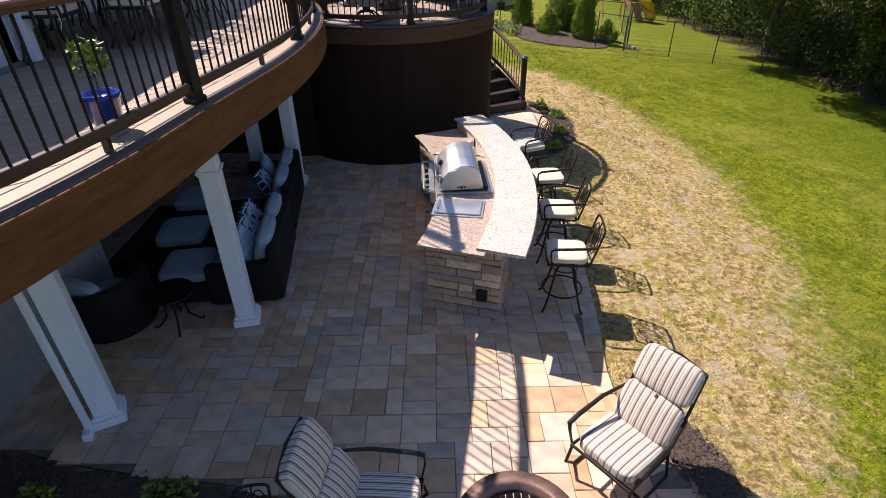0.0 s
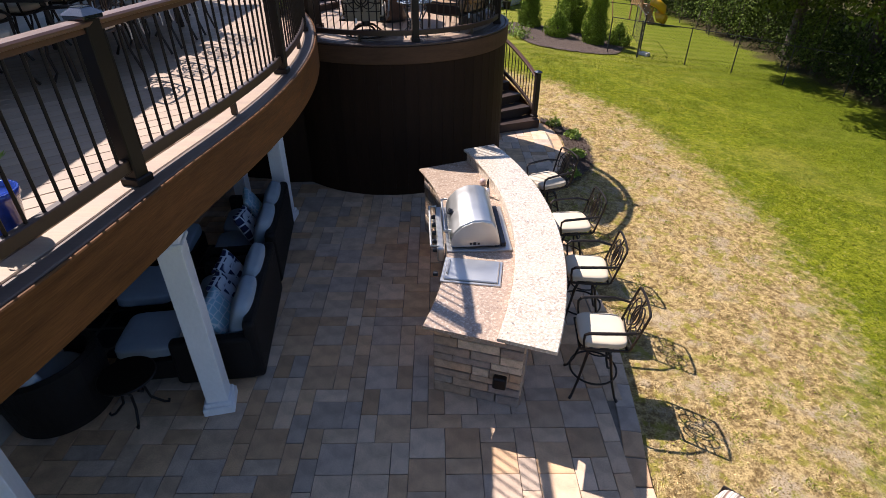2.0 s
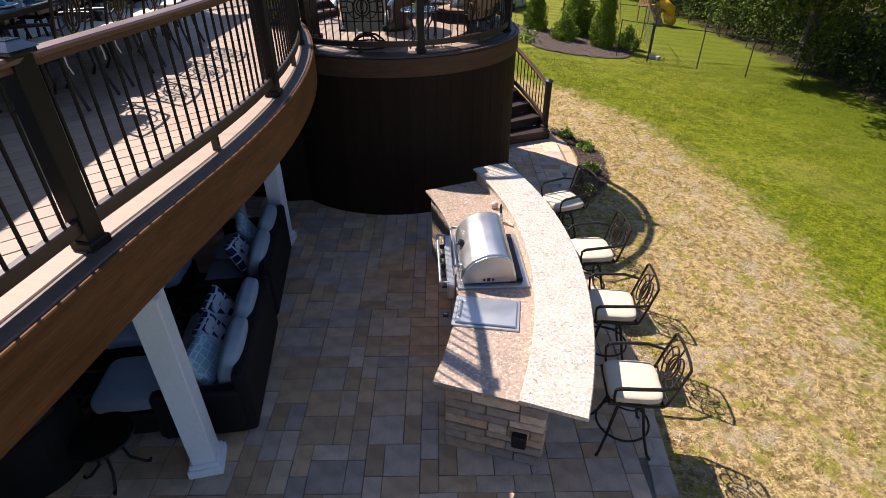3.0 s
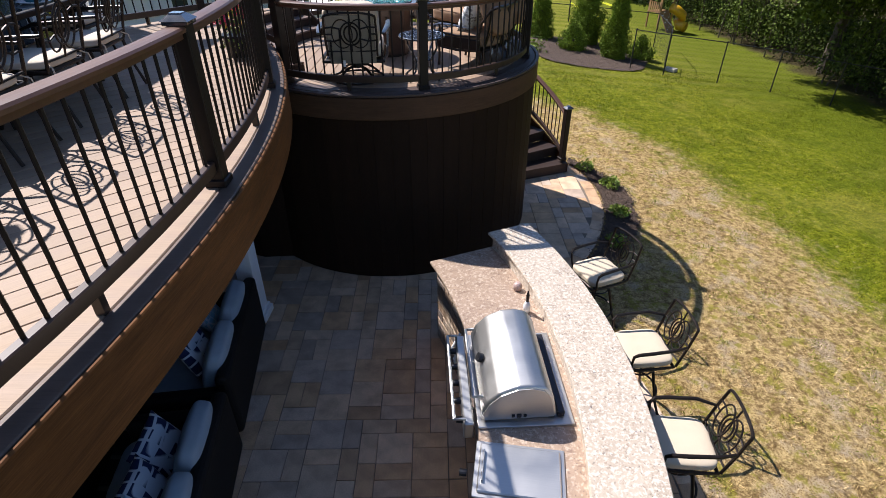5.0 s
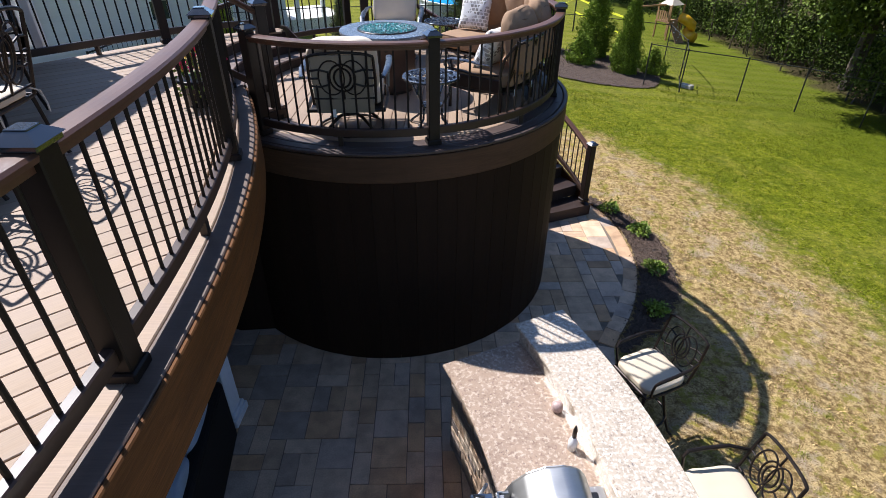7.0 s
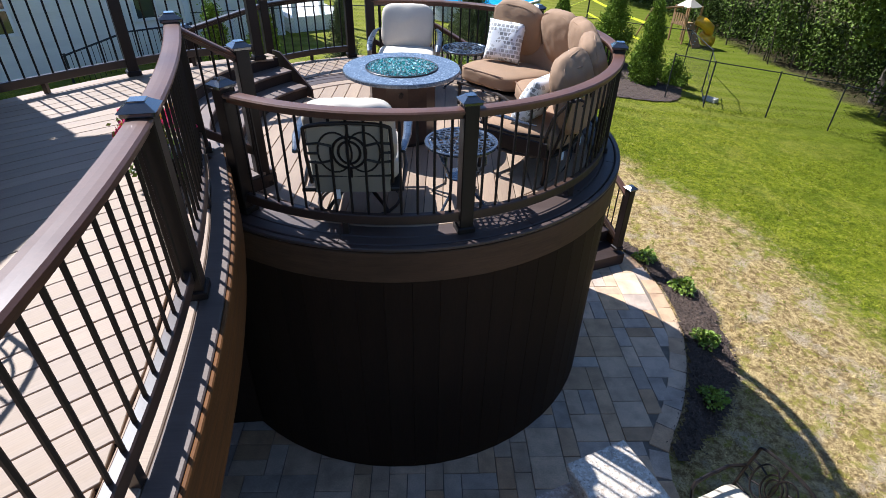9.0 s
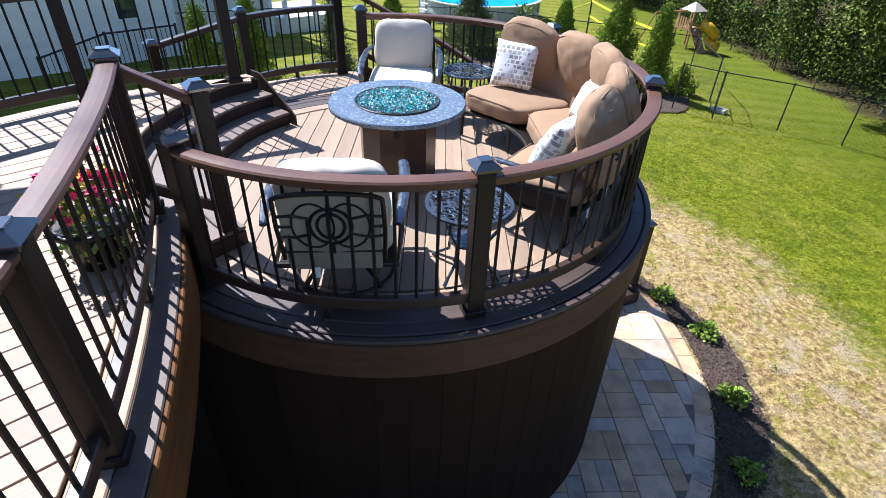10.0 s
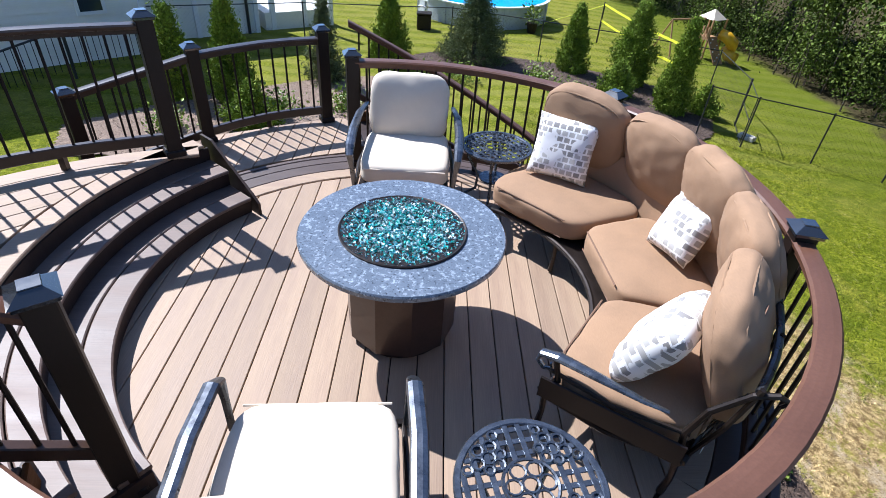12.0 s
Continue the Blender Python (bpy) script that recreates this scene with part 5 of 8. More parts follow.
def build_stool():
    s = thing("bar_stool", "dark cast metal swivel bar stool with a cream seat cushion", "bar stool", "bar stools along the island")
    Mt = M["black_metal"]
    part("seat_cushion", cushion(0.46, 0.46, 0.085, Matrix.Translation((0, 0, 0.745)), 5, 0.25, 1), M["stool_cush"], s, "cream box cushion", smooth=True)
    part("seat_frame", tube([(-.22, -.22, .69), (.22, -.22, .69), (.23, 0, .69), (.22, .22, .69), (-.22, .22, .69), (-.23, 0, .69)], 0.016, 8, True), Mt, s)
    part("swivel", merge(lathe([(0.001, .60), (0.10, .60), (0.10, .63), (0.05, .64), (0.05, .69), (0.001, .69)], 16), box(0.4, 0.05, 0.015, (0, 0, .675))), Mt, s)
    for k in range(4):
        a = radians(45 + 90 * k)
        c, n = math.cos(a), math.sin(a)
        part("leg", tube([(.09 * c, .09 * n, .61), (.16 * c, .16 * n, .52), (.20 * c, .20 * n, .36), (.24 * c, .24 * n, .2), (.30 * c, .30 * n, .05), (.335 * c, .335 * n, .012)], [.016, .016, .014, .013, .013, .016], 8), Mt, s)
    part("foot_ring", tube([(.235 * math.cos(t), .235 * math.sin(t), .24) for t in np.linspace(0, 2 * math.pi, 29)[:-1]], 0.011, 7, True), Mt, s)
    part("upper_ring", tube([(.15 * math.cos(t), .15 * math.sin(t), .54) for t in np.linspace(0, 2 * math.pi, 21)[:-1]], 0.008, 6, True), Mt, s)
    bk = part("backrest", ornate_back(0.44, 0.46), Mt, s, "cast back with interlaced ovals", loc=(0, -0.24, 0.70), rot=(radians(14), 0, 0))
    for x in (-.25, .25):
        part("arm", tube([(x * 0.92, -.29, .93), (x * 1.08, -.15, .945), (x * 1.1, .05, .935), (x * 1.08, .17, .925), (x * 1.02, .205, .89), (x * .95, .20, .80), (x * .9, .18, .70)], [.012, .015, .016, .016, .013, .011, .011], 8), Mt, s)
    return s


def put(ob, x, y, z, turn):
    ob.matrix_world = Matrix.Translation((x, y, z)) @ Matrix.Rotation(radians(turn), 4, "Z")


_st = build_stool()
put(_st, 1.37, 3.70, 0, 84)
for x, y, t in ((1.475, 4.755, 84), (1.51, 5.80, 95), (1.42, 7.04, 112)):
    copy_thing(_st, Matrix.Translation((x, y, 0)) @ Matrix.Rotation(radians(t), 4, "Z"))


def build_dining_chair():
    s = thing("dining_chair", "dark cast metal dining armchair with a white tied seat pad", "dining chair", "chairs round the dining table")
    Mt = M["black_metal"]
    part("seat_pad", cushion(0.46, 0.46, 0.07, Matrix.Translation((0, 0, 0.455)), 5, 0.25, 2), M["white_cush"], s, "white seat pad with ties", smooth=True)
    part("seat_frame", tube([(-.23, -.22, .41), (.23, -.22, .41), (.24, 0, .41), (.23, .22, .41), (-.23, .22, .41), (-.24, 0, .41)], 0.015, 8, True), Mt, s)
    part("seat_panel", box(0.42, 0.42, 0.01, (0, 0, 0.405)), Mt, s)
    for x in (-1, 1):
        part("leg", tube([(x * .22, .21, .41), (x * .23, .24, .25), (x * .22, .22, .1), (x * .24, .27, .01)], [.014, .014, .011, .015], 8), Mt, s)
        part("leg", tube([(x * .21, -.22, .41), (x * .21, -.25, .2), (x * .22, -.31, .01)], [.014, .012, .014], 8), Mt, s)
        part("arm", tube([(x * .235, -.29, .66), (x * .265, -.1, .655), (x * .27, .1, .64), (x * .25, .2, .6), (x * .235, .21, .42)], [.012, .015, .016, .013, .011], 8), Mt, s)
    part("backrest", ornate_back(0.46, 0.54), Mt, s, "cast back with interlaced ovals", loc=(0, -0.23, 0.42), rot=(radians(13), 0, 0))
    for x in (-1, 1):
        part("tie", tube([(x * .2, -.22, .47), (x * .23, -.27, .44), (x * .24, -.28, .36), (x * .22, -.29, .3)], .006, 5), M["white_cush"], s)
    return s


def build_dining():
    t = thing("dining_table", "long dark dining table with a glass top laid for a meal", "dining table", at=(-3.95, 5.95, Z_UP), turn=1)
    part("tabletop", box(1.02, 2.9, 0.02, (0, 0, 0.71), 0, 0.004), M["tabletop"], t, "dark glass table top")
    part("rim", sweep([(-.52, -1.46, .695), (-.52, 1.46, .695), (.52, 1.46, .695), (.52, -1.46, .695)], rect(0.05, 0.045), True), M["black_metal"], t)
    for x in (-.38, .38):
        for y in (-1.25, 0, 1.25):
            part("leg", tube([(x, y, .70), (x * 1.1, y, .4), (x * 1.2, y, .01)], [.025, .02, .026], 8), M["black_metal"], t)
    ch = build_dining_chair()
    put(ch, -3.98, 4.32, Z_UP, 4)
    for x, y, r in ((-3.36, 4.84, 88), (-3.35, 5.5, 92), (-3.35, 6.2, 90), (-3.36, 6.88, 94), (-4.6, 5.2, -90), (-4.62, 5.9, -92), (-4.62, 6.6, -88), (-3.95, 7.72, 183)):
        copy_thing(ch, Matrix.Translation((x, y, Z_UP)) @ Matrix.Rotation(radians(r), 4, "Z"))
    # place settings
    zt = Z_UP + 0.731
    M["blue_glass"] = glassy("cobalt_blue_glass", (0.01, 0.03, 0.16))
    M["china"] = mat("white_china", (0.75, 0.77, 0.8), 0.2, var=0.03, bump=0.0)
    M["napkin"] = mat("teal_napkin_cloth", (0.03, 0.16, 0.22), 0.9, var=0.1, bump=0.2)
    first = None
    for x, y in ((-3.98, 4.72), (-3.64, 4.88), (-3.63, 5.5), (-3.63, 6.2), (-3.63, 6.86), (-4.26, 5.2), (-4.26, 5.9), (-4.26, 6.6)):
        if first is None:
            first = thing("place_setting", "white plate with a folded teal napkin on the table", "plate", "place settings", (x, y, zt))
            part("plate", lathe([(0.001, 0), (0.08, 0), (0.13, 0.018), (0.128, 0.021), (0.078, 0.006), (0.001, 0.006)], 24), M["china"], first, smooth=True)
            part("napkin", cushion(0.12, 0.1, 0.035, Matrix.Translation((0, 0, 0.03)), 3, 0.6, 4, n=6), M["napkin"], first, smooth=True)
            g = thing("goblet", "cobalt blue stemmed glass goblet", "glass", "goblets", (x - 0.02, y + 0.17, zt))
            part("bowl", lathe([(0.001, 0.075), (0.03, 0.085), (0.042, 0.13), (0.038, 0.17), (0.035, 0.17), (0.038, 0.13), (0.001, 0.09)], 16), M["blue_glass"], g, smooth=True)
            part("stem", lathe([(0.001, 0), (0.035, 0.002), (0.007, 0.012), (0.006, 0.08), (0.001, 0.08)], 12), M["blue_glass"], g, smooth=True)
        else:
            copy_thing(first, Matrix.Translation((x, y, zt)))
            copy_thing(g, Matrix.Translation((x + (-0.02 if x > -4.0 else 0.03), y + 0.17, zt)))
    v = thing("serving_bowl", "round teal serving bowl in the middle of the table", "bowl", at=(-3.95, 5.85, zt))
    part("bowl", lathe([(0.001, 0), (0.07, 0), (0.15, 0.09), (0.145, 0.095), (0.06, 0.012), (0.001, 0.012)], 24), M["napkin"], v, smooth=True)


build_dining()


def plant_pot():
    p = thing("potted_plant", "young citrus tree in a cobalt blue glazed pot", "potted plant", at=(-2.33, 2.03, Z_UP))
    p.scale = (0.62, 0.62, 0.8)
    part("pot", lathe([(0.001, 0), (0.125, 0), (0.135, 0.02), (0.185, 0.27), (0.20, 0.275), (0.20, 0.315), (0.18, 0.315), (0.17, 0.28), (0.001, 0.27)], 28), M["blue_pot"], p, "cobalt blue glazed pot", smooth=True)
    stem = tube([(0, 0, 0.25), (0.015, 0.01, 0.45), (-0.01, 0.0, 0.62)], [0.011, 0.009, 0.006], 6)
    rs = np.random.RandomState(5)
    pts = []
    for k in range(9):
        a, h = rs.uniform(0, 6.28), rs.uniform(0.45, 0.66)
        e = (0.16 * math.cos(a), 0.16 * math.sin(a), h + rs.uniform(0.02, 0.16))
        tube([(0, 0, h - 0.05), (e[0] * .5, e[1] * .5, h + .04), e], [0.005, 0.004, 0.003], 5, bm=stem)
        for q in range(13):
            f = rs.uniform(0.3, 1.05)
            pts.append((e[0] * f + rs.normal() * 0.03, e[1] * f + rs.normal() * 0.03, h + (e[2] - h) * f + rs.normal() * 0.03))
    part("stem", stem, M["bark"], p)
    v, f = leaves(pts, 0.085, 3, 0.3)
    part("foliage", raw_mesh("foliage", v, f, M["leaf_lime"]), None, p)


plant_pot()


def flower_planter():
    p = thing("flower_planter", "dark planter overflowing with pink and yellow flowers", "planter", at=(-2.52, 8.22, Z_UP))
    part("pot", lathe([(0.001, 0), (0.13, 0), (0.17, 0.2), (0.185, 0.2), (0.185, 0.225), (0.16, 0.225), (0.001, 0.2)], 24), M["black_metal"], p, smooth=True)
    rs = np.random.RandomState(8)
    pts = [(float(np.clip(rs.normal() * 0.09, -.2, .2)), float(np.clip(rs.normal() * 0.09, -.2, .2)), 0.22 + rs.rand() * 0.22) for _ in range(330)]
    pts += [(0.2 * math.cos(a), 0.2 * math.sin(a), 0.2 - 0.12 * rs.rand()) for a in rs.uniform(0, 6.28, 90)]
    v, f = leaves(pts, 0.05, 4, 0.3)
    part("foliage", raw_mesh("foliage", v, f, M["leaf"]), None, p)
    for nm, mt, n, seed in (("pink_blossoms", "petal_pink", 260, 5), ("yellow_blossoms", "petal_yellow", 120, 6)):
        pp = []
        for _ in range(n // 6):
            a, r = rs.uniform(0, 6.28), 0.22 * math.sqrt(rs.rand())
            c = (r * math.cos(a), r * math.sin(a), 0.30 + 0.20 * (1 - (r / 0.25) ** 2) + rs.normal() * 0.04)
            pp += [(c[0] + rs.normal() * .012, c[1] + rs.normal() * .012, c[2] + rs.normal() * .01) for _ in range(6)]
        v, f = leaves(pp, 0.042, seed, 0.8, 1.2)
        part(nm, raw_mesh(nm, v, f, M[mt]), None, p)


flower_planter()


# ---- lounge on the round deck
def fire_table():
    t = thing("fire_table", "round fire table with blue-grey granite top and brown drum base", "fire table", at=(-1.04, 9.95, Z_RD))
    t.scale = (0.9, 0.9, 1.0)
    part("tabletop", lathe([(0.362, 0.625), (0.575, 0.625), (0.59, 0.632), (0.592, 0.655), (0.585, 0.664), (0.362, 0.664)], 72), M["granite_blue"], t, "polished blue-grey granite ring")
    M["drum"] = mat("brown_powder_coated_steel", (0.055, 0.03, 0.022), 0.35, metal=0.3, var=0.15, bump=0.05, coat=0.2)
    bm = bmesh.new()
    bmesh.ops.create_cone(bm, cap_ends=True, segments=10, radius1=0.34, radius2=0.34, depth=0.585, matrix=Matrix.Translation((0, 0, 0.3325)) @ Matrix.Rotation(0.2, 4, "Z"))
    part("base", bm, M["drum"], t, "brown steel drum base")
    part("plinth", lathe([(0.001, 0), (0.30, 0), (0.30, 0.04), (0.001, 0.04)], 24), M["black_metal"], t)
    part("control_knob", tube([(0.0, -0.325, 0.5), (0.0, -0.36, 0.5)], 0.022, 12), M["black_metal"], t)
    part("burner_ring", lathe([(0.352, 0.64), (0.366, 0.64), (0.368, 0.671), (0.362, 0.675), (0.352, 0.671)], 48), M["black_metal"], t, "black rim round the glass")
    part("burner_pan", lathe([(0.001, 0.63), (0.36, 0.63), (0.36, 0.645), (0.001, 0.645)], 40), M["black_metal"], t)
    g = mat("turquoise_fire_glass", (0.05, 0.62, 0.52), 0.06, var=0.2, isl=0.5, bump=0.0, coat=0.6, spec=0.9)
    palette(g, [(1, 0.8, 0.8), (0.6, 0.7, 0.9), (8, 1.3, 1.5), (1.4, 0.6, 0.6), (0.8, 0.25, 0.28), (16, 1.5, 1.8), (13, 1.2, 1.4), (3, 0.4, 0.45), (5, 0.9, 1.2)], "ShaderNodeNewGeometry", "Random Per Island")
    rs = np.random.RandomState(3)
    V, F = [], []
    for k in range(5200):
        r, a = 0.350 * math.sqrt(rs.rand()), rs.uniform(0, 6.283)
        c = np.array((r * math.cos(a), r * math.sin(a), 0.656 + 0.016 * (1 - (r / 0.36) ** 2) + rs.rand() * 0.012))
        q = rs.normal(size=(4, 3))
        q = q / np.linalg.norm(q, axis=1)[:, None] * rs.uniform(0.009, 0.016)
        i = len(V)
        V += (c + q).tolist()
        F += [(i, i + 1, i + 2), (i, i + 2, i + 3), (i, i + 3, i + 1), (i + 1, i + 3, i + 2)]
    part("fire_glass", raw_mesh("fire_glass", V, F, g), None, t, "turquoise and clear crushed fire glass")


fire_table()


def side_table(x, y, turn, h=0.50, r=0.265):
    t = thing("side_table", "small round cast metal side table with a pierced lattice top", "side table", "side tables on the round deck", (x, y, Z_RD), turn)
    Mt = M["lattice_metal"]

    def ring(bm, cx, cy, rr, thick, n, z=h - 0.006):
        tube([(cx + rr * math.cos(q), cy + rr * math.sin(q), z) for q in np.linspace(0, 2 * math.pi, n + 1)[:-1]], thick, 5, True, bm=bm)

    def slats(turned):
        bm = bmesh.new()
        o = -0.225
        while o < 0.23:
            far = math.sqrt(0.244 ** 2 - o * o)
            near = math.sqrt(max(0.0, 0.094 ** 2 - o * o))
            for a, b in (((-far, -near), (near, far)) if near else ((-far, far),)):
                box(b - a, 0.021, 0.007, ((a + b) / 2, o, h - 0.014 + (0.004 if turned else 0)), 0, 0.0015, bm)
            o += 0.05
        if turned:
            bmesh.ops.rotate(bm, cent=(0, 0, 0), matrix=Matrix.Rotation(radians(90), 3, "Z"), verts=bm.verts[:])
        return bm

    bm = merge(slats(False), slats(True))
    for k in range(4):
        a = radians(90 * k + 45)
        for da, rr, q in ((0, 0.125, 0.022), (0, 0.17, 0.026), (0, 0.218, 0.022), (0.22, 0.195, 0.024), (-0.22, 0.195, 0.024), (0.27, 0.148, 0.018), (-0.27, 0.148, 0.018), (0.40, 0.222, 0.018), (-0.40, 0.222, 0.018)):
            ring(bm, rr * math.cos(a + da), rr * math.sin(a + da), q, 0.0058, 9, h - 0.002)
    part("lattice", bm, Mt, t, "woven lattice of flat bars with cast scrolls")
    part("rim", sweep([((r - 0.008) * math.cos(q), (r - 0.008) * math.sin(q), h - 0.022) for q in np.linspace(0, 2 * math.pi, 49)[:-1]], rect(0.028, 0.022, c=0.005), True), Mt, t)
    bm = bmesh.new()
    ring(bm, 0, 0, 0.098, 0.007, 32)
    ring(bm, 0, 0, 0.03, 0.006, 14)
    for k in range(6):
        a = 2 * math.pi * k / 6
        ring(bm, 0.062 * math.cos(a), 0.062 * math.sin(a), 0.029, 0.0052, 10)
    part("medallion", bm, Mt, t, "round cast rosette")
    for k in range(4):
        a = radians(45 + 90 * k)
        c, s = math.cos(a), math.sin(a)
        part("leg", tube([(.2 * c, .2 * s, h - .02), (.21 * c, .21 * s, h * .75), (.12 * c, .12 * s, h * .45), (.13 * c, .13 * s, h * .22), (.21 * c, .21 * s, .05), (.25 * c, .25 * s, .01)], [.012, .012, .011, .011, .011, .014], 8), Mt, t)
    part("shelf", lathe([(0.001, h * .44), (0.11, h * .44), (0.11, h * .46), (0.001, h * .46)], 24), Mt, t)


side_table(-0.56, 8.66, 10)
side_table(-0.37, 11.38, 30)


def club_chair(x, y, turn, label):
    s = thing("lounge_chair", label, "armchair", "lounge chairs round the fire table", (x, y, Z_RD), turn)
    Mt = M["black_metal"]
    part("seat_cushion", cushion(0.64, 0.68, 0.17, Matrix.Translation((0, 0.04, 0.38)), 6, 0.14, 3), M["white_cush"], s, "thick cream seat cushion", smooth=True)
    part("seat_piping", tube([(-.29, .37, .43), (.29, .37, .43)], 0.006, 5), M["white_cush"], s)
    bk = Matrix.Translation((0, -0.275, 0.655)) @ Matrix.Rotation(radians(-76), 4, "X")
    part("back_cushion", cushion(0.60, 0.50, 0.16, bk, 4.5, 0.35, 5, crease=0.014), M["white_cush"], s, "plump cream back cushion", smooth=True)
    part("backrest", ornate_back(0.54, 0.46, 0.0095), Mt, s, "cast back with interlaced ovals", loc=(0, -0.40, 0.36), rot=(radians(13), 0, 0))
    part("back_cloth", box(0.51, 0.012, 0.54, (0, 0, 0), 0, 0.004), M["sling"], s, "taupe sling back", loc=(0, -0.372, 0.27), rot=(radians(13), 0, 0))
    part("seat_frame", tube([(-.34, -.36, .29), (.34, -.36, .29), (.36, 0, .29), (.34, .38, .29), (-.34, .38, .29), (-.36, 0, .29)], 0.02, 8, True), Mt, s)
    part("seat_panel", box(0.64, 0.68, 0.012, (0, 0, 0.285)), Mt, s)
    for q in (-1, 1):
        arm = part("arm", tube([(q * .345, -.44, .60), (q * .375, -.2, .615), (q * .385, .1, .605), (q * .375, .34, .585), (q * .37, .40, .545), (q * .36, .385, .45), (q * .35, .36, .29)], [.02, .03, .034, .034, .026, .018, .017], 10, flat=0.55), M["table_metal"], s, "cast arm greyed for its silvery sheen")
    # swivel rocker base
    part("pedestal", merge(lathe([(0.001, .14), (0.07, .14), (0.06, .2), (0.045, .28), (0.001, .28)], 14), box(0.34, 0.05, 0.025, (0, 0, .255))), Mt, s)
    for k in range(4):
        a = radians(45 + 90 * k)
        c, n = math.cos(a), math.sin(a)
        part("leg", tube([(.04 * c, .04 * n, .16), (.16 * c, .16 * n, .14), (.27 * c, .27 * n, .07), (.33 * c, .33 * n, .015)], [.018, .016, .014, .016], 8), Mt, s)
    part("base_ring", tube([(.31 * math.cos(t), .31 * math.sin(t), .02) for t in np.linspace(0, 2 * math.pi, 29)[:-1]], 0.012, 6, True), Mt, s)
    tag = part("hang_tag", box(0.035, 0.003, 0.07, (0, 0, 0)), M["trim"], s, "white care label", loc=(-0.1, -0.43, 0.25))
    return s


club_chair(-1.33, 8.66, 2, "cream cushioned swivel rocker with a dark cast metal frame")
club_chair(-1.05, 11.40, 178, "cream cushioned lounge chair facing the fire table")

SC = (-0.88, 10.05)


def soft_sector(a0, a1, r0, r1, z0, h, seed, e=6.0, puff=0.14, skew=(0, 0)):
    """A box cushion bent round the sofa's middle, its front edge left straight."""
    rm, am, half = (r0 + r1) / 2, radians((a0 + a1) / 2), radians(abs(a1 - a0)) / 2
    bm = cushion(2 * half * rm, r1 - r0, h, None, e, puff, seed, n=14, crease=0.009)
    for v in bm.verts:
        da = v.co.x / rm
        front = max(0.0, min(1.0, 0.5 - v.co.y / (r1 - r0)))
        r = (rm + v.co.y) * (1 + front * (math.cos(half * 0.75) / math.cos(min(abs(da), half)) - 1))
        r *= 0.95
        w = max(0.0, min(1.0, 0.5 + 0.5 * da / half))
        a = am - da - radians(skew[0] * (1 - w) - skew[1] * w) * (1 - front)
        v.co = Vector((SC[0] + r * math.cos(a), SC[1] + r * math.sin(a), z0 + h / 2 + v.co.z))
    bmesh.ops.recalc_face_normals(bm, faces=bm.faces[:])
    return bm


def sc(a, r, z):
    r *= 0.95
    return (SC[0] + r * math.cos(radians(a)), SC[1] + r * math.sin(radians(a)), z)


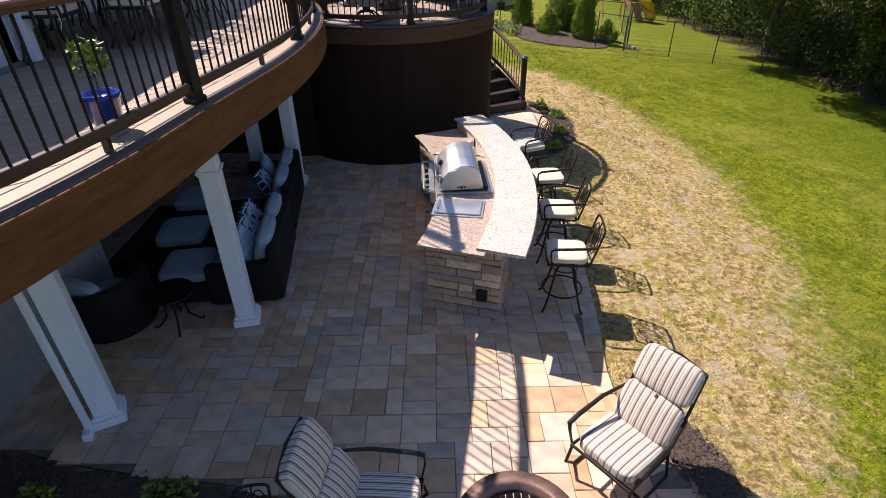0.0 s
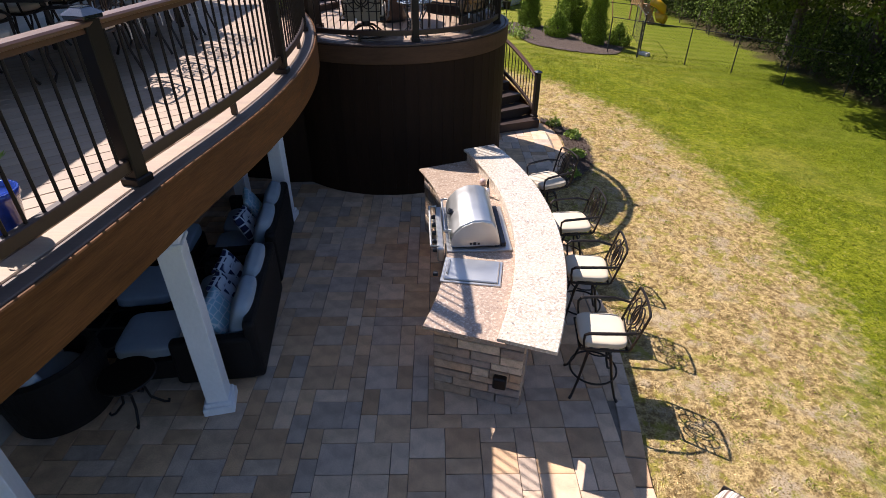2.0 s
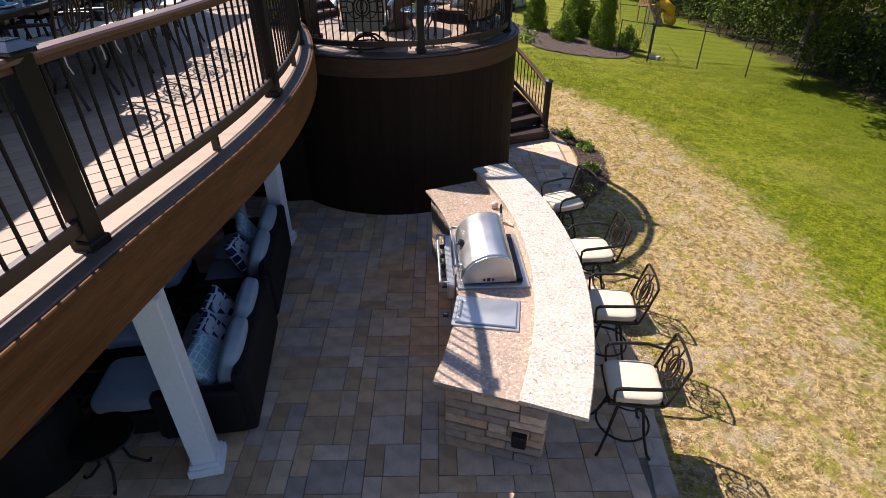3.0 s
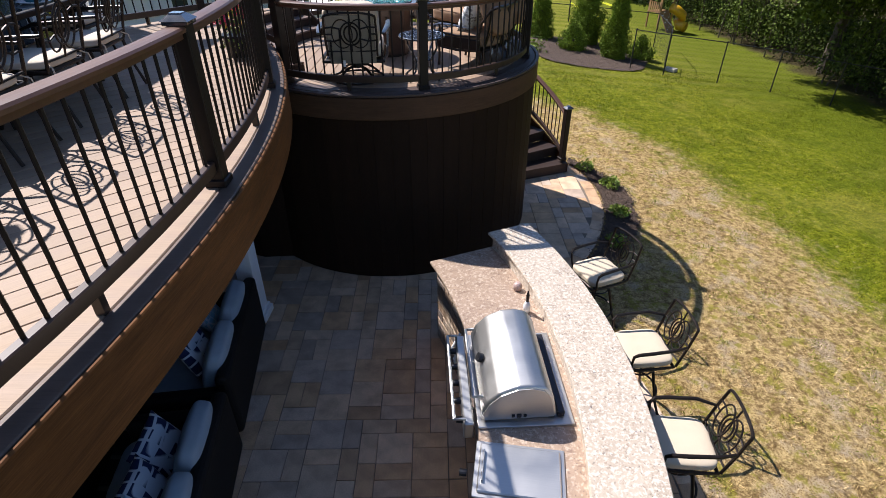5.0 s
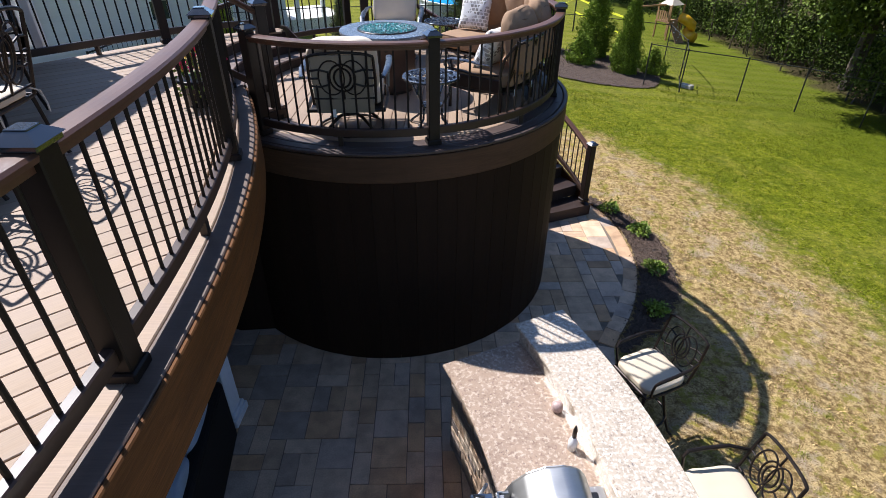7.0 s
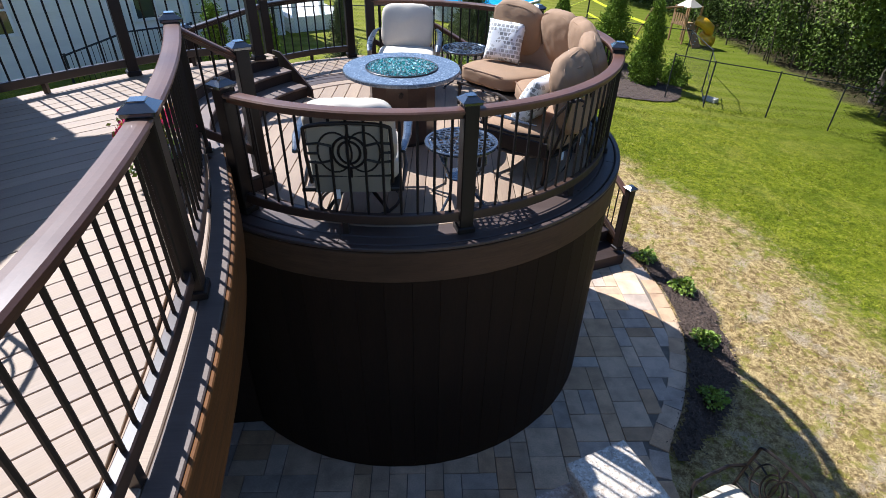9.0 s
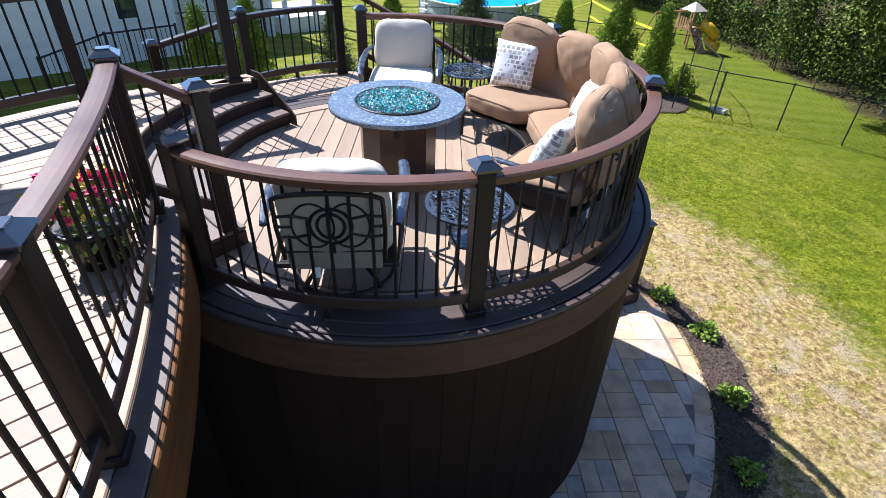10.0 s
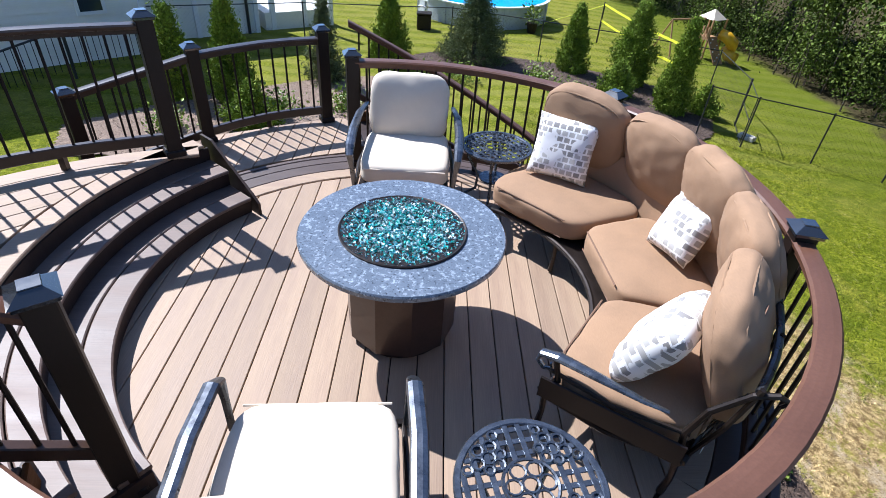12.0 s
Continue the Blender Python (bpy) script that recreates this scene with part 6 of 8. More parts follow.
def crescent_sofa():
    s = thing("crescent_sofa", "curved outdoor sectional with brown cushions on a dark cast frame", "sofa")
    z = Z_RD
    Mt = M["black_metal"]
    spans = ((65, 22), (21, -16), (-17, -57))
    for k, (a, b) in enumerate(spans):
        r0 = (0.97, 1.04, 0.97)[k]
        part("seat_cushion", soft_sector(a, b, r0, 1.64, z + 0.27, 0.17, k, skew=((7, 0), (0, 0), (0, 11))[k]), M["brown_cush"], s, "brown box seat cushion", smooth=True)
        half = radians(a - b) / 2
        edge = [(t, (r0 + 0.012) * math.cos(half * 0.75) / math.cos(half * (2 * t - 1))) for t in np.linspace(0.1, 0.9, 12)]
        for hh in (0.30, 0.428):
            part("piping", tube([sc(a + (b - a) * t, rr, z + hh) for t, rr in edge], 0.005, 5), M["piping"], s)
    for k, (a, w) in enumerate(((46, 0.66), (23, 0.62), (4, 0.60), (-15, 0.60), (-34, 0.66))):
        m = Matrix.Translation(sc(a, (1.64, 1.66, 1.65, 1.64, 1.58)[k], z + (0.75, 0.75, 0.76, 0.74, 0.70)[k])) @ Matrix.Rotation(radians(a + 90), 4, "Z") @ Matrix.Rotation(radians(72), 4, "X") @ Matrix.Rotation(radians((3, -4, 2, -3, 4)[k]), 4, "Z")
        c = part("back_cushion", cushion(w, 0.62, 0.18, m, 3.1, 0.4, 10 + k, crease=0.014, n=20), M["brown_cush"], s, "plump brown back cushion with a tufted seam", smooth=True)
        seam = [m @ Vector((x * w, 0.19 + 0.012 * math.sin(x * 9 + k), 0.104 - 0.07 * (x * 2) ** 2)) for x in np.linspace(-0.42, 0.42, 9)]
        part("seam", tube(seam, 0.005, 5), M["piping"], c)
        for zz in (-0.05, 0.055):
            loop = []
            for q in np.linspace(0, 2 * math.pi, 41)[:-1]:
                cq, sq = math.cos(q), math.sin(q)
                k2 = (1 - abs(zz / 0.09) ** 3.1) ** (1 / 3.1) / (abs(cq) ** 3.1 + abs(sq) ** 3.1) ** (1 / 3.1)
                loop.append(m @ Vector((cq * k2 * w / 2, sq * k2 * 0.31, zz)))
            part("welt", tube(loop, 0.0055, 5, True), M["brown_cush"], c)
    for r, h, a, b in ((0.97, 0.25, 64, -57), (1.62, 0.25, 60, -48), (1.73, 0.74, 57, -46)):
        # top rail takes the lighter metal, whose colour stands for its glint
        part("frame_rail", tube([sc(t, r, z + h) for t in np.linspace(a, b, 28)], 0.017, 8), M["table_metal"] if h > 0.5 else Mt, s)
    part("seat_deck", sweep([sc(t, 1.29, z + 0.245) for t in np.linspace(58, -49, 28)], rect(0.64, 0.015)), Mt, s)
    for t in np.linspace(57, -46, 9):
        part("back_upright", tube([sc(t, 1.62, z + .25), sc(t, 1.69, z + .5), sc(t, 1.735, z + .76)], 0.012, 6), Mt, s)
    lat = bmesh.new()
    for t in np.linspace(57, -41, 22):
        tube([sc(t, 1.625, z + .27), sc(t - 2.5, 1.67, z + .5), sc(t - 5, 1.70, z + .71)], 0.006, 5, bm=lat)
        tube([sc(t - 5, 1.625, z + .27), sc(t - 2.5, 1.675, z + .5), sc(t, 1.70, z + .71)], 0.006, 5, bm=lat)
    part("back_lattice", lat, Mt, s, "crossed dark metal lattice")
    part("back_cloth", sweep([sc(t, 1.605, z + 0.3) for t in np.linspace(-44, 55, 24)], [(0, 0), (0.012, 0), (0.06, 0.36), (0.048, 0.36)]), M["brown_cush"], s)
    for t, r in ((63, 0.99), (58, 1.6), (28, 0.99), (28, 1.6), (-18, 0.99), (-18, 1.6), (-56, 0.99), (-48, 1.6)):
        part("leg", tube([sc(t, r, z + .25), sc(t, r + .01, z + .12), sc(t, r, z + .01)], [.017, .014, .018], 8), Mt, s)

    def end(r, h):
        return sc(-58 + 15.6 * (r - 0.96), r, z + h)

    arm = [end(1.5, .50), end(1.4, .505), end(1.2, .52), end(1.03, .515), end(.95, .49), end(.935, .44), end(.97, .41), end(1.01, .43), end(1.0, .46)]
    part("arm", tube(arm, [.010, .016, .025, .029, .026, .018, .014, .011, .008], 10, flat=0.55), M["lattice_metal"], s, "dark cast arm with a scrolled end")
    part("arm_post", tube([end(1.02, .50), end(1.05, .38), end(.99, .25)], [.013, .015, .013], 8), Mt, s)
    part("end_upright", tube([end(1.6, .25), end(1.58, .42), end(1.62, .58), end(1.72, .72), end(1.79, .75), end(1.83, .73), end(1.81, .70)], [.016, .015, .014, .014, .013, .010, .008], 8), Mt, s)
    # added dark board, stands in for the shade on the seat's end
    part("side_apron", sweep([sc(-59.3, 0.99, z + .255), sc(-49.2, 1.62, z + .255)], rect(0.012, 0.13)), M["baluster"], s, "dark panel standing in for shade at the seat's end")
    part("side_rail", tube([end(.98, .25), end(1.3, .235), end(1.62, .25)], 0.016, 7), Mt, s)
    part("side_rail", tube([end(1.0, .42), end(1.3, .40), end(1.6, .42)], 0.011, 7), Mt, s)
    for t in (-42, -28):
        part("hang_tag", box(0.035, 0.003, 0.07), M["trim"], s, "white care label", loc=sc(t, 1.66, z + .2), rot=(0, 0, radians(t + 90)))


crescent_sofa()
pillow(sc(47, 1.40, Z_RD + 0.66), 70, -29, 0.43, M["tile_pillow"], "white pillow with grey squares leaning on the sofa", seed=1)
pillow(sc(3, 1.48, Z_RD + 0.62), 62, -80, 0.345, M["tile_pillow"], "small white pillow with grey squares in the sofa's middle", seed=2, roll=8)
pillow(sc(-39, 1.31, Z_RD + 0.62), 62, -132, 0.44, M["tile_pillow"], "large white pillow with grey squares by the sofa arm", 0.18, seed=3)


# ---- lounge below the deck
def wicker_sofa(x, y, turn, n, label, chaise=False):
    s = thing("wicker_sofa", label, "sofa", "wicker seats under the deck", (x, y, 0), turn)
    w = 0.66 * n
    Wk = M["wicker"]
    part("base", box(w + 0.2, 0.84, 0.26, (0, 0, 0.03), 0, 0.03, seg=2), Wk, s)
    bm = box(w + 0.24, 0.13, 0.74, (0, -0.40, 0.03), 0, 0.05, seg=3)
    part("backrest", bm, Wk, s, "woven black wicker back")
    for q in (-1, 1):
        part("arm", box(0.14, 0.8, 0.56, (q * (w / 2 + 0.06), 0.0, 0.03), 0, 0.05, seg=3), Wk, s)
    for k in range(n):
        cx = (k - (n - 1) / 2) * 0.66
        part("seat_cushion", cushion(0.64, 0.70, 0.15, Matrix.Translation((cx, 0.05, 0.37)), 6, 0.15, k), M["grey_cush"], s, "slate grey seat cushion", smooth=True)
        m = Matrix.Translation((cx, -0.27, 0.66)) @ Matrix.Rotation(radians(-72), 4, "X")
        part("back_cushion", cushion(0.62, 0.46, 0.17, m, 4.5, 0.3, k + 5), M["grey_cush"], s, "slate grey back cushion", smooth=True)
    if chaise:
        part("chaise_base", box(0.7, 0.62, 0.26, (-(n - 1) / 2 * 0.66, 0.72, 0.03), 0, 0.03, seg=2), Wk, s)
        part("chaise_cushion", cushion(0.64, 0.62, 0.15, Matrix.Translation((-(n - 1) / 2 * 0.66, 0.70, 0.37)), 6, 0.15, 9), M["grey_cush"], s, smooth=True)


wicker_sofa(-2.58, 4.5, 97, 2, "black wicker loveseat with slate cushions and a chaise end", True)
wicker_sofa(-2.80, 6.16, 97, 2, "black wicker loveseat with slate grey cushions")


def ottoman(x, y, turn):
    s = thing("ottoman", "square black wicker ottoman with a slate grey cushion", "ottoman", "ottomans under the deck", (x, y, 0), turn)
    part("base", box(0.62, 0.68, 0.27, (0, 0, 0.02), 0, 0.03, seg=2), M["wicker"], s)
    part("cushion", cushion(0.62, 0.68, 0.15, Matrix.Translation((0, 0, 0.36)), 6, 0.18, 3), M["grey_cush"], s, smooth=True)


ottoman(-3.66, 4.97, 8)
ottoman(-3.82, 6.0, 4)
for k, (x, y, z, r, mt, lab) in enumerate(((-2.52, 4.12, 0.62, 80, "aqua_pillow", "pale aqua patterned pillow on the wicker sofa"), (-2.56, 4.45, 0.63, 100, "navy_pillow", "navy and white trellis pillow on the wicker sofa"), (-2.62, 4.85, 0.63, 85, "navy_pillow", "navy and white trellis pillow on the wicker sofa"),
                                       (-2.74, 5.95, 0.63, 95, "navy_pillow", "navy and white trellis pillow on the wicker sofa"), (-2.82, 6.5, 0.62, 105, "aqua_pillow", "pale aqua patterned pillow on the wicker sofa"))):
    pillow((x, y, z), 64, r, 0.44, M[mt], lab, seed=20 + k, roll=8 * (-1) ** k)


def barrel_chair(x, y, turn):
    s = thing("barrel_chair", "round black wicker barrel chair with pale cushions", "armchair", at=(x, y, 0), turn=turn)
    bm = bmesh.new()
    n, rings = 26, []
    for i in range(n + 1):
        a = radians(-215 + 250 * i / n) + math.pi / 2
        hgt = 0.72 - 0.16 * abs(2 * i / n - 1) ** 2
        ring = [(0.36, 0.04), (0.44, 0.04), (0.47, hgt * .6), (0.46, hgt - 0.03), (0.42, hgt), (0.38, hgt - 0.02), (0.36, hgt * .6)]
        rings.append([bm.verts.new((r * math.cos(a), r * math.sin(a), zz)) for r, zz in ring])
    for A, B in zip(rings, rings[1:]):
        for k in range(7):
            bm.faces.new((A[k], A[(k + 1) % 7], B[(k + 1) % 7], B[k]))
    bm.faces.new(rings[0]), bm.faces.new(rings[-1][::-1])
    bmesh.ops.recalc_face_normals(bm, faces=bm.faces[:])
    part("shell", bm, M["wicker"], s, "curved black wicker shell")
    part("base", lathe([(0.001, 0.0), (0.34, 0.0), (0.38, 0.05), (0.38, 0.28), (0.001, 0.28)], 28), M["wicker"], s)
    part("seat_cushion", cushion(0.62, 0.62, 0.15, Matrix.Translation((0, 0.03, 0.36)), 3, 0.2, 2), M["grey_cush"], s, smooth=True)
    part("back_cushion", cushion(0.56, 0.42, 0.15, Matrix.Translation((0, -0.24, 0.58)) @ Matrix.Rotation(radians(-75), 4, "X"), 4, 0.3, 6), M["grey_cush"], s, smooth=True)


barrel_chair(-3.92, 3.45, -20)


def scroll_table():
    s = thing("occasional_table", "small black metal table on four scrolled legs", "side table", at=(-3.16, 3.39, 0), turn=20)
    part("tabletop", lathe([(0.001, 0.46), (0.25, 0.46), (0.26, 0.475), (0.25, 0.485), (0.001, 0.485)], 28), M["black_metal"], s)
    for k in range(4):
        a = radians(90 * k)
        c, n = math.cos(a), math.sin(a)
        part("leg", tube([(.2 * c, .2 * n, .46), (.1 * c, .1 * n, .3), (.12 * c, .12 * n, .14), (.22 * c, .22 * n, .03), (.26 * c, .26 * n, .02), (.265 * c, .265 * n, .05)], .013, 7), M["black_metal"], s)


scroll_table()
tagged(part("rug", prism([(-4.7, 4.1), (-3.1, 4.1), (-3.1, 6.4), (-4.7, 6.4)], 0.006, 0.018), M["rug"]), "dark rug with a pale trellis pattern under the deck", "rug")


# ---- fire pit terrace
def striped_chair(x, y, turn, label):
    s = thing("patio_chair", label, "patio chair", "striped chairs round the fire pit", (x, y, 0), turn)
    Mt = M["black_metal"]
    part("seat_cushion", cushion(0.52, 0.54, 0.11, Matrix.Translation((0, 0.03, 0.40)) @ Matrix.Rotation(radians(4), 4, "X"), 6, 0.2, 1), M["striped"], s, "brown and cream striped seat cushion", smooth=True)
    m = Matrix.Translation((0, -0.38, 0.74)) @ Matrix.Rotation(radians(-62), 4, "X")
    for k, (o, hh) in enumerate(((-0.17, 0.36), (0.19, 0.38))):
        part("back_cushion", cushion(0.52, hh, 0.12, m @ Matrix.Translation((0, o, 0)), 5, 0.3, 4 + k), M["striped"], s, "brown and cream striped back cushion", smooth=True)
    part("button", tube([m @ Vector((0, 0.01, 0.05)), m @ Vector((0, 0.01, 0.075))], 0.014, 8), M["striped"], s)
    part("seat_frame", tube([(-.27, -.26, .33), (.27, -.26, .33), (.28, .3, .35), (-.28, .3, .35)], 0.016, 8, True), Mt, s)
    part("back_frame", tube([(-.25, -.27, .36), (-.26, -.42, .7), (-.25, -.57, 1.0), (0, -.59, 1.03), (.25, -.57, 1.0), (.26, -.42, .7), (.25, -.27, .36)], 0.014, 8), Mt, s)
    for q in (-1, 1):
        part("arm", tube([(q * .27, -.38, .63), (q * .32, -.1, .62), (q * .33, .2, .60), (q * .33, .31, .58), (q * .31, .32, .52), (q * .29, .29, .36)], [.014, .02, .023, .023, .016, .013], 8, flat=.6), Mt, s)
        part("rocker_leg", tube([(q * .28, .28, .35), (q * .29, .33, .15), (q * .29, .2, .015), (q * .29, -.1, .01), (q * .29, -.3, .03), (q * .28, -.22, .33)], .014, 8), Mt, s)
    part("cross_bar", tube([(-.29, .05, .02), (.29, .05, .02)], .012, 7), Mt, s)


striped_chair(-0.58, 0.80, -96, "striped cushioned patio rocker in half shade by the fire pit")
striped_chair(1.38, 1.31, 128, "striped cushioned patio rocker in full sun by the fire pit")


def fire_pit():
    f = thing("fire_pit", "round copper-brown metal fire pit with a wire grate", "fire pit", at=(FIRE[0], FIRE[1], 0))
    M["copper"] = mat("weathered_copper_bowl", (0.26, 0.15, 0.11), 0.45, metal=0.5, var=0.25, scale=(8, 8, 8), bump=0.15)
    part("bowl", lathe([(0.001, 0.12), (0.25, 0.12), (0.36, 0.2), (0.38, 0.33), (0.47, 0.345), (0.475, 0.36), (0.38, 0.372), (0.355, 0.36), (0.34, 0.24), (0.24, 0.15), (0.001, 0.15)], 48), M["copper"], f, "copper-brown rim and bowl", smooth=True)
    g = bmesh.new()
    for k in range(-5, 6):
        o = k * 0.06
        half = math.sqrt(0.33 ** 2 - o * o)
        tube([(o, -half, .30), (o, half, .30)], 0.006, 5, bm=g)
    tube([(0.33 * math.cos(t), 0.33 * math.sin(t), .30) for t in np.linspace(0, 6.283, 33)[:-1]], 0.008, 6, True, g)
    tube([(-.33, 0, .295), (.33, 0, .295)], 0.007, 5, bm=g)
    part("grate", g, M["black_metal"], f)
    for k in range(3):
        a = radians(30 + 120 * k)
        part("leg", tube([(.3 * math.cos(a), .3 * math.sin(a), .17), (.34 * math.cos(a), .34 * math.sin(a), .0)], .018, 8), M["black_metal"], f)
    rs = np.random.RandomState(2)
    ash = bmesh.new()
    for k in range(7):
        a, d = rs.uniform(0, 6.28), rs.uniform(0, .16)
        box(0.22, 0.05, 0.05, (d * math.cos(a), d * math.sin(a), 0.15 + 0.03 * (k % 3)), rs.uniform(0, 3), 0.012, ash)
    part("logs", ash, M["bark"], f)


fire_pit()
_o = thing("garden_ornament", "openwork dark metal garden ornament at the bed's edge", "ornament", at=(-1.57, 0.9, 0))
part("openwork", ornate_back(0.26, 0.36, 0.007), M["black_metal"], _o, rot=(radians(-20), 0, radians(10)))
part("stake", tube([(0, 0, 0), (0, 0.01, 0.1)], 0.008, 6), M["black_metal"], _o)


# ---- planting
def hosta(x, y, s, seed, mt="leaf_lime", label="young lime-green leafy plant in the mulch bed"):
    p = thing("hosta", label, "plant", "hostas in the mulch bed", (x, y, 0.02))
    rs = np.random.RandomState(seed)
    P, D = [], []
    for k in range(300):
        a, el = rs.uniform(0, 6.283), math.asin(rs.uniform(0.08, 1.0))
        r = s * rs.uniform(0.45, 0.85) * (1 + 0.2 * math.sin(3 * a + seed))
        d = np.array((math.cos(a) * math.cos(el), math.sin(a) * math.cos(el), math.sin(el)))
        P.append(d * r * (1, 1, 0.85) + (0, 0, 0.015))
        D.append(d * 1.2 + (0, 0, -0.2))
    v, f = leaves(P, s * 0.26, seed, 0.1, 1.5, np.array(D))
    part("leaves", raw_mesh("leaves", v, f, M[mt]), None, p)
    part("stem", tube([(0, 0, 0), (0.01, 0, s * 0.3), (0, 0.01, s * 0.55)], [0.012, 0.009, 0.005], 6), M["bark"], p)


for i, (x, y, s) in enumerate(((2.41, 11.36, 0.26), (2.68, 10.64, 0.28), (2.55, 9.62, 0.26), (2.24, 8.74, 0.24))):
    hosta(x, y, s * 0.78, 30 + i)
hosta(-2.35, 1.1, 0.25, 44, "leaf", "green perennial in the mulch bed by the columns")
hosta(-3.42, 1.1, 0.2, 45, "leaf", "small green perennial in the mulch bed by the columns")


# ---------------------------------------------------------------- garden beyond
def conifer(x, y, h, r, seed, kind="arb"):
    nm, lab, mt = {"arb": ("arborvitae", "dense upright green arborvitae by the fence", "leaf_arb"),
                   "spruce": ("spruce", "young blue-green spruce on the lawn", "leaf_spruce"),
                   "bush": ("shrub", "loose green garden shrub by the fence", "leaf_arb")}[kind]
    g = ground_z(x, y)
    t = thing(nm, lab, "tree" if kind != "bush" else "shrub", "evergreens along the fence", (x, y, g))
    part("trunk", tube([(0, 0, -0.05), (0, 0, h * 0.5), (0.02, 0, h * 0.95)], [0.07, 0.05, 0.01], 7), M["bark"], t)
    rs = np.random.RandomState(seed)
    P, D = [], []
    n = {"arb": 430, "spruce": 300, "bush": 260}[kind]
    n = int(n * (h / 2.2) * (r / 0.6))
    lift = {"arb": 1.5, "spruce": 0.35, "bush": 0.9}[kind]
    for k in range(n):
        z = rs.rand() ** 1.2
        if kind == "arb":
            rr = r * min(1, 1.2 * (1 - z) ** 0.6) * min(1, 0.75 + z * 2)
        elif kind == "spruce":
            rr = r * (1 - z) ** 0.85
        else:
            rr = r * min(1, 1.5 * (1 - z) ** 0.8) * min(1, 0.6 + z)
        a = rs.uniform(0, 6.283)
        rr *= rs.uniform(0.72, 1.18)
        out = np.array((math.cos(a), math.sin(a), 0.0))
        d = out + (0, 0, lift * rs.uniform(0.7, 1.3))
        d /= np.linalg.norm(d)
        tip = out * rr + (0, 0, 0.10 + z * (h - 0.12))
        L = min(rr * 0.9, 0.42) + 0.08
        m = 70 if kind != "spruce" else 80
        u = rs.rand(m) ** 0.7
        side = rs.normal(size=(m, 3)) * (0.055 + 0.03 * (kind == "bush"))
        q = tip - d * (L * u)[:, None] + side * (0.35 + u)[:, None]
        q[:, 2] = np.maximum(q[:, 2], 0.03)
        P.append(q)
        D.append(np.repeat(d[None], m, 0))
    v, f = leaves(np.concatenate(P), {"arb": 0.062, "spruce": 0.062, "bush": 0.07}[kind], seed, 0.3, {"arb": 1.9, "spruce": 2.8, "bush": 2.0}[kind], np.concatenate(D) * 1.6)
    part("crown", raw_mesh("crown", v, f, M[mt]), None, t)


for k, (x, y, h, r, kd) in enumerate(((-5.1, 19.9, 2.3, 0.52, "arb"), (-1.75, 23.3, 1.95, 0.6, "arb"), (0.75, 24.3, 2.5, 1.15, "spruce"), (3.65, 23.8, 1.9, 0.5, "arb"), (5.75, 21.2, 2.4, 0.48, "arb"),
                                     (5.3, 23.3, 2.3, 0.7, "bush"), (-3.3, 21.6, 2.0, 0.7, "spruce"), (-6.3, 19.8, 2.0, 0.5, "bush"), (6.75, 21.4, 0.75, 0.55, "bush"), (4.5, 22.0, 0.9, 0.6, "bush"), (-4.3, 18.4, 0.9, 0.7, "bush"))):
    conifer(x, y, h, r, 60 + k, kd)


def low_shrubs():
    for k, (x, y, r) in enumerate(((0.2, 22.2, 0.5), (2.4, 22.4, 0.45), (-2.6, 19.6, 0.5), (-0.6, 21.4, 0.4), (2.9, 21.2, 0.45), (-3.9, 19.2, 0.45), (-5.9, 18.0, 0.4))):
        g = ground_z(x, y)
        t = thing("golden_shrub", "low yellow-green garden shrub", "shrub", "low shrubs", (x, y, g))
        rs = np.random.RandomState(90 + k)
        pts = [(r * rs.normal() * 0.45, r * rs.normal() * 0.45, 0.05 + abs(rs.normal()) * 0.22) for _ in range(420)]
        v, f = leaves(pts, 0.09, k, 0.6)
        part("foliage", raw_mesh("foliage", v, f, M["leaf_lime"]), None, t)


low_shrubs()
blob([(-7.5, 16.6), (-5, 16.9), (-3.2, 17.9), (-2.0, 19.3), (-0.8, 20.9), (-1.2, 22.2), (-3, 22.0), (-6, 20), (-8, 18)], None, "mulch_bed", "long sun-bleached mulch bed under the evergreens", 0.05, 7, "mulch_dry", "chips_dry")
# mulch bed whose dark outline also takes in the evergreens' cast shadow
blob(smooth_line([(2.9, 21.6), (3.1, 20.2), (3.9, 19.5), (5.0, 19.25), (6.0, 19.4), (6.6, 20.2), (7.0, 21.6), (6.3, 23.3), (4.6, 24.1), (3.0, 24.4), (0.4, 25.1), (-1.2, 24.2), (-0.6, 22.9), (1.2, 22.6)], 4), None, "mulch_bed", "dark mulch bed by the fence, drawn out over the evergreens' shade", 0.05, 8)


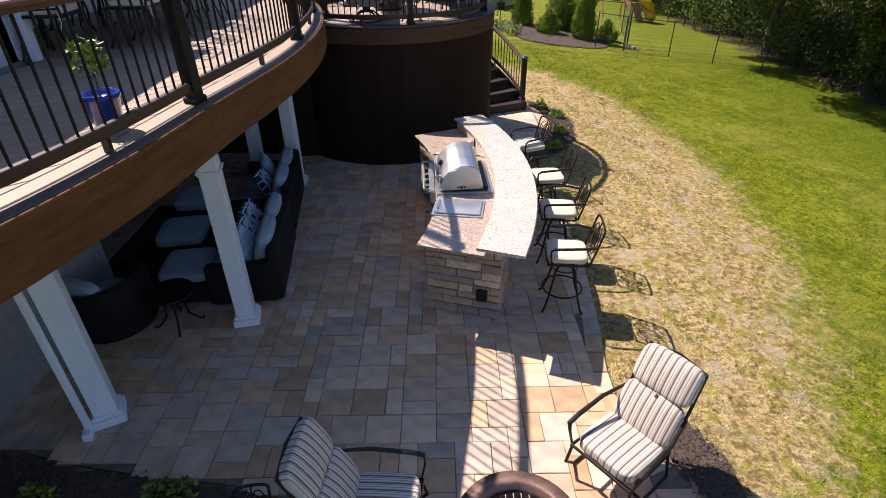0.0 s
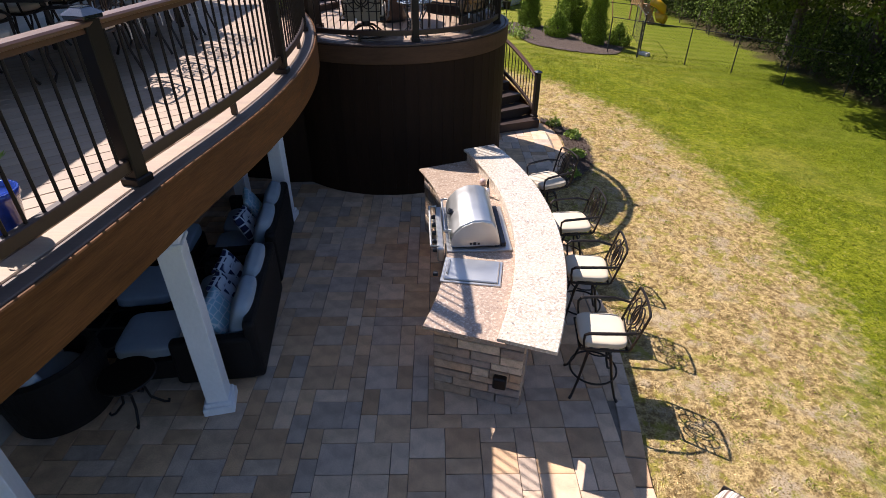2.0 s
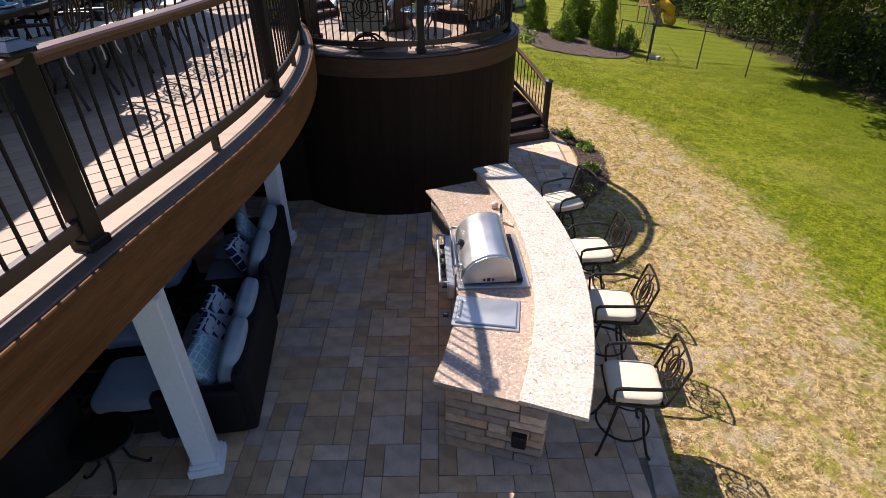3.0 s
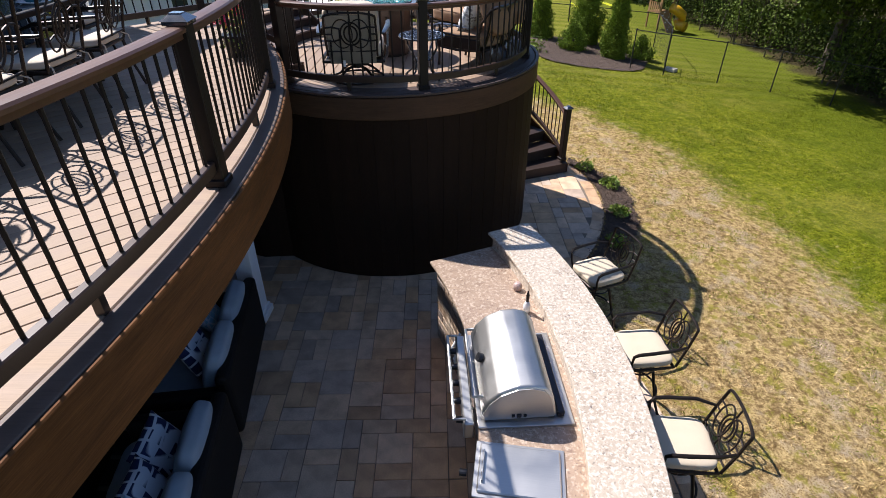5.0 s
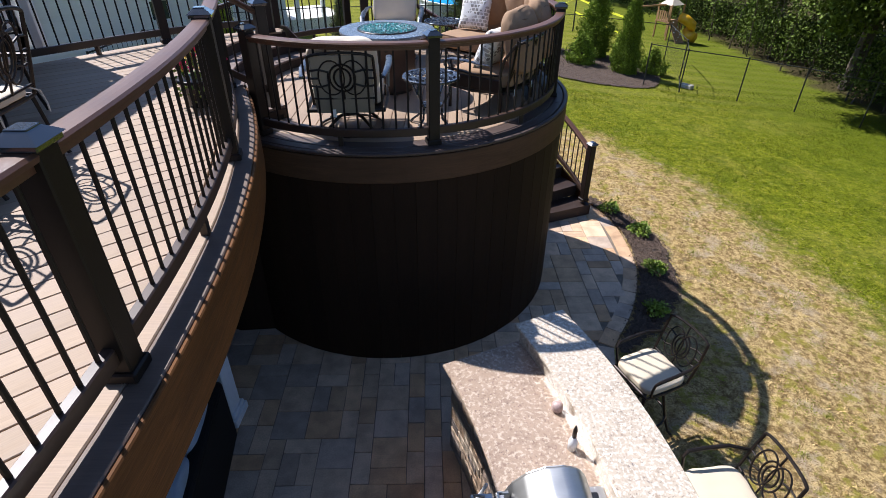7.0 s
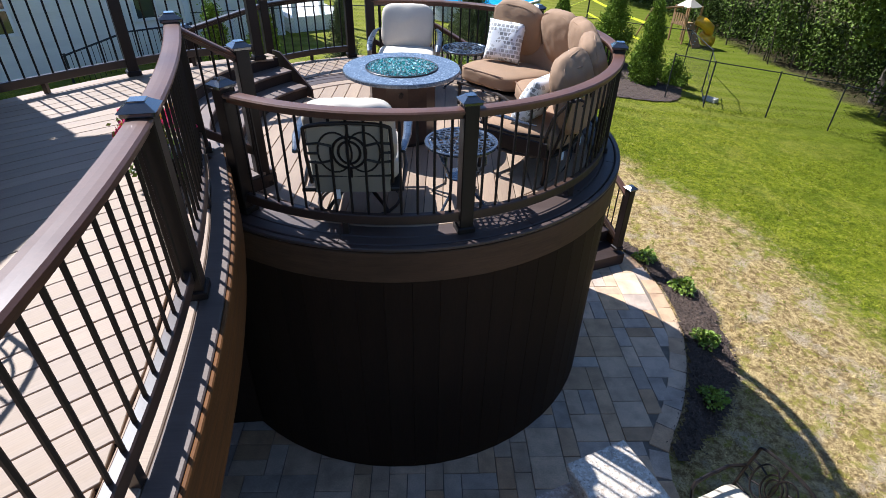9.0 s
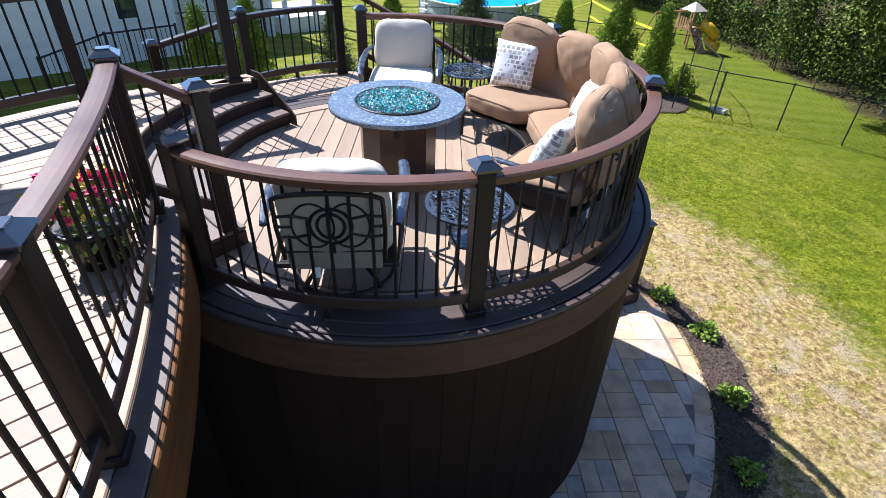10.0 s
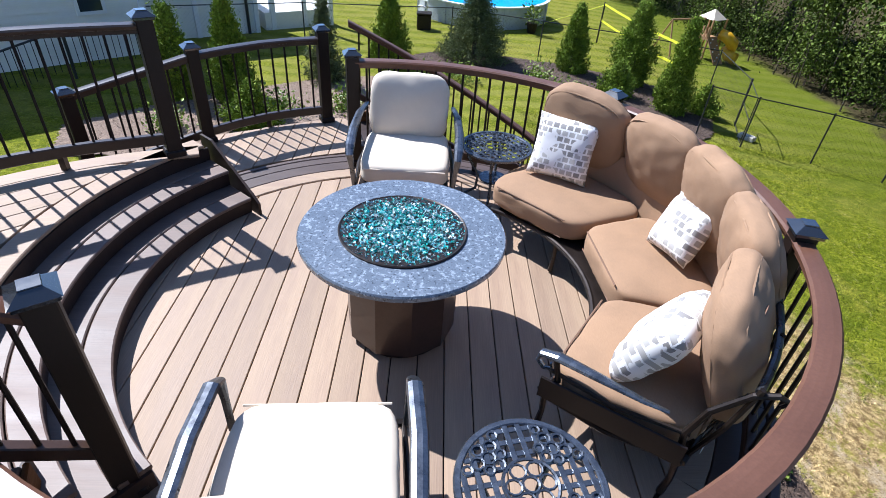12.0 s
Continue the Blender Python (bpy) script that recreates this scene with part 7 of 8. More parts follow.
def tree(x, y, h, spread, seed, n=9000, over=0):
    g = ground_z(x, y)
    t = thing("tree", "tall leafy deciduous tree at the wood's edge", "tree", "trees at the wood's edge", (x, y, g))
    rs = np.random.RandomState(seed)
    lean = rs.normal(size=2) * 0.3
    bm = tube([(0, 0, -0.2), (lean[0] * .3, lean[1] * .3, h * .25), (lean[0], lean[1], h * .55), (lean[0] * 1.3, lean[1] * 1.3, h * .9)], [0.22, 0.17, 0.12, 0.03], 8)
    lobes = []
    for k in range(28):
        a, z = rs.uniform(0, 6.283), h * (0.24 + 0.72 * rs.rand())
        d = spread * rs.uniform(0.25, 1.0) * (1 - 0.5 * (z / h) ** 2)
        c = np.array((d * math.cos(a) + lean[0], d * math.sin(a) + lean[1], z))
        lobes.append((c, spread * rs.uniform(0.19, 0.36)))
        tube([(lean[0] * z / h, lean[1] * z / h, z * 0.8), tuple(c * (0.5, 0.5, 1) - (0, 0, 0.1 * h * .1)), tuple(c)], [0.06, 0.04, 0.012], 5, bm=bm)
    # high boughs out of view, added to cast shade on the lawn's edge
    for k in range(over):
        c = np.array((-rs.uniform(2.0, 5.4), rs.uniform(-2.0, 2.0), rs.uniform(4.0, 5.6)))
        lobes.append((c, rs.uniform(0.6, 1.0)))
        tube([(0, 0, c[2] * 0.7), tuple(c * (0.5, 0.5, 0.93)), tuple(c)], [0.08, 0.05, 0.012], 5, bm=bm)
    part("trunk", bm, M["bark"], t)
    pts = []
    per = n // len(lobes)
    for c, r in lobes:
        q = rs.normal(size=(per, 3))
        q /= np.linalg.norm(q, axis=1)[:, None]
        rad = r * (0.45 + 0.6 * rs.rand(per)) * (1 + 0.35 * np.sin(q[:, 0] * 7 + seed) * np.sin(q[:, 1] * 6))
        p = c + q * rad[:, None] * (1.15, 1.15, 0.8)
        p[:, 2] = np.maximum(p[:, 2], 0.15)
        pts.append(p)
    v, f = leaves(np.concatenate(pts), 0.15, seed, 0.4, 1.6)
    part("crown", raw_mesh("crown", v, f, M["leaf_tree"]), None, t)


for k, (x, y, h, s) in enumerate(((13.6, 9.5, 8, 2.6), (14.2, 12.6, 9, 2.8), (13.4, 15.4, 8, 2.5), (14.4, 18.2, 10, 3.0), (13.3, 21.2, 9, 2.7), (14.4, 24.6, 10, 2.6), (14.9, 28.6, 10, 2.7), (13.9, 32.5, 10, 2.8), (12.6, 37, 11, 3.0),
                                 (17.5, 14, 11, 3.4), (17.5, 20, 12, 3.6), (17.5, 26.5, 12, 3.6), (16.5, 34, 12, 3.6), (15.5, 6.5, 9, 2.8), (9.0, 41, 11, 3.4), (4.5, 45, 11, 3.4), (-0.5, 48, 11, 3.4), (-6, 50, 12, 3.5))):
    tree(x, y, h, s, 120 + k, 26000 if k < 7 else 13000, 14 if k < 5 else 0)


def undergrowth():
    rs = np.random.RandomState(77)
    pts = []
    for _ in range(230):
        y = rs.uniform(6, 40)
        x = 12.9 + rs.uniform(0, 5.0) - max(0, y - 28) * 0.22
        c = np.array((x, y, ground_z(x, y) + 0.2))
        r = rs.uniform(0.5, 1.0)
        q = rs.normal(size=(300, 3)) * (r * .6, r * .6, r * .8)
        q[:, 2] = np.abs(q[:, 2])
        pts.append(c + q)
    # low foliage in the darkened leaf colour that stands for tree shade
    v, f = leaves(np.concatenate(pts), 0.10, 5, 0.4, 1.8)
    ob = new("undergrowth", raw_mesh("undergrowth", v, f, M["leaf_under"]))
    tagged(ob, "dense green undergrowth along the wood's edge, darkened for tree shade", "undergrowth", kind="stuff")
    pts = []
    for _ in range(260):
        a = rs.uniform(-0.55, 0.9)
        d = rs.uniform(62, 85)
        c = np.array((d * math.sin(a), d * math.cos(a), rs.uniform(0.5, 9)))
        pts.append(c + rs.normal(size=(130, 3)) * (2.2, 2.2, 1.8))
    v, f = leaves(np.concatenate(pts), 0.75, 6, 0.3, 1.5)
    ob = new("far_woods", raw_mesh("far_woods", v, f, M["leaf_tree"]))
    tagged(ob, "distant belt of dark green woodland", "woods", kind="stuff")


undergrowth()


def saplings():
    rs = np.random.RandomState(51)
    for k in range(46):
        y = rs.uniform(9, 34)
        x = 12.35 + rs.rand() ** 1.5 * 2.4 - max(0, y - 28) * 0.22
        h, g = rs.uniform(2.4, 4.2), ground_z(x, y)
        t = thing("sapling", "thin dark sapling at the wood's edge", "sapling", "saplings at the wood's edge", (x, y, g))
        dx, dy = rs.normal(size=2) * 0.18
        part("stem", tube([(0, 0, -0.05), (dx * .4, dy * .4, h * .4), (dx, dy, h)], [0.028, 0.02, 0.008], 6), M["bark"], t)
        n = 420
        z = h * (0.15 + 0.85 * rs.rand(n))
        p = np.stack([dx * z / h + rs.normal(size=n) * 0.28, dy * z / h + rs.normal(size=n) * 0.28, z], 1)
        v, f = leaves(p, 0.12, 300 + k, 0.4, 1.8)
        part("crown", raw_mesh("crown", v, f, M["leaf_tree"]), None, t)


saplings()


def chain_fence(stops, h, label):
    f = thing("chain_link_fence", label, "fence", "chain-link fences")
    P = [Vector((x, y, ground_z(x, y))) for x, y in stops]
    for p in P:
        part("post", tube([tuple(p), tuple(p + Vector((0, 0, h + 0.04)))], 0.019, 8), M["fence_metal"], f)
    part("top_rail", tube([tuple(p + Vector((0, 0, h))) for p in P], 0.014, 6), M["fence_metal"], f)
    V, F = [], []

    def wire(a, b):
        d = (b - a).normalized()
        s = d.cross(Vector((0.3, 0.9, 0.2))).normalized() * 0.0012
        i = len(V)
        V.extend([tuple(a - s), tuple(a + s), tuple(b + s), tuple(b - s)])
        F.append((i, i + 1, i + 2, i + 3))

    for a, b in zip(P, P[1:]):
        L = (b - a).length
        n = int(L / 0.11)
        for k in range(-int(h / 0.11), n):
            for s in (0, 1):
                t0, t1 = k / n, (k + h / 0.11) / n
                z0, z1 = 0.0, h
                if t0 < 0:
                    z0, t0 = h * (0 - t0) / (t1 - t0), 0.0
                if t1 > 1:
                    z1, t1 = h - h * (t1 - 1) / (h / 0.11 / n), 1.0
                p, q = a.lerp(b, t0 if not s else 1 - t0), a.lerp(b, t1 if not s else 1 - t1)
                wire(p + Vector((0, 0, z0)), q + Vector((0, 0, z1)))
    part("wire_mesh", raw_mesh("wire_mesh", V, F, M["fence_metal"]), None, f, "thin dark wire mesh")


FENCE_SIDE = [(5.9, 19.75), (6.83, 19.3), (8.39, 18.85), (9.75, 18.2), (11.0, 17.2), (12.4, 16.2)]
FENCE_BACK = [(7.5, 20.9), (8.15, 23.9), (5.45, 24.2), (2.75, 24.4), (0.1, 25.5), (-4.4, 24.9), (-8.7, 23.0)]
GATE = ((7.44, 20.78), (6.95, 19.55))

chain_fence(FENCE_SIDE, 1.2, "black chain-link fence across the lawn")
chain_fence(FENCE_BACK, 1.2, "black chain-link fence at the garden's back")


def gate():
    (x, y), (x2, y2) = GATE
    z = ground_z(x, y)
    g = thing("garden_gate", "black chain-link gate between two fence posts", "gate")
    part("gate_frame", tube([(x, y, z + .06), (x2, y2, z + .06), (x2, y2, z + 1.18), (x, y, z + 1.18)], 0.012, 6, True), M["fence_metal"], g)
    part("gate_post", tube([(x, y, z), (x, y, z + 1.25)], 0.02, 8), M["fence_metal"], g)
    part("gate_bar", tube([(x, y, z + .64), (x2, y2, z + .64)], 0.012, 6), M["fence_metal"], g)
    s = thing("stepping_block", "pale concrete block lying by the gate", "block", at=(7.3, 19.9, ground_z(7.3, 19.9)))
    part("block", box(0.2, 0.4, 0.12, (0, 0, 0), radians(35), 0.015), M["block"], s)


gate()


def pool():
    p = thing("swimming_pool", "round above-ground pool with a pale wall and blue water", "pool", at=(1.62, 30.85, ground_z(1.6, 30.8)))
    M["pool_wall"] = mat("pale_grey_pool_wall", (0.46, 0.49, 0.52), 0.5, var=0.1, bump=0.05)
    part("wall", sweep([(2.55 * math.cos(q), 2.55 * math.sin(q), 0) for q in np.linspace(0, 2 * math.pi, 49)[:-1]], rect(0.05, 0.74), True), M["pool_wall"], p)
    part("rim", sweep([(2.57 * math.cos(q), 2.57 * math.sin(q), 0.74) for q in np.linspace(0, 2 * math.pi, 49)[:-1]], rect(0.14, 0.045), True), M["trim"], p, "white rim")
    part("water", lathe([(0.001, 0.70), (2.5, 0.70), (2.5, 0.745), (0.001, 0.745)], 48), M["water"], p, "clear blue water")
    for k in range(14):
        a = 2 * math.pi * k / 14
        part("upright", box(0.05, 0.12, 0.74, (2.6 * math.cos(a), 2.6 * math.sin(a), 0), a, 0.01), M["pool_wall"], p)
    lad = part("ladder", tube([(-2.3, -1.75, 0), (-2.15, -1.55, 1.5), (-1.9, -1.35, 1.5), (-1.85, -1.3, 0.9)], 0.03, 6), M["trim"], p, "white pool ladder")
    tube_ = tube([(-2.6, -1.45, 0), (-2.45, -1.25, 1.5), (-2.2, -1.05, 1.5)], 0.03, 6)
    for k in range(5):
        tube([(-2.3 + .03 * k, -1.75 + .04 * k, .22 * (k + 1)), (-2.6 + .03 * k, -1.45 + .04 * k, .22 * (k + 1))], 0.03, 6, bm=tube_)
    part("ladder_steps", tube_, M["trim"], p)
    b = thing("storage_bin", "black plastic bin beside the pool", "bin", at=(-0.75, 27.8, ground_z(0, 27.8)))
    part("bin", box(0.5, 0.4, 0.5, (0, 0, 0), 0, 0.03), M["post"], b)
    part("lid", box(0.54, 0.44, 0.06, (0, 0, 0.5), 0, 0.02), M["post"], b)
    q = thing("pool_planter", "dark pot with a green plant beside the pool", "potted plant", at=(3.2, 28.2, ground_z(3.2, 28.2)))
    part("pot", lathe([(0.001, 0), (0.15, 0), (0.2, 0.35), (0.001, 0.35)], 16), M["post"], q)
    rs = np.random.RandomState(9)
    v, f = leaves(rs.normal(size=(160, 3)) * (.17, .17, .17) + (0, 0, .6), 0.13, 9)
    part("foliage", raw_mesh("foliage", v, f, M["leaf"]), None, q)


pool()


def volleyball_net():
    n = thing("volleyball_net", "yellow tape volleyball net on two poles", "net")
    M["tape"] = mat("yellow_tape", (0.75, 0.75, 0.03), 0.6, var=0.05, bump=0)
    a, b = Vector((5.7, 28.2, ground_z(5.7, 28.2))), Vector((6.5, 23.2, ground_z(6.5, 23.2)))
    for p in (a, b):
        part("pole", tube([tuple(p), tuple(p + Vector((0, 0, 1.4)))], 0.03, 7), M["fence_metal"], n)
    for z in (1.3, 0.75):
        q = [tuple(a.lerp(b, t) + Vector((0, 0, z - 0.05 * 4 * t * (1 - t)))) for t in np.linspace(0, 1, 9)]
        part("tape", sweep(q, [(-0.004, 0), (0.004, 0), (0.004, 0.07), (-0.004, 0.07)]), M["tape"], n)
    part("guy_rope", tube([tuple(a + Vector((0, 0, 1.3))), (3.5, 29.3, ground_z(3.5, 29.3))], 0.012, 5), M["tape"], n)


volleyball_net()


def playset():
    x, y = 9.95, 28.5
    s = thing("playset", "wooden climbing frame with a yellow tube slide", "playset", at=(x, y, ground_z(x, y)), turn=25)
    s.scale = (0.6, 0.6, 0.6)
    M["play_wood"] = mat("honey_play_wood", (0.36, 0.20, 0.09), 0.7, var=0.2, scale=(4, 4, 1.5), bump=0.2)
    M["slide"] = mat("yellow_plastic", (0.78, 0.42, 0.02), 0.35, var=0.05, bump=0.02)
    for px in (-0.6, 0.6):
        for py in (-0.6, 0.6):
            part("post", box(0.1, 0.1, 2.4, (px, py, 0), 0, 0.008), M["play_wood"], s)
    part("platform", box(1.35, 1.35, 0.06, (0, 0, 1.2), 0, 0.01), M["play_wood"], s)
    for k in range(6):
        part("rail_board", box(0.03, 0.12, 0.7, (-0.66, -0.5 + 0.2 * k, 1.25)), M["play_wood"], s)
    rf = bmesh.new()
    bmesh.ops.create_cone(rf, cap_ends=True, segments=4, radius1=0.85, radius2=0.05, depth=0.5, matrix=Matrix.Translation((0, 0, 2.6)) @ Matrix.Rotation(radians(45), 4, "Z"))
    part("roof", rf, M["white_cush"], s, "pale canvas roof")
    ramp = part("climbing_ramp", box(0.8, 0.05, 1.75, (0, 0, 0), 0, 0.005), M["play_wood"], s, loc=(-0.25, -1.62, 0), rot=(radians(-38), 0, 0))
    for k in range(8):
        part("hold", box(0.09, 0.05, 0.06, (-0.25 + 0.25 * (k % 3), -0.04, 0.2 + 0.19 * k), 0, 0.015), M["trim"], ramp)
    part("tube_slide", tube([(0.4, -0.6, 1.55), (0.55, -1.0, 1.45), (0.95, -1.3, 1.1), (1.2, -1.1, 0.75), (1.05, -0.9, 0.55), (0.85, -1.3, 0.35), (0.95, -1.8, 0.3)], [0.32, 0.34, 0.34, 0.34, 0.34, 0.34, 0.36], 14), M["slide"], s, "yellow spiral tube slide", smooth=True)
    part("swing_beam", tube([(-0.6, 0, 2.35), (-3.0, 0.4, 2.3)], 0.06, 8), M["play_wood"], s)
    part("swing_leg", tube([(-3.0, 0.4, 2.3), (-3.3, -0.5, 0)], 0.05, 8), M["play_wood"], s)
    part("swing_leg", tube([(-3.0, 0.4, 2.3), (-3.2, 1.4, 0)], 0.05, 8), M["play_wood"], s)


playset()


def neighbour_house():
    h = thing("neighbour_house", "neighbouring house with beige lapped siding and white windows", "house")
    a, b = Vector((-17.5, 15.2, 0)), Vector((-8.3, 23.2, 0))
    d = (b - a).normalized()
    L = (b - a).length
    nrm = Vector((d.y, -d.x, 0))
    back = -nrm * 8
    core = prism([(p.x, p.y) for p in (a, b, b + back, a + back)], -0.5, 4.3)
    part("wall", core, M["siding_beige"], h, "beige siding wall")
    z = -0.15
    while z < 4.2:
        pts = [tuple(a + Vector((0, 0, z))), tuple(b + Vector((0, 0, z)))]
        part("siding_board", sweep(pts, [(0.0, 0), (0.03, 0.0), (0.008, 0.178), (0, 0.178)]), M["siding_beige"], h)
        z += 0.18
    for s, w, zz, hh in ((11.0, 0.6, 0.98, 1.25), (7.4, 0.6, 0.98, 1.25), (3.5, 0.6, 0.98, 1.25)):
        c = a + d * s + nrm * 0.03
        ang = math.atan2(d.y, d.x)
        win = part("window", merge(merge(merge(box(w, 0.06, 0.08, (0, 0, 0)), box(w, 0.06, 0.08, (0, 0, hh))), box(0.08, 0.06, hh, (-w / 2, 0, 0))), box(0.08, 0.06, hh, (w / 2, 0, 0))), M["trim"], h, "white framed window", loc=(c.x, c.y, zz), rot=(0, 0, ang))
        part("pane", box(w - 0.06, 0.02, hh - 0.02, (0, 0, 0.04)), M["window"], win)
        part("glazing_bar", box(w, 0.05, 0.05, (0, -0.01, hh / 2)), M["trim"], win)
    part("corner_trim", box(0.16, 0.16, 4.5, (b.x, b.y, -0.3), math.atan2(d.y, d.x), 0.01), M["trim"], h)
    rb = bmesh.new()
    e = 0.5
    q = [a + nrm * e - d * e, b + nrm * e + d * e, b + back * 0.5 + d * e, a + back * 0.5 - d * e]
    zs = (4.2, 4.2, 6.5, 6.5)
    vs = [rb.verts.new((p.x, p.y, zz)) for p, zz in zip(q, zs)] + [rb.verts.new((p.x, p.y, zz + 0.2)) for p, zz in zip(q, zs)]
    for f in ((0, 1, 2, 3), (7, 6, 5, 4), (0, 4, 5, 1), (1, 5, 6, 2), (2, 6, 7, 3), (3, 7, 4, 0)):
        rb.faces.new([vs[k] for k in f])
    bmesh.ops.recalc_face_normals(rb, faces=rb.faces[:])
    part("roof", rb, M["roof"], h)
    # set-back wing, porch and its posts
    w0, w1, w2, w3 = b - nrm * 1.2, Vector((-7.6, 25.0, 0)), Vector((-6.1, 26.0, 0)), Vector((-9.5, 31.0, 0))
    part("wing", prism([(p.x, p.y) for p in (w0, w1, w2, w3, b - nrm * 7)], -0.5, 3.3), M["siding_beige"], h)
    for p in (w1, w2):
        part("corner_trim", box(0.14, 0.14, 3.5, (p.x, p.y, -0.3), 0.6, 0.01), M["trim"], h)
    part("downspout", tube([(-6.3, 25.78, -0.3), (-6.3, 25.78, 3.2)], 0.05, 6), M["fence_metal"], h, "dark downspout")
    part("porch_wall", prism([(-5.9, 26.3), (-3.9, 27.6), (-5.5, 30), (-7.5, 29)], -0.5, 0.35), M["siding_beige"], h)
    for x, y in ((-5.7, 26.5), (-4.8, 27.1), (-4.0, 27.6)):
        part("porch_post", box(0.16, 0.16, 3.4, (x, y, -0.4), 0.6, 0.01), M["trim"], h)
    st = thing("porch_railing", "dark metal railing on the neighbour's steps", "railing")
    o = a + d * 8.4 + nrm * 1.3
    pts = [tuple(o + d * t + Vector((0, 0, zz))) for t, zz in ((0, 0.62), (1.6, 1.0), (3.4, 1.0))]
    part("top_rail", tube(pts, 0.025, 6), M["fence_metal"], st)
    me = baluster_mesh(0.85)
    for t_, z_ in ((0, 0.62), (1.6, 1.0), (3.4, 1.0)):
        p = o + d * t_
        part("post", tube([(p.x, p.y, -0.35), (p.x, p.y, z_ + 0.05)], 0.035, 8), M["fence_metal"], st)
    for k in range(26):
        t = 3.4 * k / 25
        zz = 0.62 + 0.38 * min(1, t / 1.6)
        p = o + d * t
        part("baluster", me, None, st, loc=(p.x, p.y, zz - 0.86))


neighbour_house()


# ---------------------------------------------------------------- grass
def grass():
    rs = np.random.RandomState(21)
    n = 170000
    x = 1.6 + rs.rand(n * 2) ** 1.2 * 10.0
    y = 0.6 + rs.rand(n * 2) * 19.5
    keep = []
    off = ~(inside_many(x, y, PATIO_POLY) | inside_many(x, y, BED) | ((x - FIRE[0]) ** 2 + (y - FIRE[1]) ** 2 < (FIRE_R + .02) ** 2))
    for i in np.nonzero(off)[0]:
        if x[i] < 2.5 and y[i] < 2.4:
            continue
        dry = ((x[i] - DRY[0]) / DRY[2]) ** 2 + ((y[i] - DRY[1]) / DRY[3]) ** 2 < 1.0
        clump = noise.noise(Vector((x[i] * 1.7, y[i] * 1.7, 3))) > (0.05 if dry else -0.35)
        if clump or rs.rand() < 0.25:
            keep.append(i)
        if len(keep) >= n:
            break
    keep = np.array(keep)
    x, y = x[keep], y[keep]
    m = len(x)
    z = np.array([ground_z(a, b) for a, b in zip(x, y)])
    V, F = [], []
    a = rs.uniform(0, 6.283, m)
    h = rs.uniform(0.018, 0.042, m)
    w = rs.uniform(0.003, 0.006, m)
    lean = rs.normal(size=(m, 2)) * 0.035
    p0 = np.stack([x - np.cos(a) * w, y - np.sin(a) * w, z - 0.005], 1)
    p1 = np.stack([x + np.cos(a) * w, y + np.sin(a) * w, z - 0.005], 1)
    p2 = np.stack([x + lean[:, 0], y + lean[:, 1], z + h], 1)
    V = np.stack([p0, p1, p2], 1).reshape(-1, 3).tolist()
    F = np.arange(m * 3).reshape(-1, 3).tolist()
    ob = new("grass", raw_mesh("grass", V, F, M["blades"]))
    tagged(ob, "short lawn grass, straw-coloured beside the patio", "grass", kind="stuff")
    # green weeds in the dry patch
    pts = []
    for _ in range(230):
        cx, cy = rs.uniform(2.0, 5.0), rs.uniform(1.2, 13.0)
        if in_patio(cx, cy, 0.1) or inside(cx, cy, BED):
            continue
        k = rs.randint(10, 46)
        s = rs.uniform(0.03, 0.10)
        pts += [(cx + rs.normal() * s, cy + rs.normal() * s, ground_z(cx, cy) + 0.015 + rs.rand() * 0.03) for _ in range(k)]
    v, f = leaves(pts, 0.034, 31, 0.9, 3.4)
    ob = new("weeds", raw_mesh("weeds", v, f, M["weeds"]))
    tagged(ob, "small green weed tufts in the dry grass", "weeds", kind="stuff")


grass()


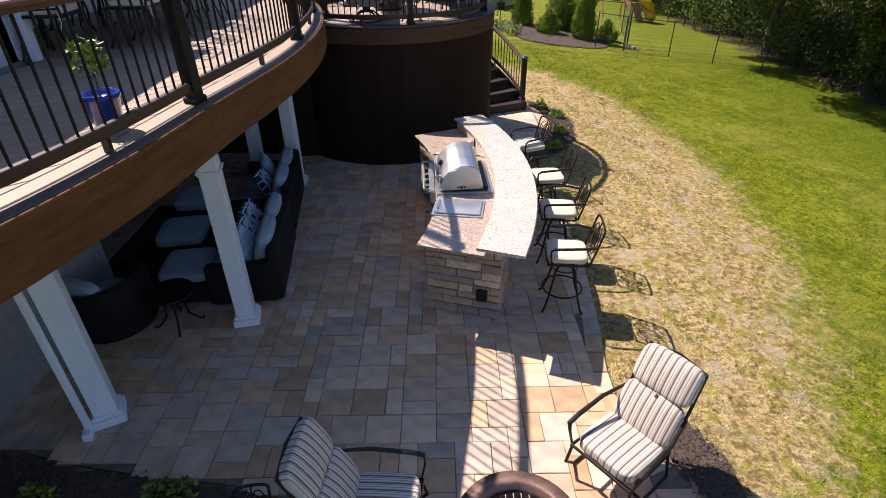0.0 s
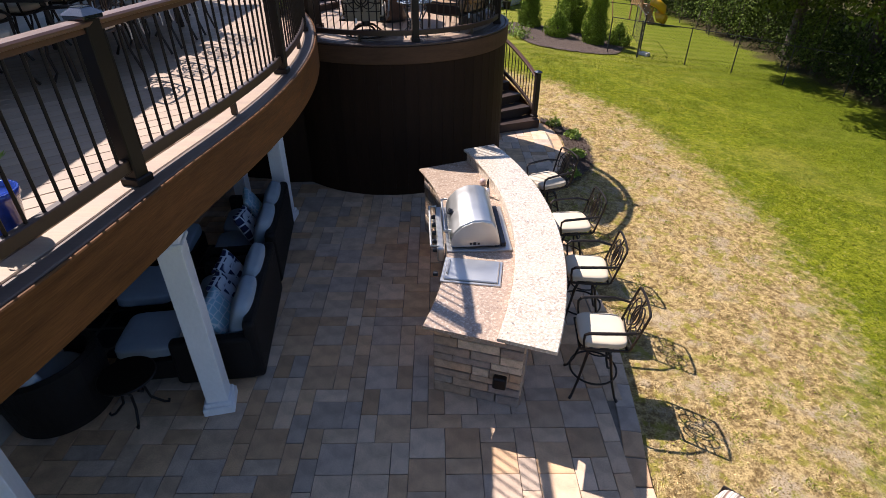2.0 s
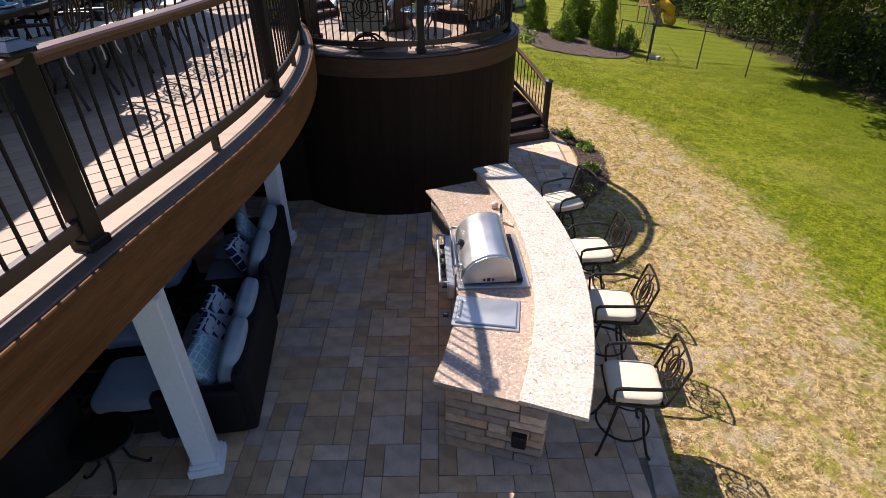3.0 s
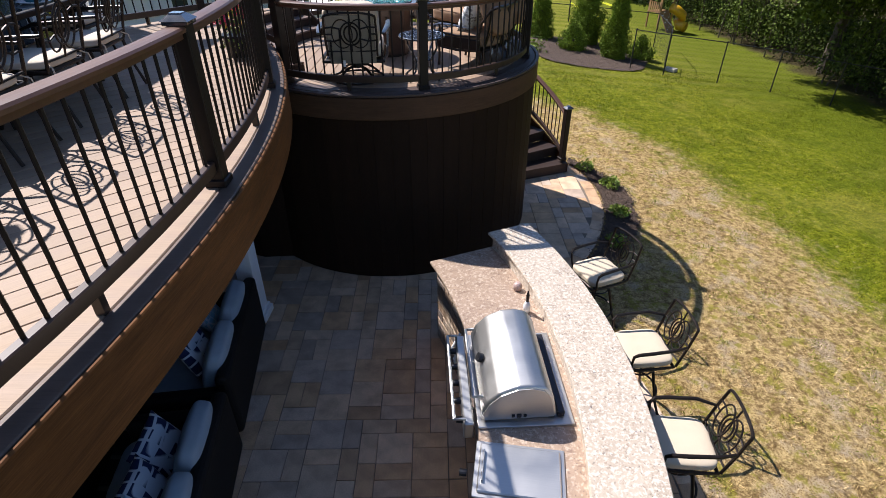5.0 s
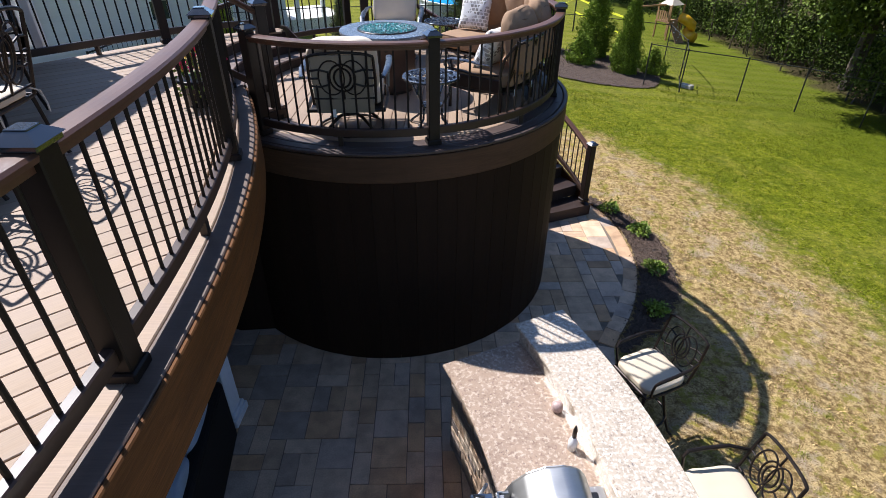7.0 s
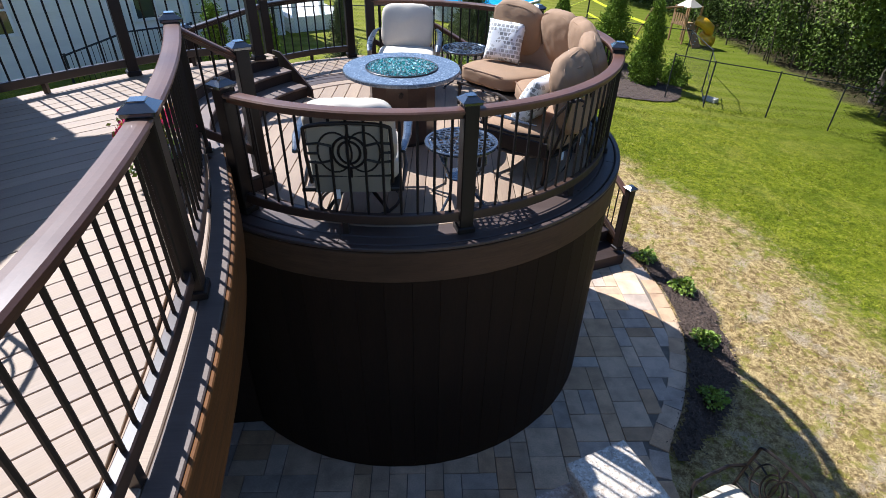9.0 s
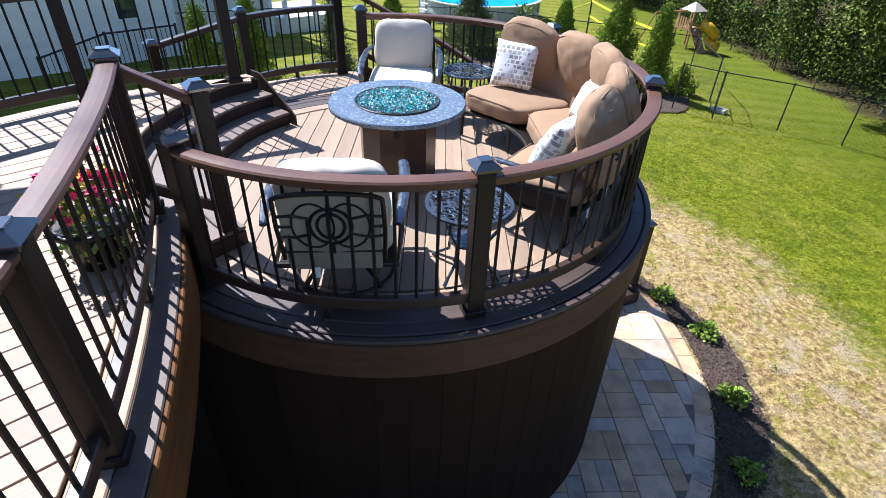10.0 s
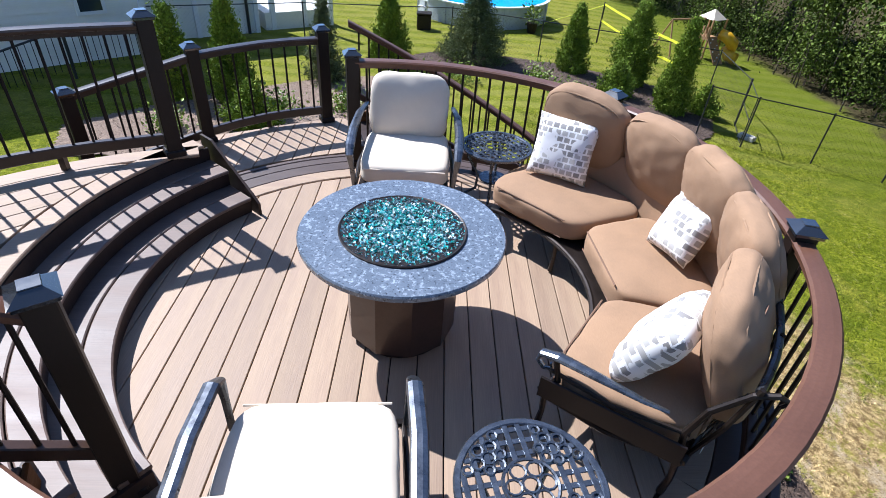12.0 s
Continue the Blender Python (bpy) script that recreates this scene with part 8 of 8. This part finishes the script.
# ---------------------------------------------------------------- patio pavers
def pavers():
    rs = random.Random(17)
    patio = next(o for o in scene.collection.objects if o.name == "patio")
    U = 0.165
    x0, y0, nx, ny = -5.6, 1.0, 50, 70
    full = [[in_patio(x0 + (i + 0.5) * U, y0 + (j + 0.5) * U) and math.hypot(x0 + (i + .5) * U - RC[0], y0 + (j + .5) * U - RC[1]) > R_WALL - 0.1
             and math.hypot(x0 + (i + .5) * U - FIRE[0], y0 + (j + .5) * U - FIRE[1]) > 0.5 for i in range(nx)] for j in range(ny)]
    edge = [Vector((*p, 0)) for p in PATIO]
    for j in range(ny):
        for i in range(nx):
            if full[j][i]:
                p = Vector((x0 + (i + .5) * U, y0 + (j + .5) * U, 0))
                if p.x > 1.0 and min((p - e).length for e in edge) < 0.2:
                    full[j][i] = False
    pieces = []
    for j in range(ny):
        for i in range(nx):
            if not full[j][i]:
                continue
            opts = [(2, 2), (2, 2), (2, 2), (1, 2), (2, 1), (2, 1)]
            rs.shuffle(opts)
            for w, h in opts + [(2, 1), (1, 2), (1, 1)]:
                if i + w <= nx and j + h <= ny and all(full[b][a] for a in range(i, i + w) for b in range(j, j + h)):
                    break
            for a in range(i, i + w):
                for b in range(j, j + h):
                    full[b][a] = False
            pieces.append((x0 + (i + w / 2) * U, y0 + (j + h / 2) * U, w * U, h * U, 0.0))
    # rings round the fire pit
    for r, w in ((1.33, 0.20),):
        n = int(2 * math.pi * r / 0.27)
        for k in range(n):
            a = 2 * math.pi * k / n
            if FIRE[1] + r * math.sin(a) < 0.93:
                pieces.append((FIRE[0] + r * math.cos(a), FIRE[1] + r * math.sin(a), w, 2 * math.pi * r / n, a))
    n = int(2 * math.pi * 1.57 / 0.3)
    for k in range(n):
        a = 2 * math.pi * k / n
        p = (FIRE[0] + 1.58 * math.cos(a), FIRE[1] + 1.58 * math.sin(a))
        if p[1] < 0.9:
            pieces.append((*p, 0.27, 2 * math.pi * 1.57 / n, a))
    # border course along the lawn
    P = [edge[0]]
    for a, b in zip(edge, edge[1:]):
        for k in range(1, 9):
            P.append(a.lerp(b, k / 8))
    s, start = 0.0, P[0]
    for a, b in zip(P, P[1:]):
        s += (b - a).length
        if s > 0.29:
            d = (b - start)
            ang = math.atan2(d.y, d.x)
            mid = (start + b) / 2 + Vector((-d.y, d.x, 0)).normalized() * 0.095
            pieces.append((mid.x, mid.y, d.length, 0.195, ang))
            s, start = 0.0, b
    shared = {}

    def piece_mesh(w, h, v):
        k = (round(w, 2), round(h, 2), v)
        if k not in shared:
            bm = box(w - 0.006, h - 0.006, 0.055, (0, 0, -0.055), 0, 0.004)
            rr = random.Random(v * 7 + int(w * 100))
            for vert in bm.verts:
                vert.co += Vector((rr.uniform(-.0025, .0025), rr.uniform(-.0025, .0025), rr.uniform(-.001, .001)))
            shared[k] = mesh_of(bm, "paver")
            shared[k].materials.append(M["paver"])
        return shared[k]

    near = sorted(range(len(pieces)), key=lambda q: (pieces[q][0] - 0.3) ** 2 + (pieces[q][1] - 3.2) ** 2)
    singles = set(near[:300])
    V, F = [], []
    for q, (x, y, w, h, a) in enumerate(pieces):
        z = rs.uniform(-0.003, 0.003)
        me = piece_mesh(w, h, rs.randint(0, 2))
        tilt = (rs.uniform(-.006, .006), rs.uniform(-.006, .006), a + rs.uniform(-.008, .008))
        if q in singles:
            part("paver", me, None, patio, loc=(x, y, z), rot=tilt)
        else:
            m = Matrix.Translation((x, y, z)) @ Euler(tilt).to_matrix().to_4x4()
            i = len(V)
            V += [tuple(m @ v.co) for v in me.vertices]
            F += [tuple(i + k for k in p.vertices) for p in me.polygons]
    o = part("paver_field", raw_mesh("paver_field", V, F, M["paver_far"]), None, patio)
    o["kind"] = "stuff"


pavers()
